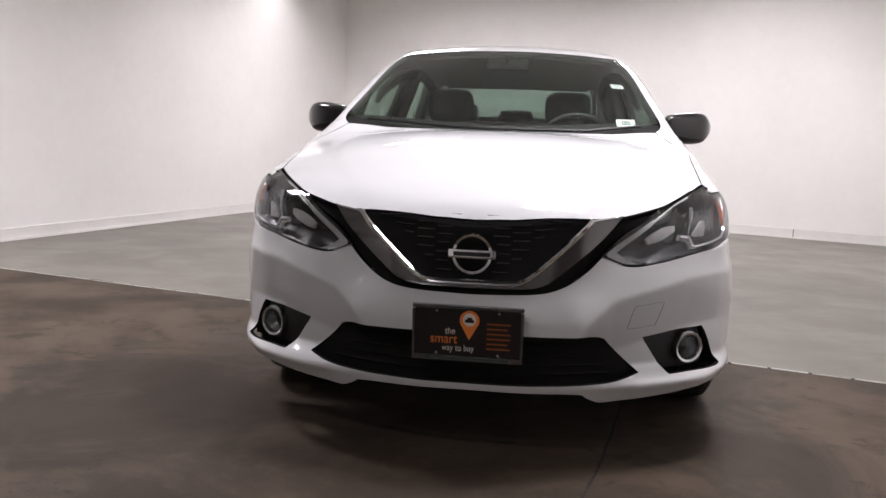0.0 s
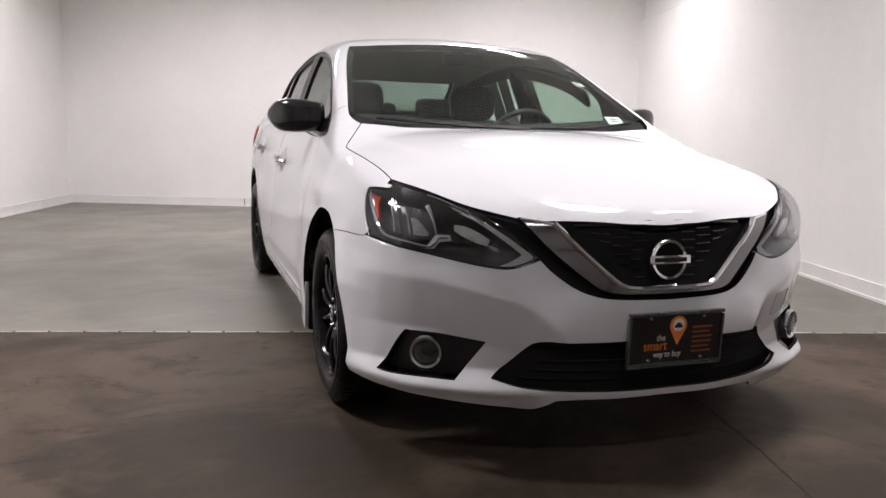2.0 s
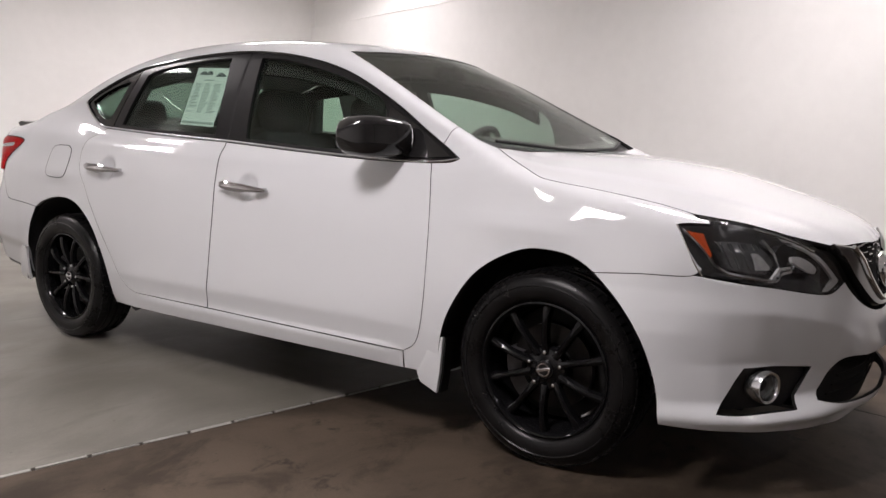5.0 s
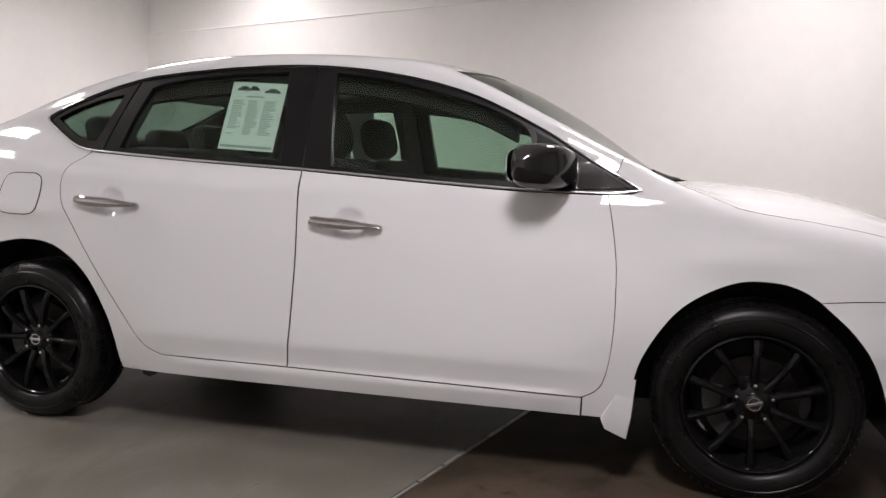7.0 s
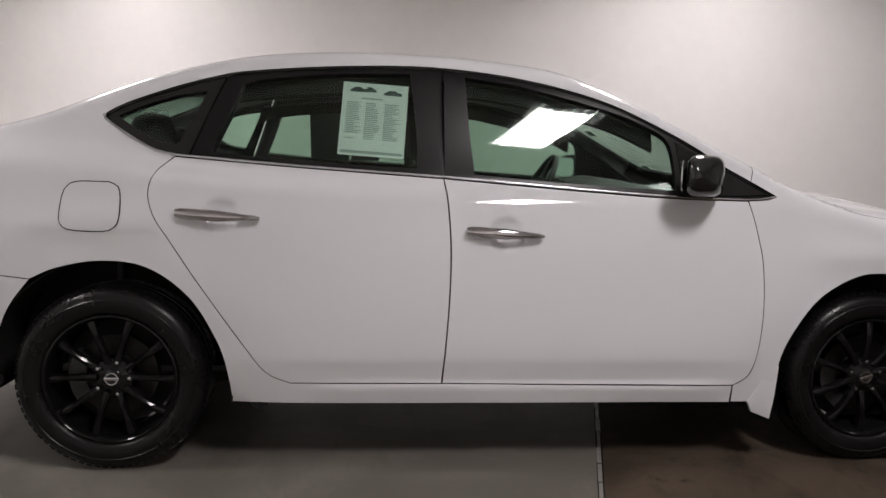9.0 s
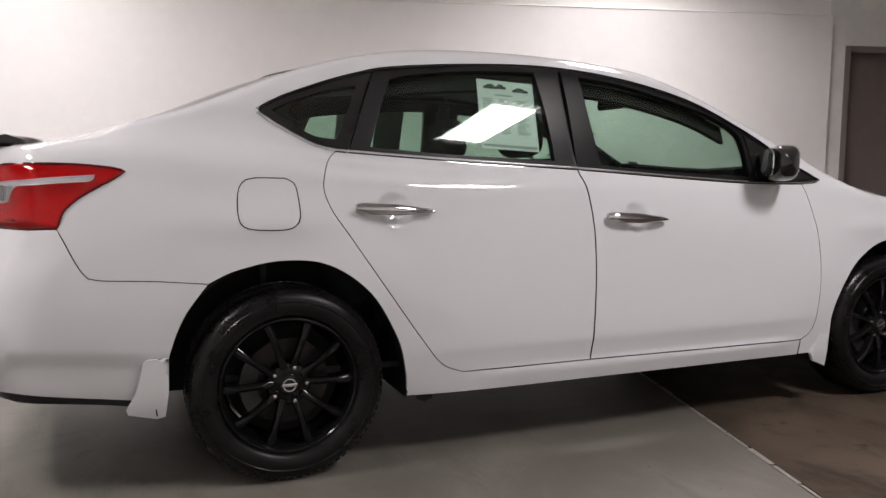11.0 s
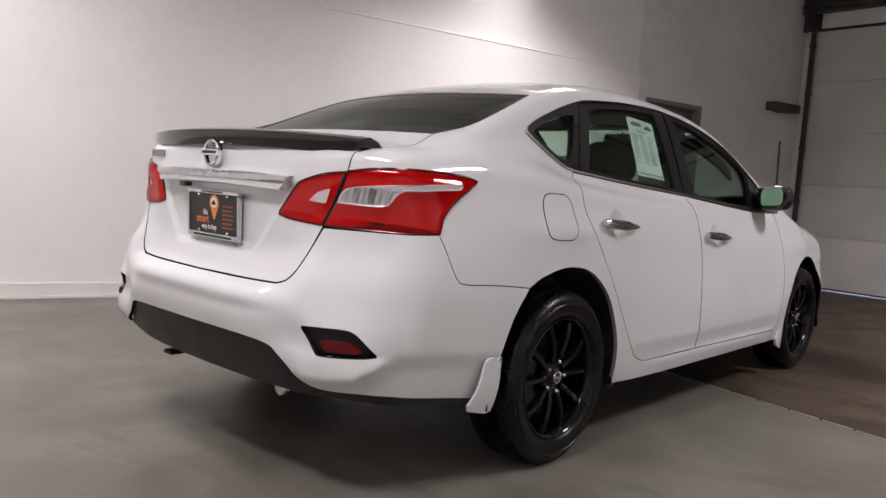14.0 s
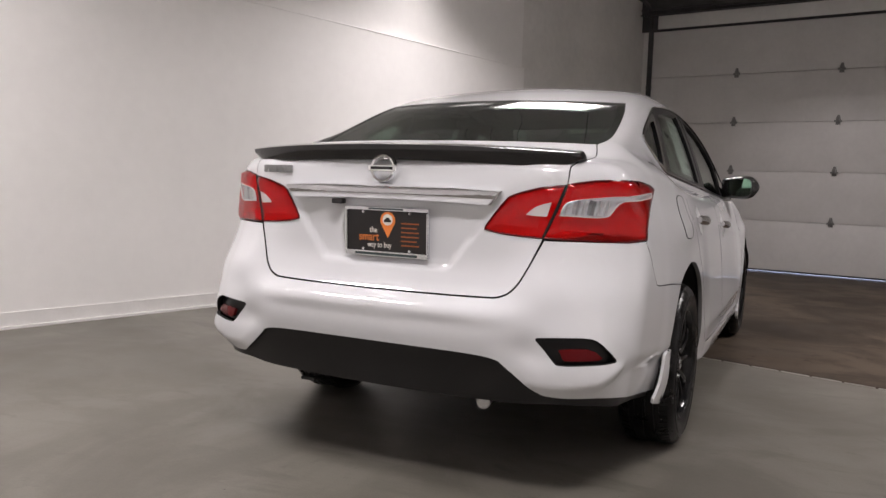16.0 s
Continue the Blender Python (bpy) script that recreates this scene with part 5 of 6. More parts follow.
def dealer_plate(name, m, label, rail=None):
    """Black advertising plate in a grey frame: words, a map pin and rows of small print."""
    pl = thing(name, label, "number plate")
    bm = bmesh.new()
    box(bm, (.300, .008, .150))
    bmesh.ops.transform(bm, matrix=m, verts=bm.verts)
    base = part("plate", bm, PLATE_BLACK, pl, "black plate with an orange map pin and words")
    for nm, sx, sz, cx, cz in (("frame_rail", .316, .010, 0, .075), ("frame_rail", .316, .016, 0, -.074), ("frame_rail", .008, .133, -.154, 0), ("frame_rail", .008, .133, .154, 0)):
        bm = bmesh.new()
        box(bm, (sx, .016, sz), at=(cx, -.003, cz))
        bmesh.ops.bevel(bm, geom=bm.edges[:], offset=.002, segments=2, affect="EDGES")
        bmesh.ops.transform(bm, matrix=m, verts=bm.verts)
        part(nm, bm, rail or FRAME_GREY, pl, "grey plate frame")
    for w, h, z in ((.235, .008, -.0745), (.13, .005, .0755)):
        bm = bmesh.new()
        box(bm, (w, .001, h), at=(0, -.0115, z))
        bmesh.ops.transform(bm, matrix=m, verts=bm.verts)
        part("print_bar", bm, INK_DARK, pl)
    # pin: a round head that runs to a point, with a little car-shaped mark
    poly = []
    for i in range(26):
        a = radians(-35 + 250 * i / 25)
        poly.append((.028 * math.cos(a), .028 * math.sin(a)))
    poly.append((0, -.058))
    bm = bmesh.new()
    prism(bm, poly, m @ Matrix.Translation((.005, -.0045, .038)) @ Matrix.Rotation(radians(90), 4, "X"), .0012)
    part("map_pin", bm, ORANGE, pl)
    bm = bmesh.new()
    prism(bm, [(.019 * math.cos(2 * math.pi * i / 24), .019 * math.sin(2 * math.pi * i / 24)) for i in range(24)], m @ Matrix.Translation((.005, -.0060, .040)) @ Matrix.Rotation(radians(90), 4, "X"), .0006)
    part("pin_eye", bm, CREAM, pl)
    bm = bmesh.new()
    prism(bm, [(-.013, -.007), (.013, -.007), (.013, .001), (.008, .002), (.006, .008), (-.006, .008), (-.008, .002), (-.013, .001)], m @ Matrix.Translation((.005, -.0068, .039)) @ Matrix.Rotation(radians(90), 4, "X"), .0006)
    part("pin_mark", bm, PLATE_BLACK, pl)
    writing("the", .028, -.064, -.004, CREAM, pl, m, narrow=.8)
    writing("smart", .040, -.106, -.031, ORANGE, pl, m, narrow=.84)
    writing("way to buy", .027, -.072, -.053, CREAM, pl, m, narrow=.76)
    for k in range(6):
        bm = bmesh.new()
        box(bm, (.066 - .008 * (k % 3 == 1), .0008, .0045), at=(.088 - .004 * (k % 3 == 1), -.0048, .030 - k * .0145))
        bmesh.ops.transform(bm, matrix=m, verts=bm.verts)
        part("print_bar", bm, ORANGE_DIM, pl)
    for cx in (-.088, .088):
        for cz in (.0635, -.0600):
            bm = bmesh.new()
            lathe(bm, [(.0005, -.010), (.004, -.010), (.006, -.007), (.006, -.003), (.0005, -.003)], "y", (cx, 0, cz), 12)
            bmesh.ops.transform(bm, matrix=m, verts=bm.verts)
            part("plate_screw", bm, BRIGHT, pl)
    return pl


dealer_plate("front_plate", pose(0, -.905, .410, 3, 0, 0), "black advertising plate in a grey frame on the front bumper")

# -- rear of the car --
def plate_recess(p, q, loops):
    """The hollow in the boot lid round the plate: wide under the bar, narrower at its foot."""
    x, y, z = np.abs(p[:, 0]), p[:, 1], p[:, 2]
    half = .237 + (z - .724) * .80
    k = np.clip((half - x) / .016, 0, 1) * np.clip((z - .724) / .016, 0, 1) * np.clip((.965 - z) / .02, 0, 1) * (y > 3.4)
    return -.013 * k * k * (3 - 2 * k)


lid = panel("boot_lid", [("t", BACK_LOW[::-1], "c"), ("t", LID_SIDE, "c"), ("r", LID_EDGE, "c"), ("r", [(0, .645), (0, .9)]), ("r", [(0, .9), (0, 1.07)]), ("t", [(0, 3.55), (0, 3.25)])],
            "trunk", PAINT, car, off=plate_recess, thick=.014, h=.0125, whole=True, back=DARK, label="white painted boot lid")
bumper_r = [("s", ARCH_R2, "c"), ("s", R_SEAM[::-1], "c"),
            ("r", [(-.770, .830), (-.66, .830), (-.541, .830)], "c"), ("r", [(-.541, .830), (-.503, .742), (-.473, .684), (-.432, .653), (-.35, .646), (0, .643)], "c"), ("r", [(0, .643), (0, .478)]),
            ("r", [(0, .478), (-.30, .476), (-.425, .466), (-.465, .440), (-.52, .395), (-.575, .357)], "c"), ("r", [(-.575, .357), (-.64, .350), (-.727, .350)], "c"), ("s", [(3.55, .350), (3.48, .345), (3.35, .325), (3.2, .304), (3.088, .290)], "c")]
RFOG = [("r", [(-.560, .541), (-.63, .546), (-.695, .548), (-.728, .540), (-.755, .514), (-.776, .483), (-.766, .475), (-.70, .468), (-.63, .464), (-.612, .470), (-.585, .502), (-.556, .534), (-.560, .541)], "c")]
def rear_form(p, q, loops):
    z, x = p[:, 2], np.abs(p[:, 0])
    ledge = .010 * np.exp(-((z - .60) / .022) ** 2) * np.clip((.50 - x) / .2, 0, 1)
    dish = -.014 * np.exp(-((z - .50) / .05) ** 2) * np.exp(-((x - .52) / .07) ** 2)
    y = p[:, 1]
    fold = .486 - .10 * np.clip(3.55 - y, 0, .5) * .7
    # a shelf below the reflector faces up, under its edge the corner tucks in
    fold = np.minimum(fold, np.interp(x, [.50, .64, .727, .777, .806], [.396, .399, .413, .449, .490]))
    tuck = np.clip((fold - z) / .05, 0, 1)
    on_shelf = np.clip((x - .50) / .06, 0, 1) * np.clip((.81 - x) / .05, 0, 1)
    shelf = .016 * np.clip((.476 - z) / np.maximum(.476 - fold, .02), 0, 1) * on_shelf
    return ledge + dish + shelf - (.022 * on_shelf + .016 * np.clip((x - .60) / .18, 0, 1)) * tuck
rb = panel("rear_bumper", bumper_r, "stern", PAINT, car, off=rear_form, thick=.012, h=.011, holes=[RFOG], whole=True, back=DARK, label="white painted rear bumper")
diff = panel("lower_valance", [("r", [(0, .484), (-.30, .482), (-.43, .472), (-.47, .446), (-.525, .400), (-.58, .361), (-.60, .343)], "c"), ("r", [(-.60, .343), (-.45, .330), (-.30, .322), (0, .322)], "c"), ("r", [(0, .322), (0, .484)])],
             "stern", TRIM_BLACK, car, gap=0, off=-.014, thick=.02, h=.025, whole=True, label="black plastic lower rear valance")
hem = panel("rear_hem", [("r", [(0, .326), (-.45, .334), (-.60, .348), (-.727, .352)], "c"), ("s", [(3.50, .348), (3.35, .328), (3.2, .307), (3.092, .292)], "c"), ("s", [(3.092, .292), (3.092, .262), (3.2, .272), (3.50, .312)], "c"), ("r", [(-.72, .316), (-.60, .312), (-.45, .300), (0, .295)], "c"), ("r", [(0, .295), (0, .326)])],
            "stern", TRIM_BLACK, car, gap=0, off=-.030, thick=.03, h=.03, whole=True)
bm = bmesh.new()
box(bm, (1.0, .6, .02), at=(0, 3.05, .38))
part("rear_tray", bm, DARK, car)
for s, mir in SIDES:
    rf = panel("rear_reflector", RFOG, "stern", SATIN_BLACK, car, gap=-.003, off=-.022, thick=.01, h=.03, mirror=mir, label="black bumper pocket with a red reflector")
    panel("red_reflector", [("r", [(-.622, .508), (-.66, .514), (-.705, .515), (-.728, .507), (-.748, .488), (-.738, .481), (-.70, .477), (-.642, .475), (-.634, .482), (-.622, .508)])], "stern", RED_DARK, rf, gap=0, off=-.012, thick=.012, h=.02, mirror=mir)
    # tail light: outer piece on the quarter, inner piece on the lid
    OUT = [("r", [(-.597, 1.004), (-.66, 1.016), (-.70, 1.020)], "c"), ("s", [(3.42, 1.022), (3.30, 1.020), (3.20, 1.010), (3.168, 1.000)], "c"), ("s", [(3.168, 1.000), (3.20, .978), (3.29, .925), (3.335, .885), (3.345, .86), (3.352, .838)], "c"), ("r", [(-.770, .832), (-.66, .834), (-.539, .838)], "c"), ("r", [(-.539, .838), (-.567, .915), (-.597, 1.004)], "c")]
    IN = [("r", [(-.594, 1.002), (-.52, .990), (-.45, .970), (-.425, .958)], "c"), ("r", [(-.425, .958), (-.395, .920), (-.362, .872), (-.355, .858)], "c"), ("r", [(-.355, .858), (-.40, .848), (-.46, .842), (-.535, .838)], "c"), ("r", [(-.535, .838), (-.564, .915), (-.594, 1.002)], "c")]
    def puff(p, q, loops):
        d = np.min(np.linalg.norm(q[:, None] - loops[0][None], axis=2), axis=1)
        return .004 + .012 * np.sqrt(np.clip(d / .03, 0, 1))
    body = lambda p, q, loops: puff(p, q, loops) - .024
    tail = panel("tail_light", OUT, "stern", RED_BODY, car, gap=.002, off=body, thick=.02, h=.014, mirror=mir, back=DARK, label="red tail light with a clear window")
    inner = panel("inner_tail_light", IN, "face_r", RED_BODY, car, gap=.002, off=body, thick=.02, h=.014, mirror=mir, back=DARK, label="red inner tail light on the boot lid")
    CLR = [("r", [(-.578, .910), (-.585, .930), (-.597, .948), (-.622, .958)], "c"), ("r", [(-.622, .958), (-.67, .965), (-.720, .971)], "c"), ("s", [(3.44, .971), (3.34, .978), (3.248, .984)], "c"), ("s", [(3.248, .984), (3.264, .968), (3.34, .962), (3.405, .958)], "c"), ("r", [(-.743, .957), (-.730, .947), (-.716, .925), (-.708, .912)], "c"), ("r", [(-.708, .912), (-.684, .906), (-.63, .907), (-.578, .910)], "c")]
    CL2 = [("r", [(-.484, .908), (-.515, .934), (-.554, .948)], "c"), ("r", [(-.554, .948), (-.543, .905), (-.484, .908)])]
    def hood_lens(p, q, loops):
        d = np.min(np.linalg.norm(q[:, None] - loops[0][None], axis=2), axis=1)
        return .004 + .012 * np.sqrt(np.clip(d / .03, 0, 1))
    for who, seg, hole, mode in ((tail, OUT, CLR, "stern"), (inner, IN, CL2, "face_r")):
        red = panel("red_lens", seg, mode, RED_PANE, who, gap=.0012, off=hood_lens, thick=.003, h=.014, holes=[hole], mirror=mir)
        red.visible_shadow = False
    # clear chamber: grey tray, two bulb bowls, a bright edge and a clear cover
    clear = panel("clear_window", CLR, "stern", LAMP_CLEAR, tail, gap=-.004, off=-.004, thick=.004, h=.015, mirror=mir, label="clear reversing light window")
    cl = panel("clear_cover", CLR, "stern", CLEAR_LENS, clear, gap=.001, off=.0150, thick=.0015, h=.02, mirror=mir)
    cl.visible_shadow = False
    for fx, w, deep, mt in ((-.598, .003, .005, BAND_GREY), (-.622, .011, .000, SATIN_FACET), (-.642, .0045, .008, BAND_GREY), (-.664, .012, -.002, GREY_PLASTIC), (-.684, .006, .002, SATIN_FACET), (-.698, .003, .006, BAND_GREY), (-.707, .003, .007, BAND_GREY)):
        p = on_skin("r", [(fx + .003, .913), (fx, .935), (fx - .005, .957)])
        p = p + gradient(p) * deep
        bm = bmesh.new()
        tube(bm, [(q[0] * -s, q[1], q[2]) for q in p], w, 6)
        part("lamp_rib", bm, mt, clear)
    ring = outline(CLR)
    ring = ring + gradient(ring) * .0135
    bm = bmesh.new()
    tube(bm, [(q[0] * -s, q[1], q[2]) for q in ring], .0028, 6, closed=True)
    part("window_edge", bm, BAND_GREY, clear)
    panel("clear_window", CL2, "face_r", BAND_GREY, inner, gap=-.002, off=.006, thick=.003, h=.02, mirror=mir, label="small clear lamp window")
    for who, seg in ((tail, OUT), (inner, IN)):
        ring = outline(seg)
        ring = ring + gradient(ring) * .001
        bm = bmesh.new()
        tube(bm, [(q[0] * -s, q[1], q[2]) for q in ring], .0036, 6, closed=True)
        part("lens_rim", bm, RED_DARK, who)
    # darker brake chamber low in the lamp
    panel("brake_chamber", [("r", [(-.566, .896), (-.63, .893), (-.70, .890)], "c"), ("r", [(-.70, .890), (-.706, .868), (-.700, .852)], "c"), ("r", [(-.700, .852), (-.63, .856), (-.560, .860)], "c"), ("r", [(-.560, .860), (-.566, .896)])], "stern", RED_DARK, tail, gap=0, off=-.004, thick=.006, h=.012, mirror=mir, label="darker brake light chamber")
    p = on_skin("r", flow([(-.5955, 1.003), (-.5655, .915), (-.537, .838)], .02))
    p = p + gradient(p) * .003
    bm = bmesh.new()
    tube(bm, [(q[0] * -s, q[1], q[2]) for q in p], .0045, 6)
    part("lens_gap", bm, DARK, tail)
    # mud flaps
    FLAP = [("s", [(3.064, .440), (3.124, .439), (3.138, .428), (3.146, .385), (3.160, .335), (3.186, .292), (3.180, .276), (3.10, .258), (3.076, .264), (3.066, .34), (3.064, .440)])]
    panel("rear_mud_flap", FLAP, "side", PAINT, car, gap=0, off=lambda p, q, loops: .008 + .014 * np.clip((.43 - p[:, 2]) / .17, 0, 1), thick=.010, h=.018, mirror=mir, label="white painted mud flap behind the rear wheel")
    for nm, pts, y0 in (("front_mud_flap", [(.362, .372), (.405, .374), (.425, .36), (.432, .30), (.47, .235), (.455, .20), (.385, .172), (.372, .25)], 0),):
        ps = on_skin("s", pts)
        xs = float(np.mean(ps[:, 0])) - .006
        bm = bmesh.new()
        prism(bm, [(p[0], p[1]) for p in pts], Matrix(((0, 0, 1, xs), (1, 0, 0, 0), (0, 1, 0, 0), (0, 0, 0, 1))), .016)
        liner = bmesh.new()
        prism(liner, [(p[0] - .004, p[1] - .004) for p in pts], Matrix(((0, 0, 1, xs + .0165), (1, 0, 0, 0), (0, 1, 0, 0), (0, 0, 0, 1))), .05)
        if mir:
            bmesh.ops.scale(liner, vec=(-1, 1, 1), verts=liner.verts)
            bmesh.ops.recalc_face_normals(liner, faces=liner.faces)
            bmesh.ops.scale(bm, vec=(-1, 1, 1), verts=bm.verts)
            bmesh.ops.recalc_face_normals(bm, faces=bm.faces)
        flap = part(nm, bm, PAINT, car, "white painted mud flap", bevel=.004)
        part("flap_liner", liner, DARK, flap, "dark inner face of the mud flap")
    # fuel door seam
    if not mir:
        seg = [("s", [(2.700, .980), (2.80, .980), (2.833, .965), (2.848, .93), (2.850, .86), (2.835, .832), (2.80, .822), (2.71, .820), (2.675, .832), (2.660, .86), (2.662, .93), (2.672, .965), (2.700, .980)], "c")]
        fuel = panel("fuel_door", seg, "side", PAINT, car, gap=.001, off=.0015, thick=.001, h=.03, mirror=mir, label="rounded fuel door, closed")
        ring = outline(seg)
        ring = ring + gradient(ring) * .0002
        bm = bmesh.new()
        tube(bm, [tuple(p) for p in ring], .0022, 5, closed=True)
        part("fuel_door_gap", bm, DARK, fuel)
# boot spoiler: black blade on the lid's edge
bm = bmesh.new()
N = 41
rows = []
for i in range(N):
    u = -1 + 2 * i / (N - 1)
    x = .628 * u
    sweep = .115 * abs(u) ** 2.6
    drop = .016 * u * u
    thin = 1 - .62 * (max(0, abs(u) - .88) / .12) ** 1.5
    yb = 3.640 - sweep
    zt = 1.117 - drop
    rows.append([bm.verts.new(p) for p in ((x, yb, zt), (x, yb - .03, zt + .008), (x, yb - .12 * thin - .02, zt - .004), (x, yb - .17 * thin - .02, zt - .022), (x, yb - .06, zt - .045 * thin), (x, yb - .015, zt - .050 * thin), (x, yb - .002, zt - .030 * thin))])
for a, b in zip(rows[:-1], rows[1:]):
    for k in range(7):
        bm.faces.new((a[k], a[(k + 1) % 7], b[(k + 1) % 7], b[k]))
bm.faces.new(rows[0])
bm.faces.new(rows[-1])
bmesh.ops.recalc_face_normals(bm, faces=bm.faces)
part("boot_spoiler", bm, GLOSS_BLACK, car, "gloss black boot lid spoiler")
# bright bar over the plate
bar = panel("boot_bar", [("r", [(-.404, .978), (-.2, .985), (0, .987)], "c"), ("r", [(0, .987), (0, .940)]), ("r", [(0, .940), (-.2, .938), (-.367, .932)], "c"), ("r", [(-.367, .932), (-.404, .978)])],
            "face_r", PAINT, lid, gap=0, off=.022, thick=.03, h=.02, whole=True, label="white ledge with a bright strip over the plate")
panel("bright_strip", [("r", [(-.400, .975), (-.2, .982), (0, .984)], "c"), ("r", [(0, .984), (0, .956)]), ("r", [(0, .956), (-.2, .955), (-.380, .950)], "c"), ("r", [(-.380, .950), (-.400, .975)])],
      "face_r", STRIP_CHROME, bar, gap=0, off=lambda p, q, loops: .0275 - 25 * (p[:, 2] - .966) ** 2, thick=.004, h=.012, whole=True, label="polished strip")
bm = bmesh.new()
box(bm, (.04, .03, .018), at=(.175, 3.632, .925))
part("rear_camera", bm, GLOSS_BLACK, lid, bevel=.004)
badge("rear_badge", 3.634, 1.038, .048, -1, 3, car)
# model name as plain bars
for k, w in enumerate((.020, .020, .021, .017, .020, .020)):
    bm = bmesh.new()
    box(bm, (w, .006, .026), at=(.530 - k * .0245, 3.574 + k * .0050, 1.030))
    part("bright_bar", bm, GREY_PLASTIC, car, bevel=.0015)
dealer_plate("rear_plate", pose(-.014, 3.626, .830, 0, 0, 180) @ pose(0, 0, 0, 3, 0, 0), "black advertising plate in a bright frame on the boot lid", BRIGHT)
# tow hook cover and exhaust
bm = bmesh.new()
tube(bm, [(-.36, 3.25, .305), (-.36, 3.50, .302), (-.36, 3.575, .298)], .024, 16)
part("exhaust_pipe", bm, BRIGHT, car, "bright exhaust tip")
bm = bmesh.new()
box(bm, (.06, .055, .014), at=(.31, 3.575, .284))
box(bm, (.028, .04, .07), at=(.31, 3.555, .318))
part("tow_eye", bm, TRIM_BLACK, car, bevel=.005)

# -- windscreen and rear window --
ws = panel("windscreen", [("t", SCREEN_TOP, "c"), ("t", SCREEN_SIDE, "c"), ("t", [(-.680, .384), (-.6, .345), (-.43, .305), (-.3, .280), (0, .240)], "c"), ("t", [(0, .240), (0, .965)])],
           "top", SCREEN_GLASS, car, gap=.002, off=-.004, thick=.005, h=.04, whole=True, label="green-tinted windscreen")
ws.visible_shadow = False
# black band round the glass
for nm, a, b in (("screen_band_top", SCREEN_TOP, -1),):
    inner_top = [(0, .935), (-.25, .955), (-.44, .993), (-.520, 1.022)]
    panel(nm, [("t", SCREEN_TOP, "c"), ("t", inner_top[::-1], "c")], "top", GLOSS_BLACK, ws, gap=.002, off=-.012, thick=.002, h=.03, whole=True)
panel("screen_band_side", [("t", SCREEN_SIDE, "c"), ("t", [(-.655, .375), (-.640, .470), (-.614, .615), (-.583, .78), (-.550, .925), (-.518, 1.045)], "c")], "top", GLOSS_BLACK, ws, gap=.002, off=-.012, thick=.002, h=.03, whole=True)
panel("cowl", [("t", [(0, .204), (-.06, .207), (-.18, .226), (-.335, .252), (-.42, .266), (-.57, .288), (-.646, .294)], "c"), ("t", [(-.646, .294), (-.664, .321), (-.679, .354), (-.678, .390)], "c"), ("t", [(-.678, .390), (-.6, .400), (-.3, .355), (0, .33)], "c"), ("t", [(0, .33), (0, .204)])],
      "top", TRIM_BLACK, car, gap=.002, off=-.016, thick=.012, h=.03, whole=True, label="black plastic cowl under the windscreen")
for a, b in (((.60, .345), (.02, .245)), ((.05, .232), (-.58, .330))):
    p = on_skin("t", [(a[0], a[1]), (a[0] * .6 + b[0] * .4, (a[1] + b[1]) / 2 - .01), (b[0], b[1] + .01)])
    p = p + gradient(p) * .002
    bm = bmesh.new()
    tube(bm, [tuple(q) for q in p], .006, 6)
    part("wiper", bm, TRIM_BLACK, car, "black windscreen wiper")
CABIN_ONLY.append(1)
bg = panel("rear_window", [("t", BACK_TOP, "c"), ("t", BACK_SIDE, "c"), ("t", BACK_LOW, "c"), ("t", [(0, 3.25), (0, 2.665)])], "top", REAR_GLASS, car, gap=.002, off=-.004, thick=.005, h=.04, whole=True, label="green-tinted rear window")
bg.visible_shadow = False
panel("rear_band_side", [("t", BACK_SIDE, "c"), ("t", [(-.55, 3.165), (-.567, 3.08), (-.56, 2.93), (-.54, 2.76), (-.512, 2.61)], "c")], "top", GLOSS_BLACK, bg, gap=.002, off=-.012, thick=.002, h=.03, whole=True)
panel("rear_band_low", [("t", BACK_LOW, "c"), ("t", [(0, 3.225), (-.25, 3.21), (-.45, 3.18), (-.58, 3.15)], "c")], "top", GLOSS_BLACK, bg, gap=.002, off=-.012, thick=.002, h=.03, whole=True)
panel("rear_band_top", [("t", BACK_TOP, "c"), ("t", [(-.535, 2.64), (-.44, 2.665), (-.25, 2.70), (0, 2.71)], "c")], "top", GLOSS_BLACK, bg, gap=.002, off=-.012, thick=.002, h=.03, whole=True)
CABIN_ONLY.clear()
# stickers on the windscreen
for (x, y), (w, h), mt in (((.540, .378), (.080, .062), PAPER), ((.525, .705), (.056, .045), PAPER)):
    c = on_skin("t", [(x, y)])
    n = gradient(c)[0]
    q = Vector(n).to_track_quat("Z", "Y").to_matrix().to_4x4()
    bm = bmesh.new()
    box(bm, (w, h, .0006), Matrix.Translation(Vector(c[0] - n * .011)) @ q)
    st = part("sticker", bm, mt, ws, "small pale sticker")
    bm = bmesh.new()
    box(bm, (w, h, .0005), Matrix.Translation(Vector(c[0] - n * .0122)) @ q)
    part("sticker_back", bm, INK, st)
    for k in range(2):
        bm = bmesh.new()
        box(bm, (w * .5, h * .14, .0004), Matrix.Translation(Vector(c[0] - n * .0103)) @ q @ Matrix.Translation((0, h * (.18 - .3 * k), 0)))
        part("print_bar", bm, INK_DARK, st)

# -- wheels: black ten-spoke alloys --
TR = .3165


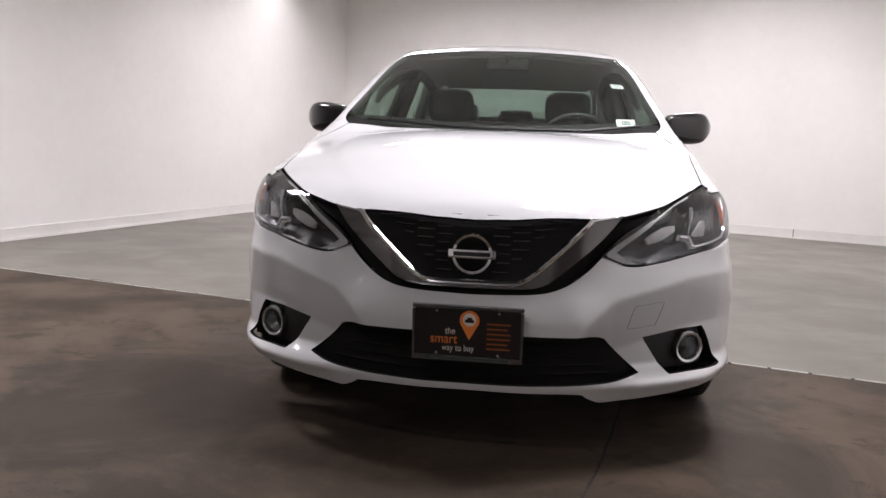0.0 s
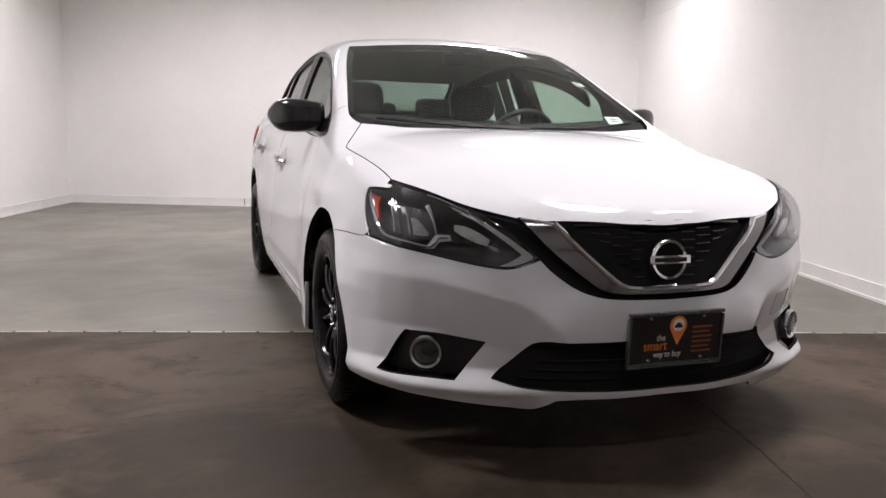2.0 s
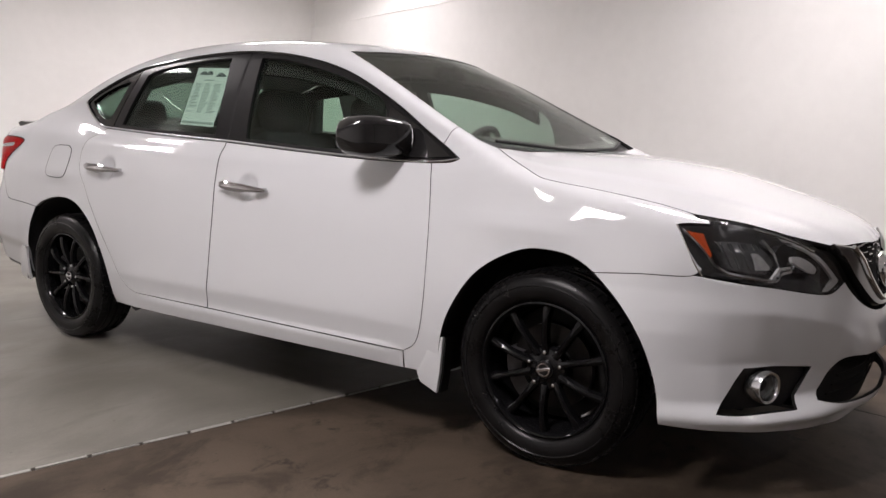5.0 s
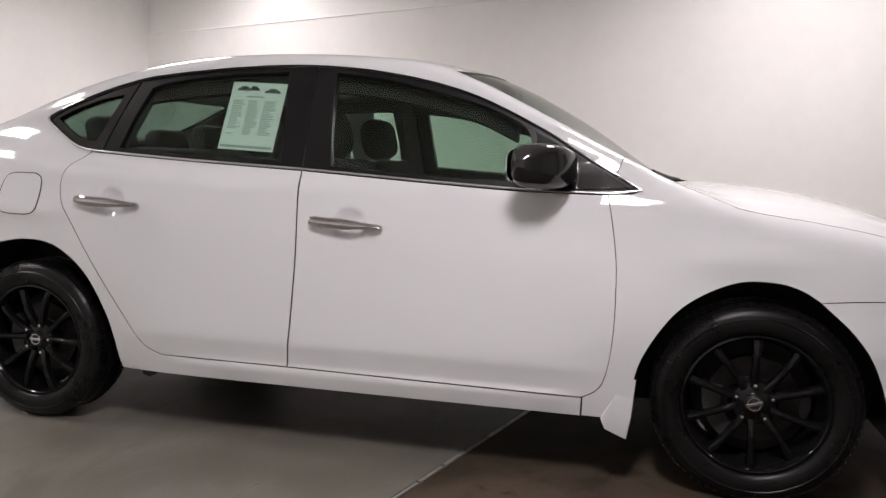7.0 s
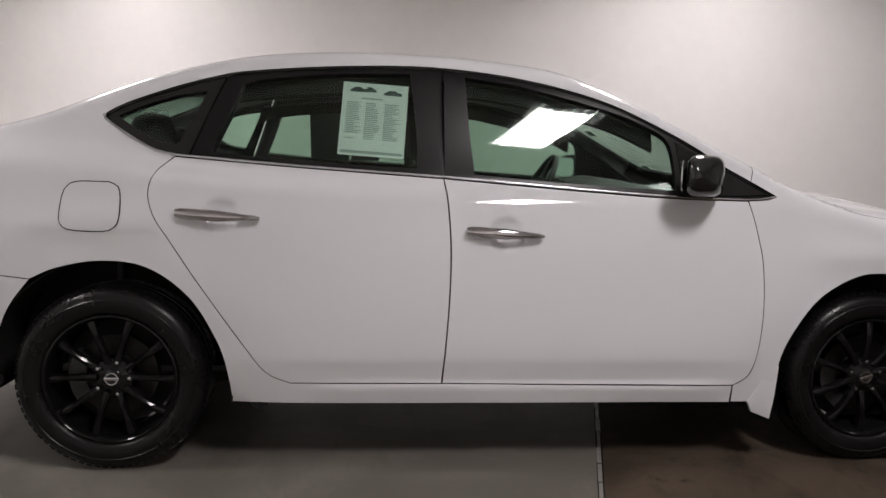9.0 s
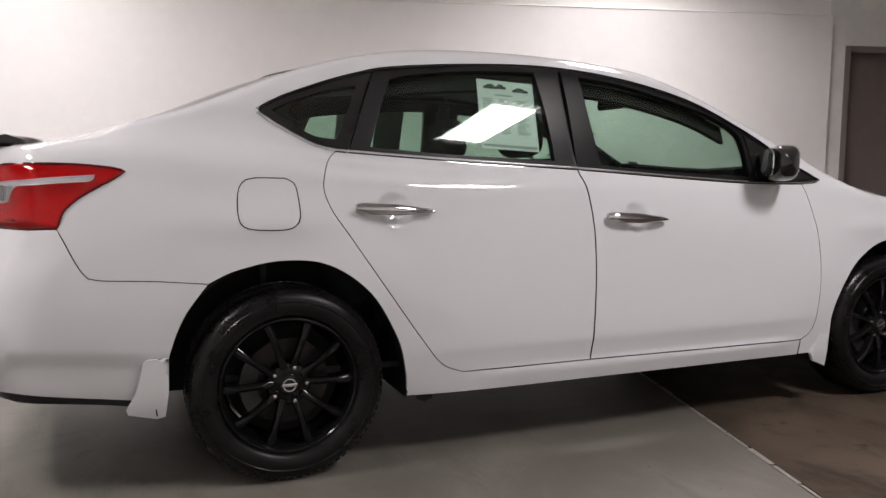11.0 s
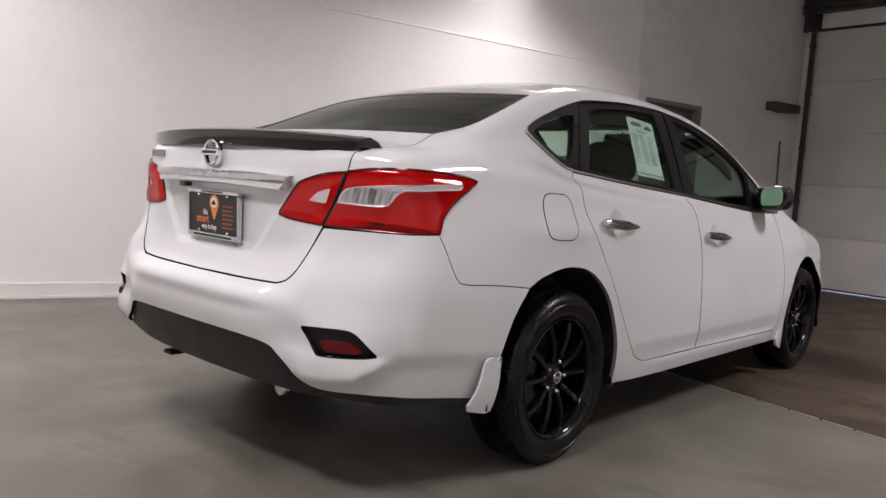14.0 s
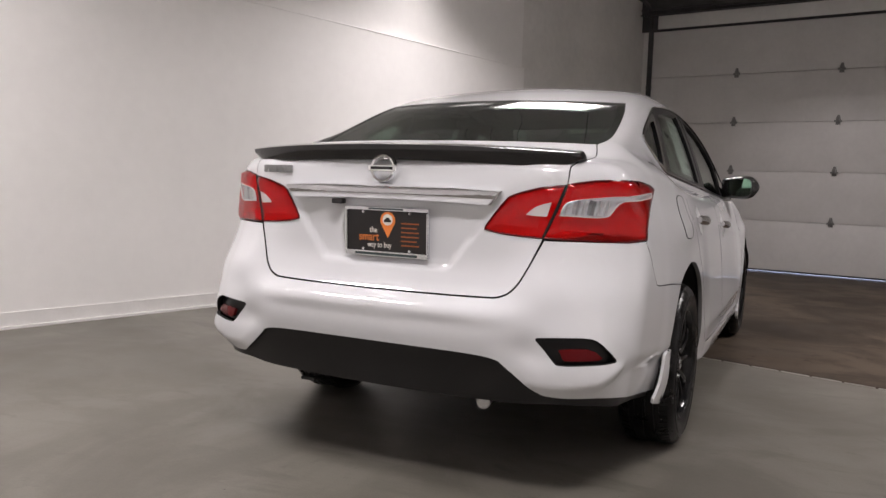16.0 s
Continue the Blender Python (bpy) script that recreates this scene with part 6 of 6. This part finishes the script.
def build_wheel():
    """A wheel at the origin; its outer face looks towards -x."""
    wheel = new("wheel")
    wheel.empty_display_size = .1
    tagged(wheel, "black ten-spoke alloy wheel with a black tyre")
    bm = bmesh.new()
    prof = [(.222, -.088), (.232, -.101), (.246, -.106), (.266, -.108), (.284, -.105), (.298, -.097), (.307, -.086), (.3125, -.074), (TR - .002, -.058), (TR, -.040)]
    for c in (-.040, 0, .040):
        prof += [(TR, c - .006), (TR - .007, c - .004), (TR - .007, c + .004), (TR, c + .006)]
    prof += [(TR, .042), (TR - .002, .058), (.3125, .074), (.307, .086), (.298, .097), (.284, .105), (.246, .106), (.232, .101), (.222, .088)]
    lathe(bm, prof, "x", (0, 0, 0), 96, close=True)
    tyre = part("tyre", bm, RUBBER, wheel, "black rubber tyre")
    # tread blocks: small bars over the shoulders
    bm = bmesh.new()
    for i in range(72):
        a = 2 * math.pi * i / 72
        for side in (-1, 1):
            m = Matrix.Rotation(a, 4, "X") @ Matrix.Translation((side * .070, 0, TR - .0035)) @ Matrix.Rotation(radians(14 * side), 4, "Y")
            box(bm, (.030, .019, .006), m)
    tagged(part("tyre_tread", bm, RUBBER, tyre, smooth=False), kind="stuff")
    # raised ring on the side wall
    bm = bmesh.new()
    lathe(bm, [(.272, -.1065), (.275, -.1095), (.278, -.1065)], "x", (0, 0, 0), 72, close=True)
    part("sidewall_ring", bm, RUBBER, tyre)
    bm = bmesh.new()
    lathe(bm, [(.226, -.086), (.222, -.094), (.216, -.096), (.210, -.090), (.205, -.075), (.196, -.03), (.190, .08), (.222, .09), (.222, .082), (.200, .07), (.206, -.02), (.214, -.07)], "x", (0, 0, 0), 72, close=True)
    rim = part("rim", bm, ALLOY_BLACK, wheel, "gloss black alloy rim")
    for i in range(5):
        for side in (-1, 1):
            a0 = 2 * math.pi * i / 5 + radians(90)
            aroot = a0 + side * radians(15.5)
            atip = a0 + side * radians(18.5)
            r0, r1 = .052, .214
            bm = bmesh.new()
            rows = []
            for k in range(9):
                u = k / 8
                r = r0 + (r1 - r0) * u
                a = aroot + (atip - aroot) * (u ** .8)
                w = .0155 - .0045 * math.sin(math.pi * min(1, u * 1.1)) + .006 * max(0, u - .8) * 5 * .4
                x = -.070 - .014 * math.sin(math.pi * u * .9)
                c, sn = math.cos(a), math.sin(a)
                t = Vector((0, -sn, c))
                p = Vector((x, r * c, r * sn))
                rows.append([bm.verts.new(p + t * w + Vector((.024, 0, 0))), bm.verts.new(p + t * w * .8 + Vector((.002, 0, 0))), bm.verts.new(p + t * w * .25 + Vector((-.004, 0, 0))), bm.verts.new(p - t * w * .25 + Vector((-.004, 0, 0))), bm.verts.new(p - t * w * .8 + Vector((.002, 0, 0))), bm.verts.new(p - t * w + Vector((.024, 0, 0)))])
            for p, q in zip(rows[:-1], rows[1:]):
                for k in range(6):
                    bm.faces.new((p[k], p[(k + 1) % 6], q[(k + 1) % 6], q[k]))
            bm.faces.new(rows[0])
            bm.faces.new(rows[-1])
            bmesh.ops.recalc_face_normals(bm, faces=bm.faces)
            part("spoke", bm, ALLOY_BLACK, rim)
    bm = bmesh.new()
    lathe(bm, [(.002, -.074), (.030, -.074), (.034, -.070), (.066, -.064), (.074, -.052), (.074, -.03), (.002, -.03)], "x", (0, 0, 0), 40)
    hub = part("hub", bm, ALLOY_BLACK, rim)
    bm = bmesh.new()
    lathe(bm, [(.002, -.080), (.024, -.080), (.028, -.077), (.029, -.072), (.002, -.072)], "x", (0, 0, 0), 32)
    cap = part("centre_cap", bm, SATIN_BLACK, wheel, "dark centre cap with a bright ring")
    bm = bmesh.new()
    lathe(bm, [(.017, -.0800), (.018, -.0825), (.022, -.0825), (.023, -.0800)], "x", (0, 0, 0), 28, close=True)
    part("cap_ring", bm, BRIGHT, cap)
    bm = bmesh.new()
    box(bm, (.003, .050, .010), at=(-.0815, 0, 0))
    part("cap_bar", bm, BRIGHT, cap, bevel=.001)
    for i in range(5):
        a = 2 * math.pi * i / 5 + radians(90 + 18)
        bm = bmesh.new()
        lathe(bm, [(.0005, -.0795), (.006, -.0785), (.0095, -.072), (.0105, -.055), (.0005, -.055)], "x", (0, .0570 * math.cos(a), .0570 * math.sin(a)), 6)
        part("wheel_nut", bm, BRIGHT, wheel)
    bm = bmesh.new()
    lathe(bm, [(.075, -.020), (.140, -.020), (.140, .004), (.075, .004)], "x", (0, 0, 0), 56, close=True)
    part("brake_disc", bm, DISC, wheel, "bare steel brake disc")
    bm = bmesh.new()
    lathe(bm, [(.002, -.03), (.074, -.03), (.078, .02), (.185, .03), (.185, .06), (.002, .06)], "x", (0, 0, 0), 40)
    part("backing_plate", bm, DARK, wheel)
    bm = bmesh.new()
    for k in range(5):
        a = radians(-28 + 14 * k)
        box(bm, (.05, .055, .038), Matrix.Rotation(a, 4, "X") @ Matrix.Translation((-.018, .125, 0)))
    part("brake_caliper", bm, STEEL, wheel)
    return wheel


first = build_wheel()
WX = .760
places = [(-WX + .016, 0, TR, 0, -18), (-WX, 2.70, TR, 0, 0), (WX - .016, 0, TR, 180, 50), (WX, 2.70, TR, 180, 30)]
for k, (x, y, z, turn, spin) in enumerate(places):
    m = pose(x, y, z, 0, 0, turn) @ Matrix.Rotation(radians(spin), 4, "X")
    w = first if k == 0 else copy_thing(first, m)
    w.matrix_basis = m
    w.parent = car
# -- wheel wells --
for s, mir in SIDES:
    for y0, nm in ((0, "front_wheel_liner"), (2.70, "rear_wheel_liner")):
        bm = bmesh.new()
        n = 40
        rings = []
        for x in ((-.812, -.78, -.56) if y0 < 1 else (-.842, -.80, -.56)):
            ring = []
            for i in range(n + 1):
                a = radians(-8 + 200 * i / n)
                ring.append(bm.verts.new((x * -s if s < 0 else -x, y0 + (.398 if y0 < 1 else .408) * math.cos(a), max(.17, .317 + (.408 if y0 < 1 else .410) * math.sin(a)))))
            rings.append(ring)
        for a, b in zip(rings[:-1], rings[1:]):
            for i in range(n):
                bm.faces.new((a[i], a[i + 1], b[i + 1], b[i]))
        bm.faces.new(rings[-1])
        bmesh.ops.recalc_face_normals(bm, faces=bm.faces)
        geom = bmesh.ops.solidify(bm, geom=bm.faces[:], thickness=.004)
        if s < 0:
            for v in bm.verts:
                v.co.x = -abs(v.co.x)
        else:
            for v in bm.verts:
                v.co.x = abs(v.co.x)
        part(nm, bm, DARK, car, "black wheel arch liner")
# -- underbody --
bm = bmesh.new()
box(bm, (1.12, 3.3, .05), at=(0, 1.10, .25))
box(bm, (1.56, 1.86, .05), at=(0, 1.34, .245))
part("underbody", bm, DARK, car, "black underbody")
bm = bmesh.new()
for y in (0, 2.7):
    box(bm, (1.4, .07, .07), at=(0, y, .29))
part("axle", bm, DARK, car)

# rubber tabs under the sills in front of the rear wheels
for s_ in (-1, 1):
    bm = bmesh.new()
    prism(bm, [(-.035, .035), (.035, .035), (.028, -.012), (.0, -.022), (-.030, -.010)], Matrix(((0, 0, 1, s_ * .79), (1, 0, 0, 2.215), (0, 1, 0, .215), (0, 0, 0, 1))), .012)
    part("sill_tab", bm, TRIM_BLACK, car, bevel=.002)

# -- door handles --
for s, mir in SIDES:
    for y0, y1, z0, z1 in HANDLES:
        c = on_skin("s", [((y0 + y1) / 2, (z0 + z1) / 2)])[0]
        n = gradient(np.array([c]))[0]
        bm = bmesh.new()
        rows = []
        for k in range(13):
            u = k / 12
            y = y0 + (y1 - y0) * u
            z = z0 + (z1 - z0) * u
            half = .0195 * (1 - .60 * max(0, u - .50) / .50) * (.74 if k in (0, 12) else 1)
            lift = .014 + .017 * math.sin(math.pi * min(1, max(0, u))) ** .6
            x = float(on_skin("s", [(y, z)])[0][0])
            xo = x - lift
            ring = []
            for j in range(10):
                a = 2 * math.pi * j / 10
                ring.append(bm.verts.new(((xo - (.015 if math.cos(a) > 0 else .006) * math.cos(a)) * -s, y, z + half * math.sin(a))))
            rows.append(ring)
        for a, b in zip(rows[:-1], rows[1:]):
            for j in range(10):
                bm.faces.new((a[j], a[(j + 1) % 10], b[(j + 1) % 10], b[j]))
        bm.faces.new(rows[0])
        bm.faces.new(rows[-1])
        bmesh.ops.recalc_face_normals(bm, faces=bm.faces)
        hd = part("door_handle", bm, HANDLE_CHROME, car, "chrome door handle")
        for yy in (y0 - .02, y1 + .03):
            zz = z0 + (z1 - z0) * (y0 - yy) / (y0 - y1)
            x = float(on_skin("s", [(yy, zz)])[0][0])
            bm = bmesh.new()
            box(bm, (.026, .03, .018), at=((x - .010) * -s, yy, zz))
            part("handle_foot", bm, HANDLE_CHROME, hd, bevel=.004)
        bm = bmesh.new()
        x = float(on_skin("s", [(y0 - .055, z0)])[0][0])
        box(bm, (.002, .0025, .026), at=((x - .0365) * -s, y0 - .05, z0 - .003))
        part("lock_gap", bm, DARK, hd)

# -- door mirrors --
for s, mir in SIDES:
    mr = None
    bm = bmesh.new()
    # shell: rounded box, swept
    N = 9
    prof = []
    rows = []
    for i in range(N):
        u = i / (N - 1)
        x = .735 + .235 * u
        rr = math.sqrt(max(.02, 1 - (2 * u - .95) ** 4 * .9)) if u > .45 else (.80 + .2 * u / .45)
        zc, yc = 1.040 + .008 * u, .640 + .105 * u ** 1.3
        hz, hy = .074 * rr, .078 * rr
        ring = []
        for j in range(18):
            a = 2 * math.pi * j / 18
            cy, sz = math.cos(a), math.sin(a)
            px = abs(cy) ** .55 * (1 if cy > 0 else -1)
            pz = abs(sz) ** .55 * (1 if sz > 0 else -1)
            yy = yc + (.062 if px > 0 else hy * 1.0) * px * (1 if px < 0 else rr)
            ring.append(bm.verts.new((x * s, yy, zc + hz * pz)))
        rows.append(ring)
    for a, b in zip(rows[:-1], rows[1:]):
        for j in range(18):
            bm.faces.new((a[j], a[(j + 1) % 18], b[(j + 1) % 18], b[j]))
    bm.faces.new(rows[0])
    bm.faces.new(rows[-1])
    bmesh.ops.recalc_face_normals(bm, faces=bm.faces)
    mr = part("door_mirror", bm, GLOSS_BLACK, car, "gloss black door mirror")
    sub = mr.modifiers.new("round", "SUBSURF")
    sub.levels = sub.render_levels = 1
    bm = bmesh.new()
    prism(bm, [(.076 * math.copysign(abs(math.cos(a)) ** .55, math.cos(a)), .053 * math.copysign(abs(math.sin(a)) ** .55, math.sin(a))) for a in [2 * math.pi * i / 32 for i in range(32)]],
          Matrix.Translation((.858 * s, .754, 1.045)) @ Matrix.Rotation(radians(27.5 * s), 4, "Z") @ Matrix.Rotation(radians(-90), 4, "X"), .004)
    part("mirror_glass", bm, MIRROR, mr, "mirror glass")
    # sail plate and foot
    bm = bmesh.new()
    tube(bm, [(.705 * s, .60, .995), (.75 * s, .625, 1.005), (.80 * s, .66, 1.02)], [.036, .032, .03], 12)
    part("mirror_foot", bm, GLOSS_BLACK, mr)
    panel("sail_plate", [("s", [(.40, .976), (.47, 1.018), (.60, 1.095), (.735, 1.165)], "c"), ("s", [(.735, 1.165), (.722, 1.08), (.715, .978)], "c"), ("s", [(.715, .978), (.56, .970), (.40, .976)], "c")], "side", GLOSS_BLACK, mr, gap=.003, off=.003, thick=.012, h=.03, mirror=mir)

# -- cabin --
def cushion(bm, size, m, r=.05):
    """A padded block with rounded edges."""
    vs = box(bm, size, m)
    es = [e for e in bm.edges if e.verts[0] in vs and e.verts[1] in vs]
    bmesh.ops.bevel(bm, geom=es, offset=r, segments=4, affect="EDGES", profile=.5)


def seat(x, y, name="front_seat", back=0.0):
    st = new(name)
    st.parent = car
    tagged(st, "charcoal cloth seat with a headrest")
    bm = bmesh.new()
    cushion(bm, (.50, .50, .16), pose(x, y, .50, 6, 0, 0))
    part("seat_cushion", bm, CLOTH, st)
    bm = bmesh.new()
    cushion(bm, (.48, .15, .57), pose(x, y + back + .305, .78, -17, 0, 0), .06)
    for sx in (-.21, .21):
        cushion(bm, (.10, .18, .42), pose(x + sx, y + back + .28, .73, -17, 0, 0), .04)
    part("backrest", bm, CLOTH, st)
    bm = bmesh.new()
    cushion(bm, (.27, .13, .20), pose(x, y + back + .435, 1.16, -12, 0, 0), .064)
    part("headrest", bm, CLOTH, st)
    for sx in (-.07, .07):
        bm = bmesh.new()
        tube(bm, [(x + sx, y + back + .385, .99), (x + sx, y + back + .43, 1.14)], .008, 8)
        part("headrest_post", bm, BRIGHT, st)


seat(-.36, 1.20)
seat(.335, 1.20, back=.035)
rs = new("rear_bench")
rs.parent = car
tagged(rs, "charcoal cloth rear bench with headrests")
bm = bmesh.new()
cushion(bm, (1.28, .50, .18), pose(0, 2.10, .50, 5, 0, 0))
part("seat_cushion", bm, CLOTH, rs)
bm = bmesh.new()
cushion(bm, (1.28, .16, .62), pose(0, 2.50, .80, -22, 0, 0), .06)
part("backrest", bm, CLOTH, rs)
for x, h in ((-.40, .15), (.40, .15), (0, .11)):
    bm = bmesh.new()
    cushion(bm, (.25, .11, h), pose(x, 2.66, 1.075 + h / 2, -14, 0, 0), .045)
    part("headrest", bm, CLOTH, rs)
bm = bmesh.new()
cushion(bm, (1.20, .46, .03), pose(0, 2.93, 1.085, 3, 0, 0), .01)
part("parcel_shelf", bm, DASH, car)
bm = bmesh.new()
cushion(bm, (.20, .05, .035), pose(0, 3.05, 1.115, 0, 0, 0), .012)
part("brake_light", bm, DASH, car)
# dashboard
bm = bmesh.new()
rows = []
for x in (-.66, -.5, -.3, -.1, 0, .1, .3, .5, .66):
    k = abs(x)
    hump = .035 * math.exp(-((x - .36) / .16) ** 2)
    pr = [(.46 + .12 * k, .965), (.62 + .08 * k, .985 + hump * .4), (.80, .985 + hump), (.90, .955 + hump), (.93, .86), (.90, .70), (.78, .52), (.55, .50)]
    rows.append([bm.verts.new((x, y, z)) for y, z in pr])
for a, b in zip(rows[:-1], rows[1:]):
    for k in range(8):
        bm.faces.new((a[k], a[(k + 1) % 8], b[(k + 1) % 8], b[k]))
bm.faces.new(rows[0])
bm.faces.new(rows[-1])
bmesh.ops.recalc_face_normals(bm, faces=bm.faces)
dash = part("dashboard", bm, DASH, car, "dark plastic dashboard")
bm = bmesh.new()
c, tilt = Vector((.36, 1.02, .935)), Matrix.Rotation(radians(-62), 4, "X")
pts = [c + tilt @ Vector((.185 * math.cos(2 * math.pi * i / 36), .185 * math.sin(2 * math.pi * i / 36), 0)) for i in range(36)]
tube(bm, pts, .015, 10, closed=True)
sw_ = part("steering_wheel", bm, DASH, car, "black steering wheel")
bm = bmesh.new()
cushion(bm, (.15, .13, .05), Matrix.Translation(c) @ tilt, .02)
for a in (0, math.pi, -math.pi / 2):
    p = Vector((.10 * math.cos(a), .10 * math.sin(a), 0))
    box(bm, (.14 if abs(math.cos(a)) > .5 else .05, .035 if abs(math.cos(a)) > .5 else .13, .02), Matrix.Translation(c) @ tilt @ Matrix.Translation(p))
part("wheel_hub", bm, DASH, sw_)
bm = bmesh.new()
tube(bm, [c, c + Vector((0, -.18, -.10))], .03, 10)
part("steering_column", bm, DASH, sw_)
# inside mirror
bm = bmesh.new()
cushion(bm, (.21, .035, .055), pose(0, .93, 1.338, 8, 0, 0), .017)
im = part("inside_mirror", bm, DARK, car)
bm = bmesh.new()
tube(bm, [(0, .93, 1.33), (0, .90, 1.375)], .009, 8)
part("mirror_stalk", bm, DASH, im)
# cabin floor, bulkheads and tunnel
bm = bmesh.new()
box(bm, (1.50, 2.5, .02), at=(0, 1.7, .33))
box(bm, (.26, 1.5, .20), at=(0, 1.4, .44))
box(bm, (1.30, .02, .62), at=(0, .50, .66))
box(bm, (1.20, .02, .62), at=(0, 2.74, .72))
part("cabin_floor", bm, DASH, car)
# middle pillars inside
for s, mir in SIDES:
    pts = on_skin("s", [(1.58, .5), (1.58, .9), (1.585, 1.1), (1.60, 1.38)])
    pts = pts - gradient(pts) * .055
    bm = bmesh.new()
    tube(bm, [(p[0] * -s, p[1], p[2]) for p in pts], [.05, .045, .04, .035], 10)
    part("inner_pillar", bm, DASH, car)
    pts = on_skin("s", [(2.42, 1.08), (2.36, 1.22), (2.33, 1.30)])
    pts = pts - gradient(pts) * .04
    bm = bmesh.new()
    tube(bm, [(p[0] * -s, p[1], p[2]) for p in pts], .028, 8)
    part("inner_pillar", bm, DASH, car)
    # seat belt
    pts = on_skin("s", [(1.60, 1.22), (1.62, .75)])
    pts = pts - gradient(pts) * .11
    bm = bmesh.new()
    for a, b in zip(pts[:-1], pts[1:]):
        mid = (a + b) / 2
        box(bm, (.003, .046, float(np.linalg.norm(b - a))), Matrix.Translation((mid[0] * -s, mid[1], mid[2])))
    part("seat_belt", bm, CLOTH, car)
# headliner
panel("headliner", [("t", [(0, 1.02), (-.25, 1.035), (-.45, 1.075), (-.50, 1.11)], "c"), ("t", [(-.50, 1.11), (-.53, 1.6), (-.50, 2.58)], "c"), ("t", [(-.50, 2.58), (-.25, 2.63), (0, 2.64)], "c"), ("t", [(0, 2.64), (0, 1.02)])], "top", LINING, car, gap=0, off=-.035, thick=.01, h=.08, whole=True, label="grey headliner")
# -- price sheet on the rear side window --
sheet = thing("window_sheet", "white printed information sheet taped inside the rear side window", "paper sheet")
P4 = [(1.941, 1.361), (1.716, 1.345), (1.711, 1.086), (1.955, 1.096)]
c0, c1, c2, c3 = [np.array(p) for p in on_skin("s", P4)]
mid = (c0 + c1 + c2 + c3) / 4
ex = (c1 - c0 + c2 - c3)
ex /= np.linalg.norm(ex)
ez = (c0 - c3 + c1 - c2)
ez -= ex * np.dot(ez, ex)
ez /= np.linalg.norm(ez)
en = np.cross(ex, ez)
if en[0] > 0:
    en = -en
W, H = float(np.linalg.norm(c1 - c0 + c2 - c3) / 2), float(np.linalg.norm(c0 - c3 + c1 - c2) / 2)
mid = mid - en * .022
ms = Matrix(((ex[0], ez[0], en[0], mid[0]), (ex[1], ez[1], en[1], mid[1]), (ex[2], ez[2], en[2], mid[2]), (0, 0, 0, 1)))


def sheet_box(name, w, h, x, y, mat_, lift=.0006):
    bm = bmesh.new()
    box(bm, (w, h, .0006), ms @ Matrix.Translation((x, y, lift)))
    bmesh.ops.recalc_face_normals(bm, faces=bm.faces)
    return part(name, bm, mat_, sheet, smooth=False)


sheet_box("paper", W, H, 0, 0, PAPER, 0)
for x, y, w in ((-.062, H / 2 - .028, .058), (-.020, H / 2 - .026, .044), (.062, H / 2 - .034, .066)):
    bm = bmesh.new()
    prism(bm, [(-w / 2, -.008), (w / 2, -.008), (w / 2, .001), (w * .3, .004), (w * .15, .011), (-w * .2, .011), (-w * .36, .003), (-w / 2, .0)], ms @ Matrix.Translation((x, y, .0005)), .0008)
    part("small_picture", bm, INK_DARK, sheet)
sheet_box("heading_bar", .075, .005, -.01, H / 2 - .060, INK)
rng = random.Random(11)
for col in range(3):
    for row in range(20):
        if row > 13 and col == 0 and rng.random() < .3:
            continue
        w = rng.uniform(.030, .055)
        sheet_box("print_bar", w, .0036, -W / 2 + .018 + col * .068 + w / 2, H / 2 - .078 - row * .0072, INK)
sheet_box("footer_band", W * .94, .010, 0, -H / 2 + .014, INK)

# two more sheets taped inside the other rear window, seen from their backs; the grey holds their shade
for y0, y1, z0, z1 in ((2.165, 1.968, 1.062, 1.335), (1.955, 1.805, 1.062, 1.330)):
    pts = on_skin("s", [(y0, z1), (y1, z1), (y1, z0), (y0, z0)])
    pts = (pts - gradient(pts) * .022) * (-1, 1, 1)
    back = thing("window_sheet", "printed sheet taped inside the far rear side window, back greyed for shade", "paper sheet", group="sheets on the far window")
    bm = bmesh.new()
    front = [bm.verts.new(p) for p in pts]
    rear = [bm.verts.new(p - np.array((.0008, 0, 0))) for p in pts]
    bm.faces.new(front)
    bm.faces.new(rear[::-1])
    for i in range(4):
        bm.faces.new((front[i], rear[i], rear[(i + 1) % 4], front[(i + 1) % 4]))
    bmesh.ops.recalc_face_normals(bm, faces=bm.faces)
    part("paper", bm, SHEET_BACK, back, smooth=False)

# roof rail linings over the side windows
for s, mir in SIDES:
    panel("roof_rail", [("s", [(.80, 1.215), (.985, 1.292), (1.29, 1.366), (1.619, 1.398), (1.955, 1.390), (2.277, 1.360), (2.40, 1.335)], "c"), ("s", [(2.40, 1.335), (2.42, 1.262)]), ("s", [(2.42, 1.262), (2.277, 1.297), (1.955, 1.328), (1.619, 1.336), (1.29, 1.302), (.985, 1.228), (.80, 1.145)], "c"), ("s", [(.80, 1.145), (.80, 1.215)])],
          "side", DARK, car, gap=0, off=-.050, thick=.02, h=.04, mirror=mir, label="dark roof lining over the door windows")
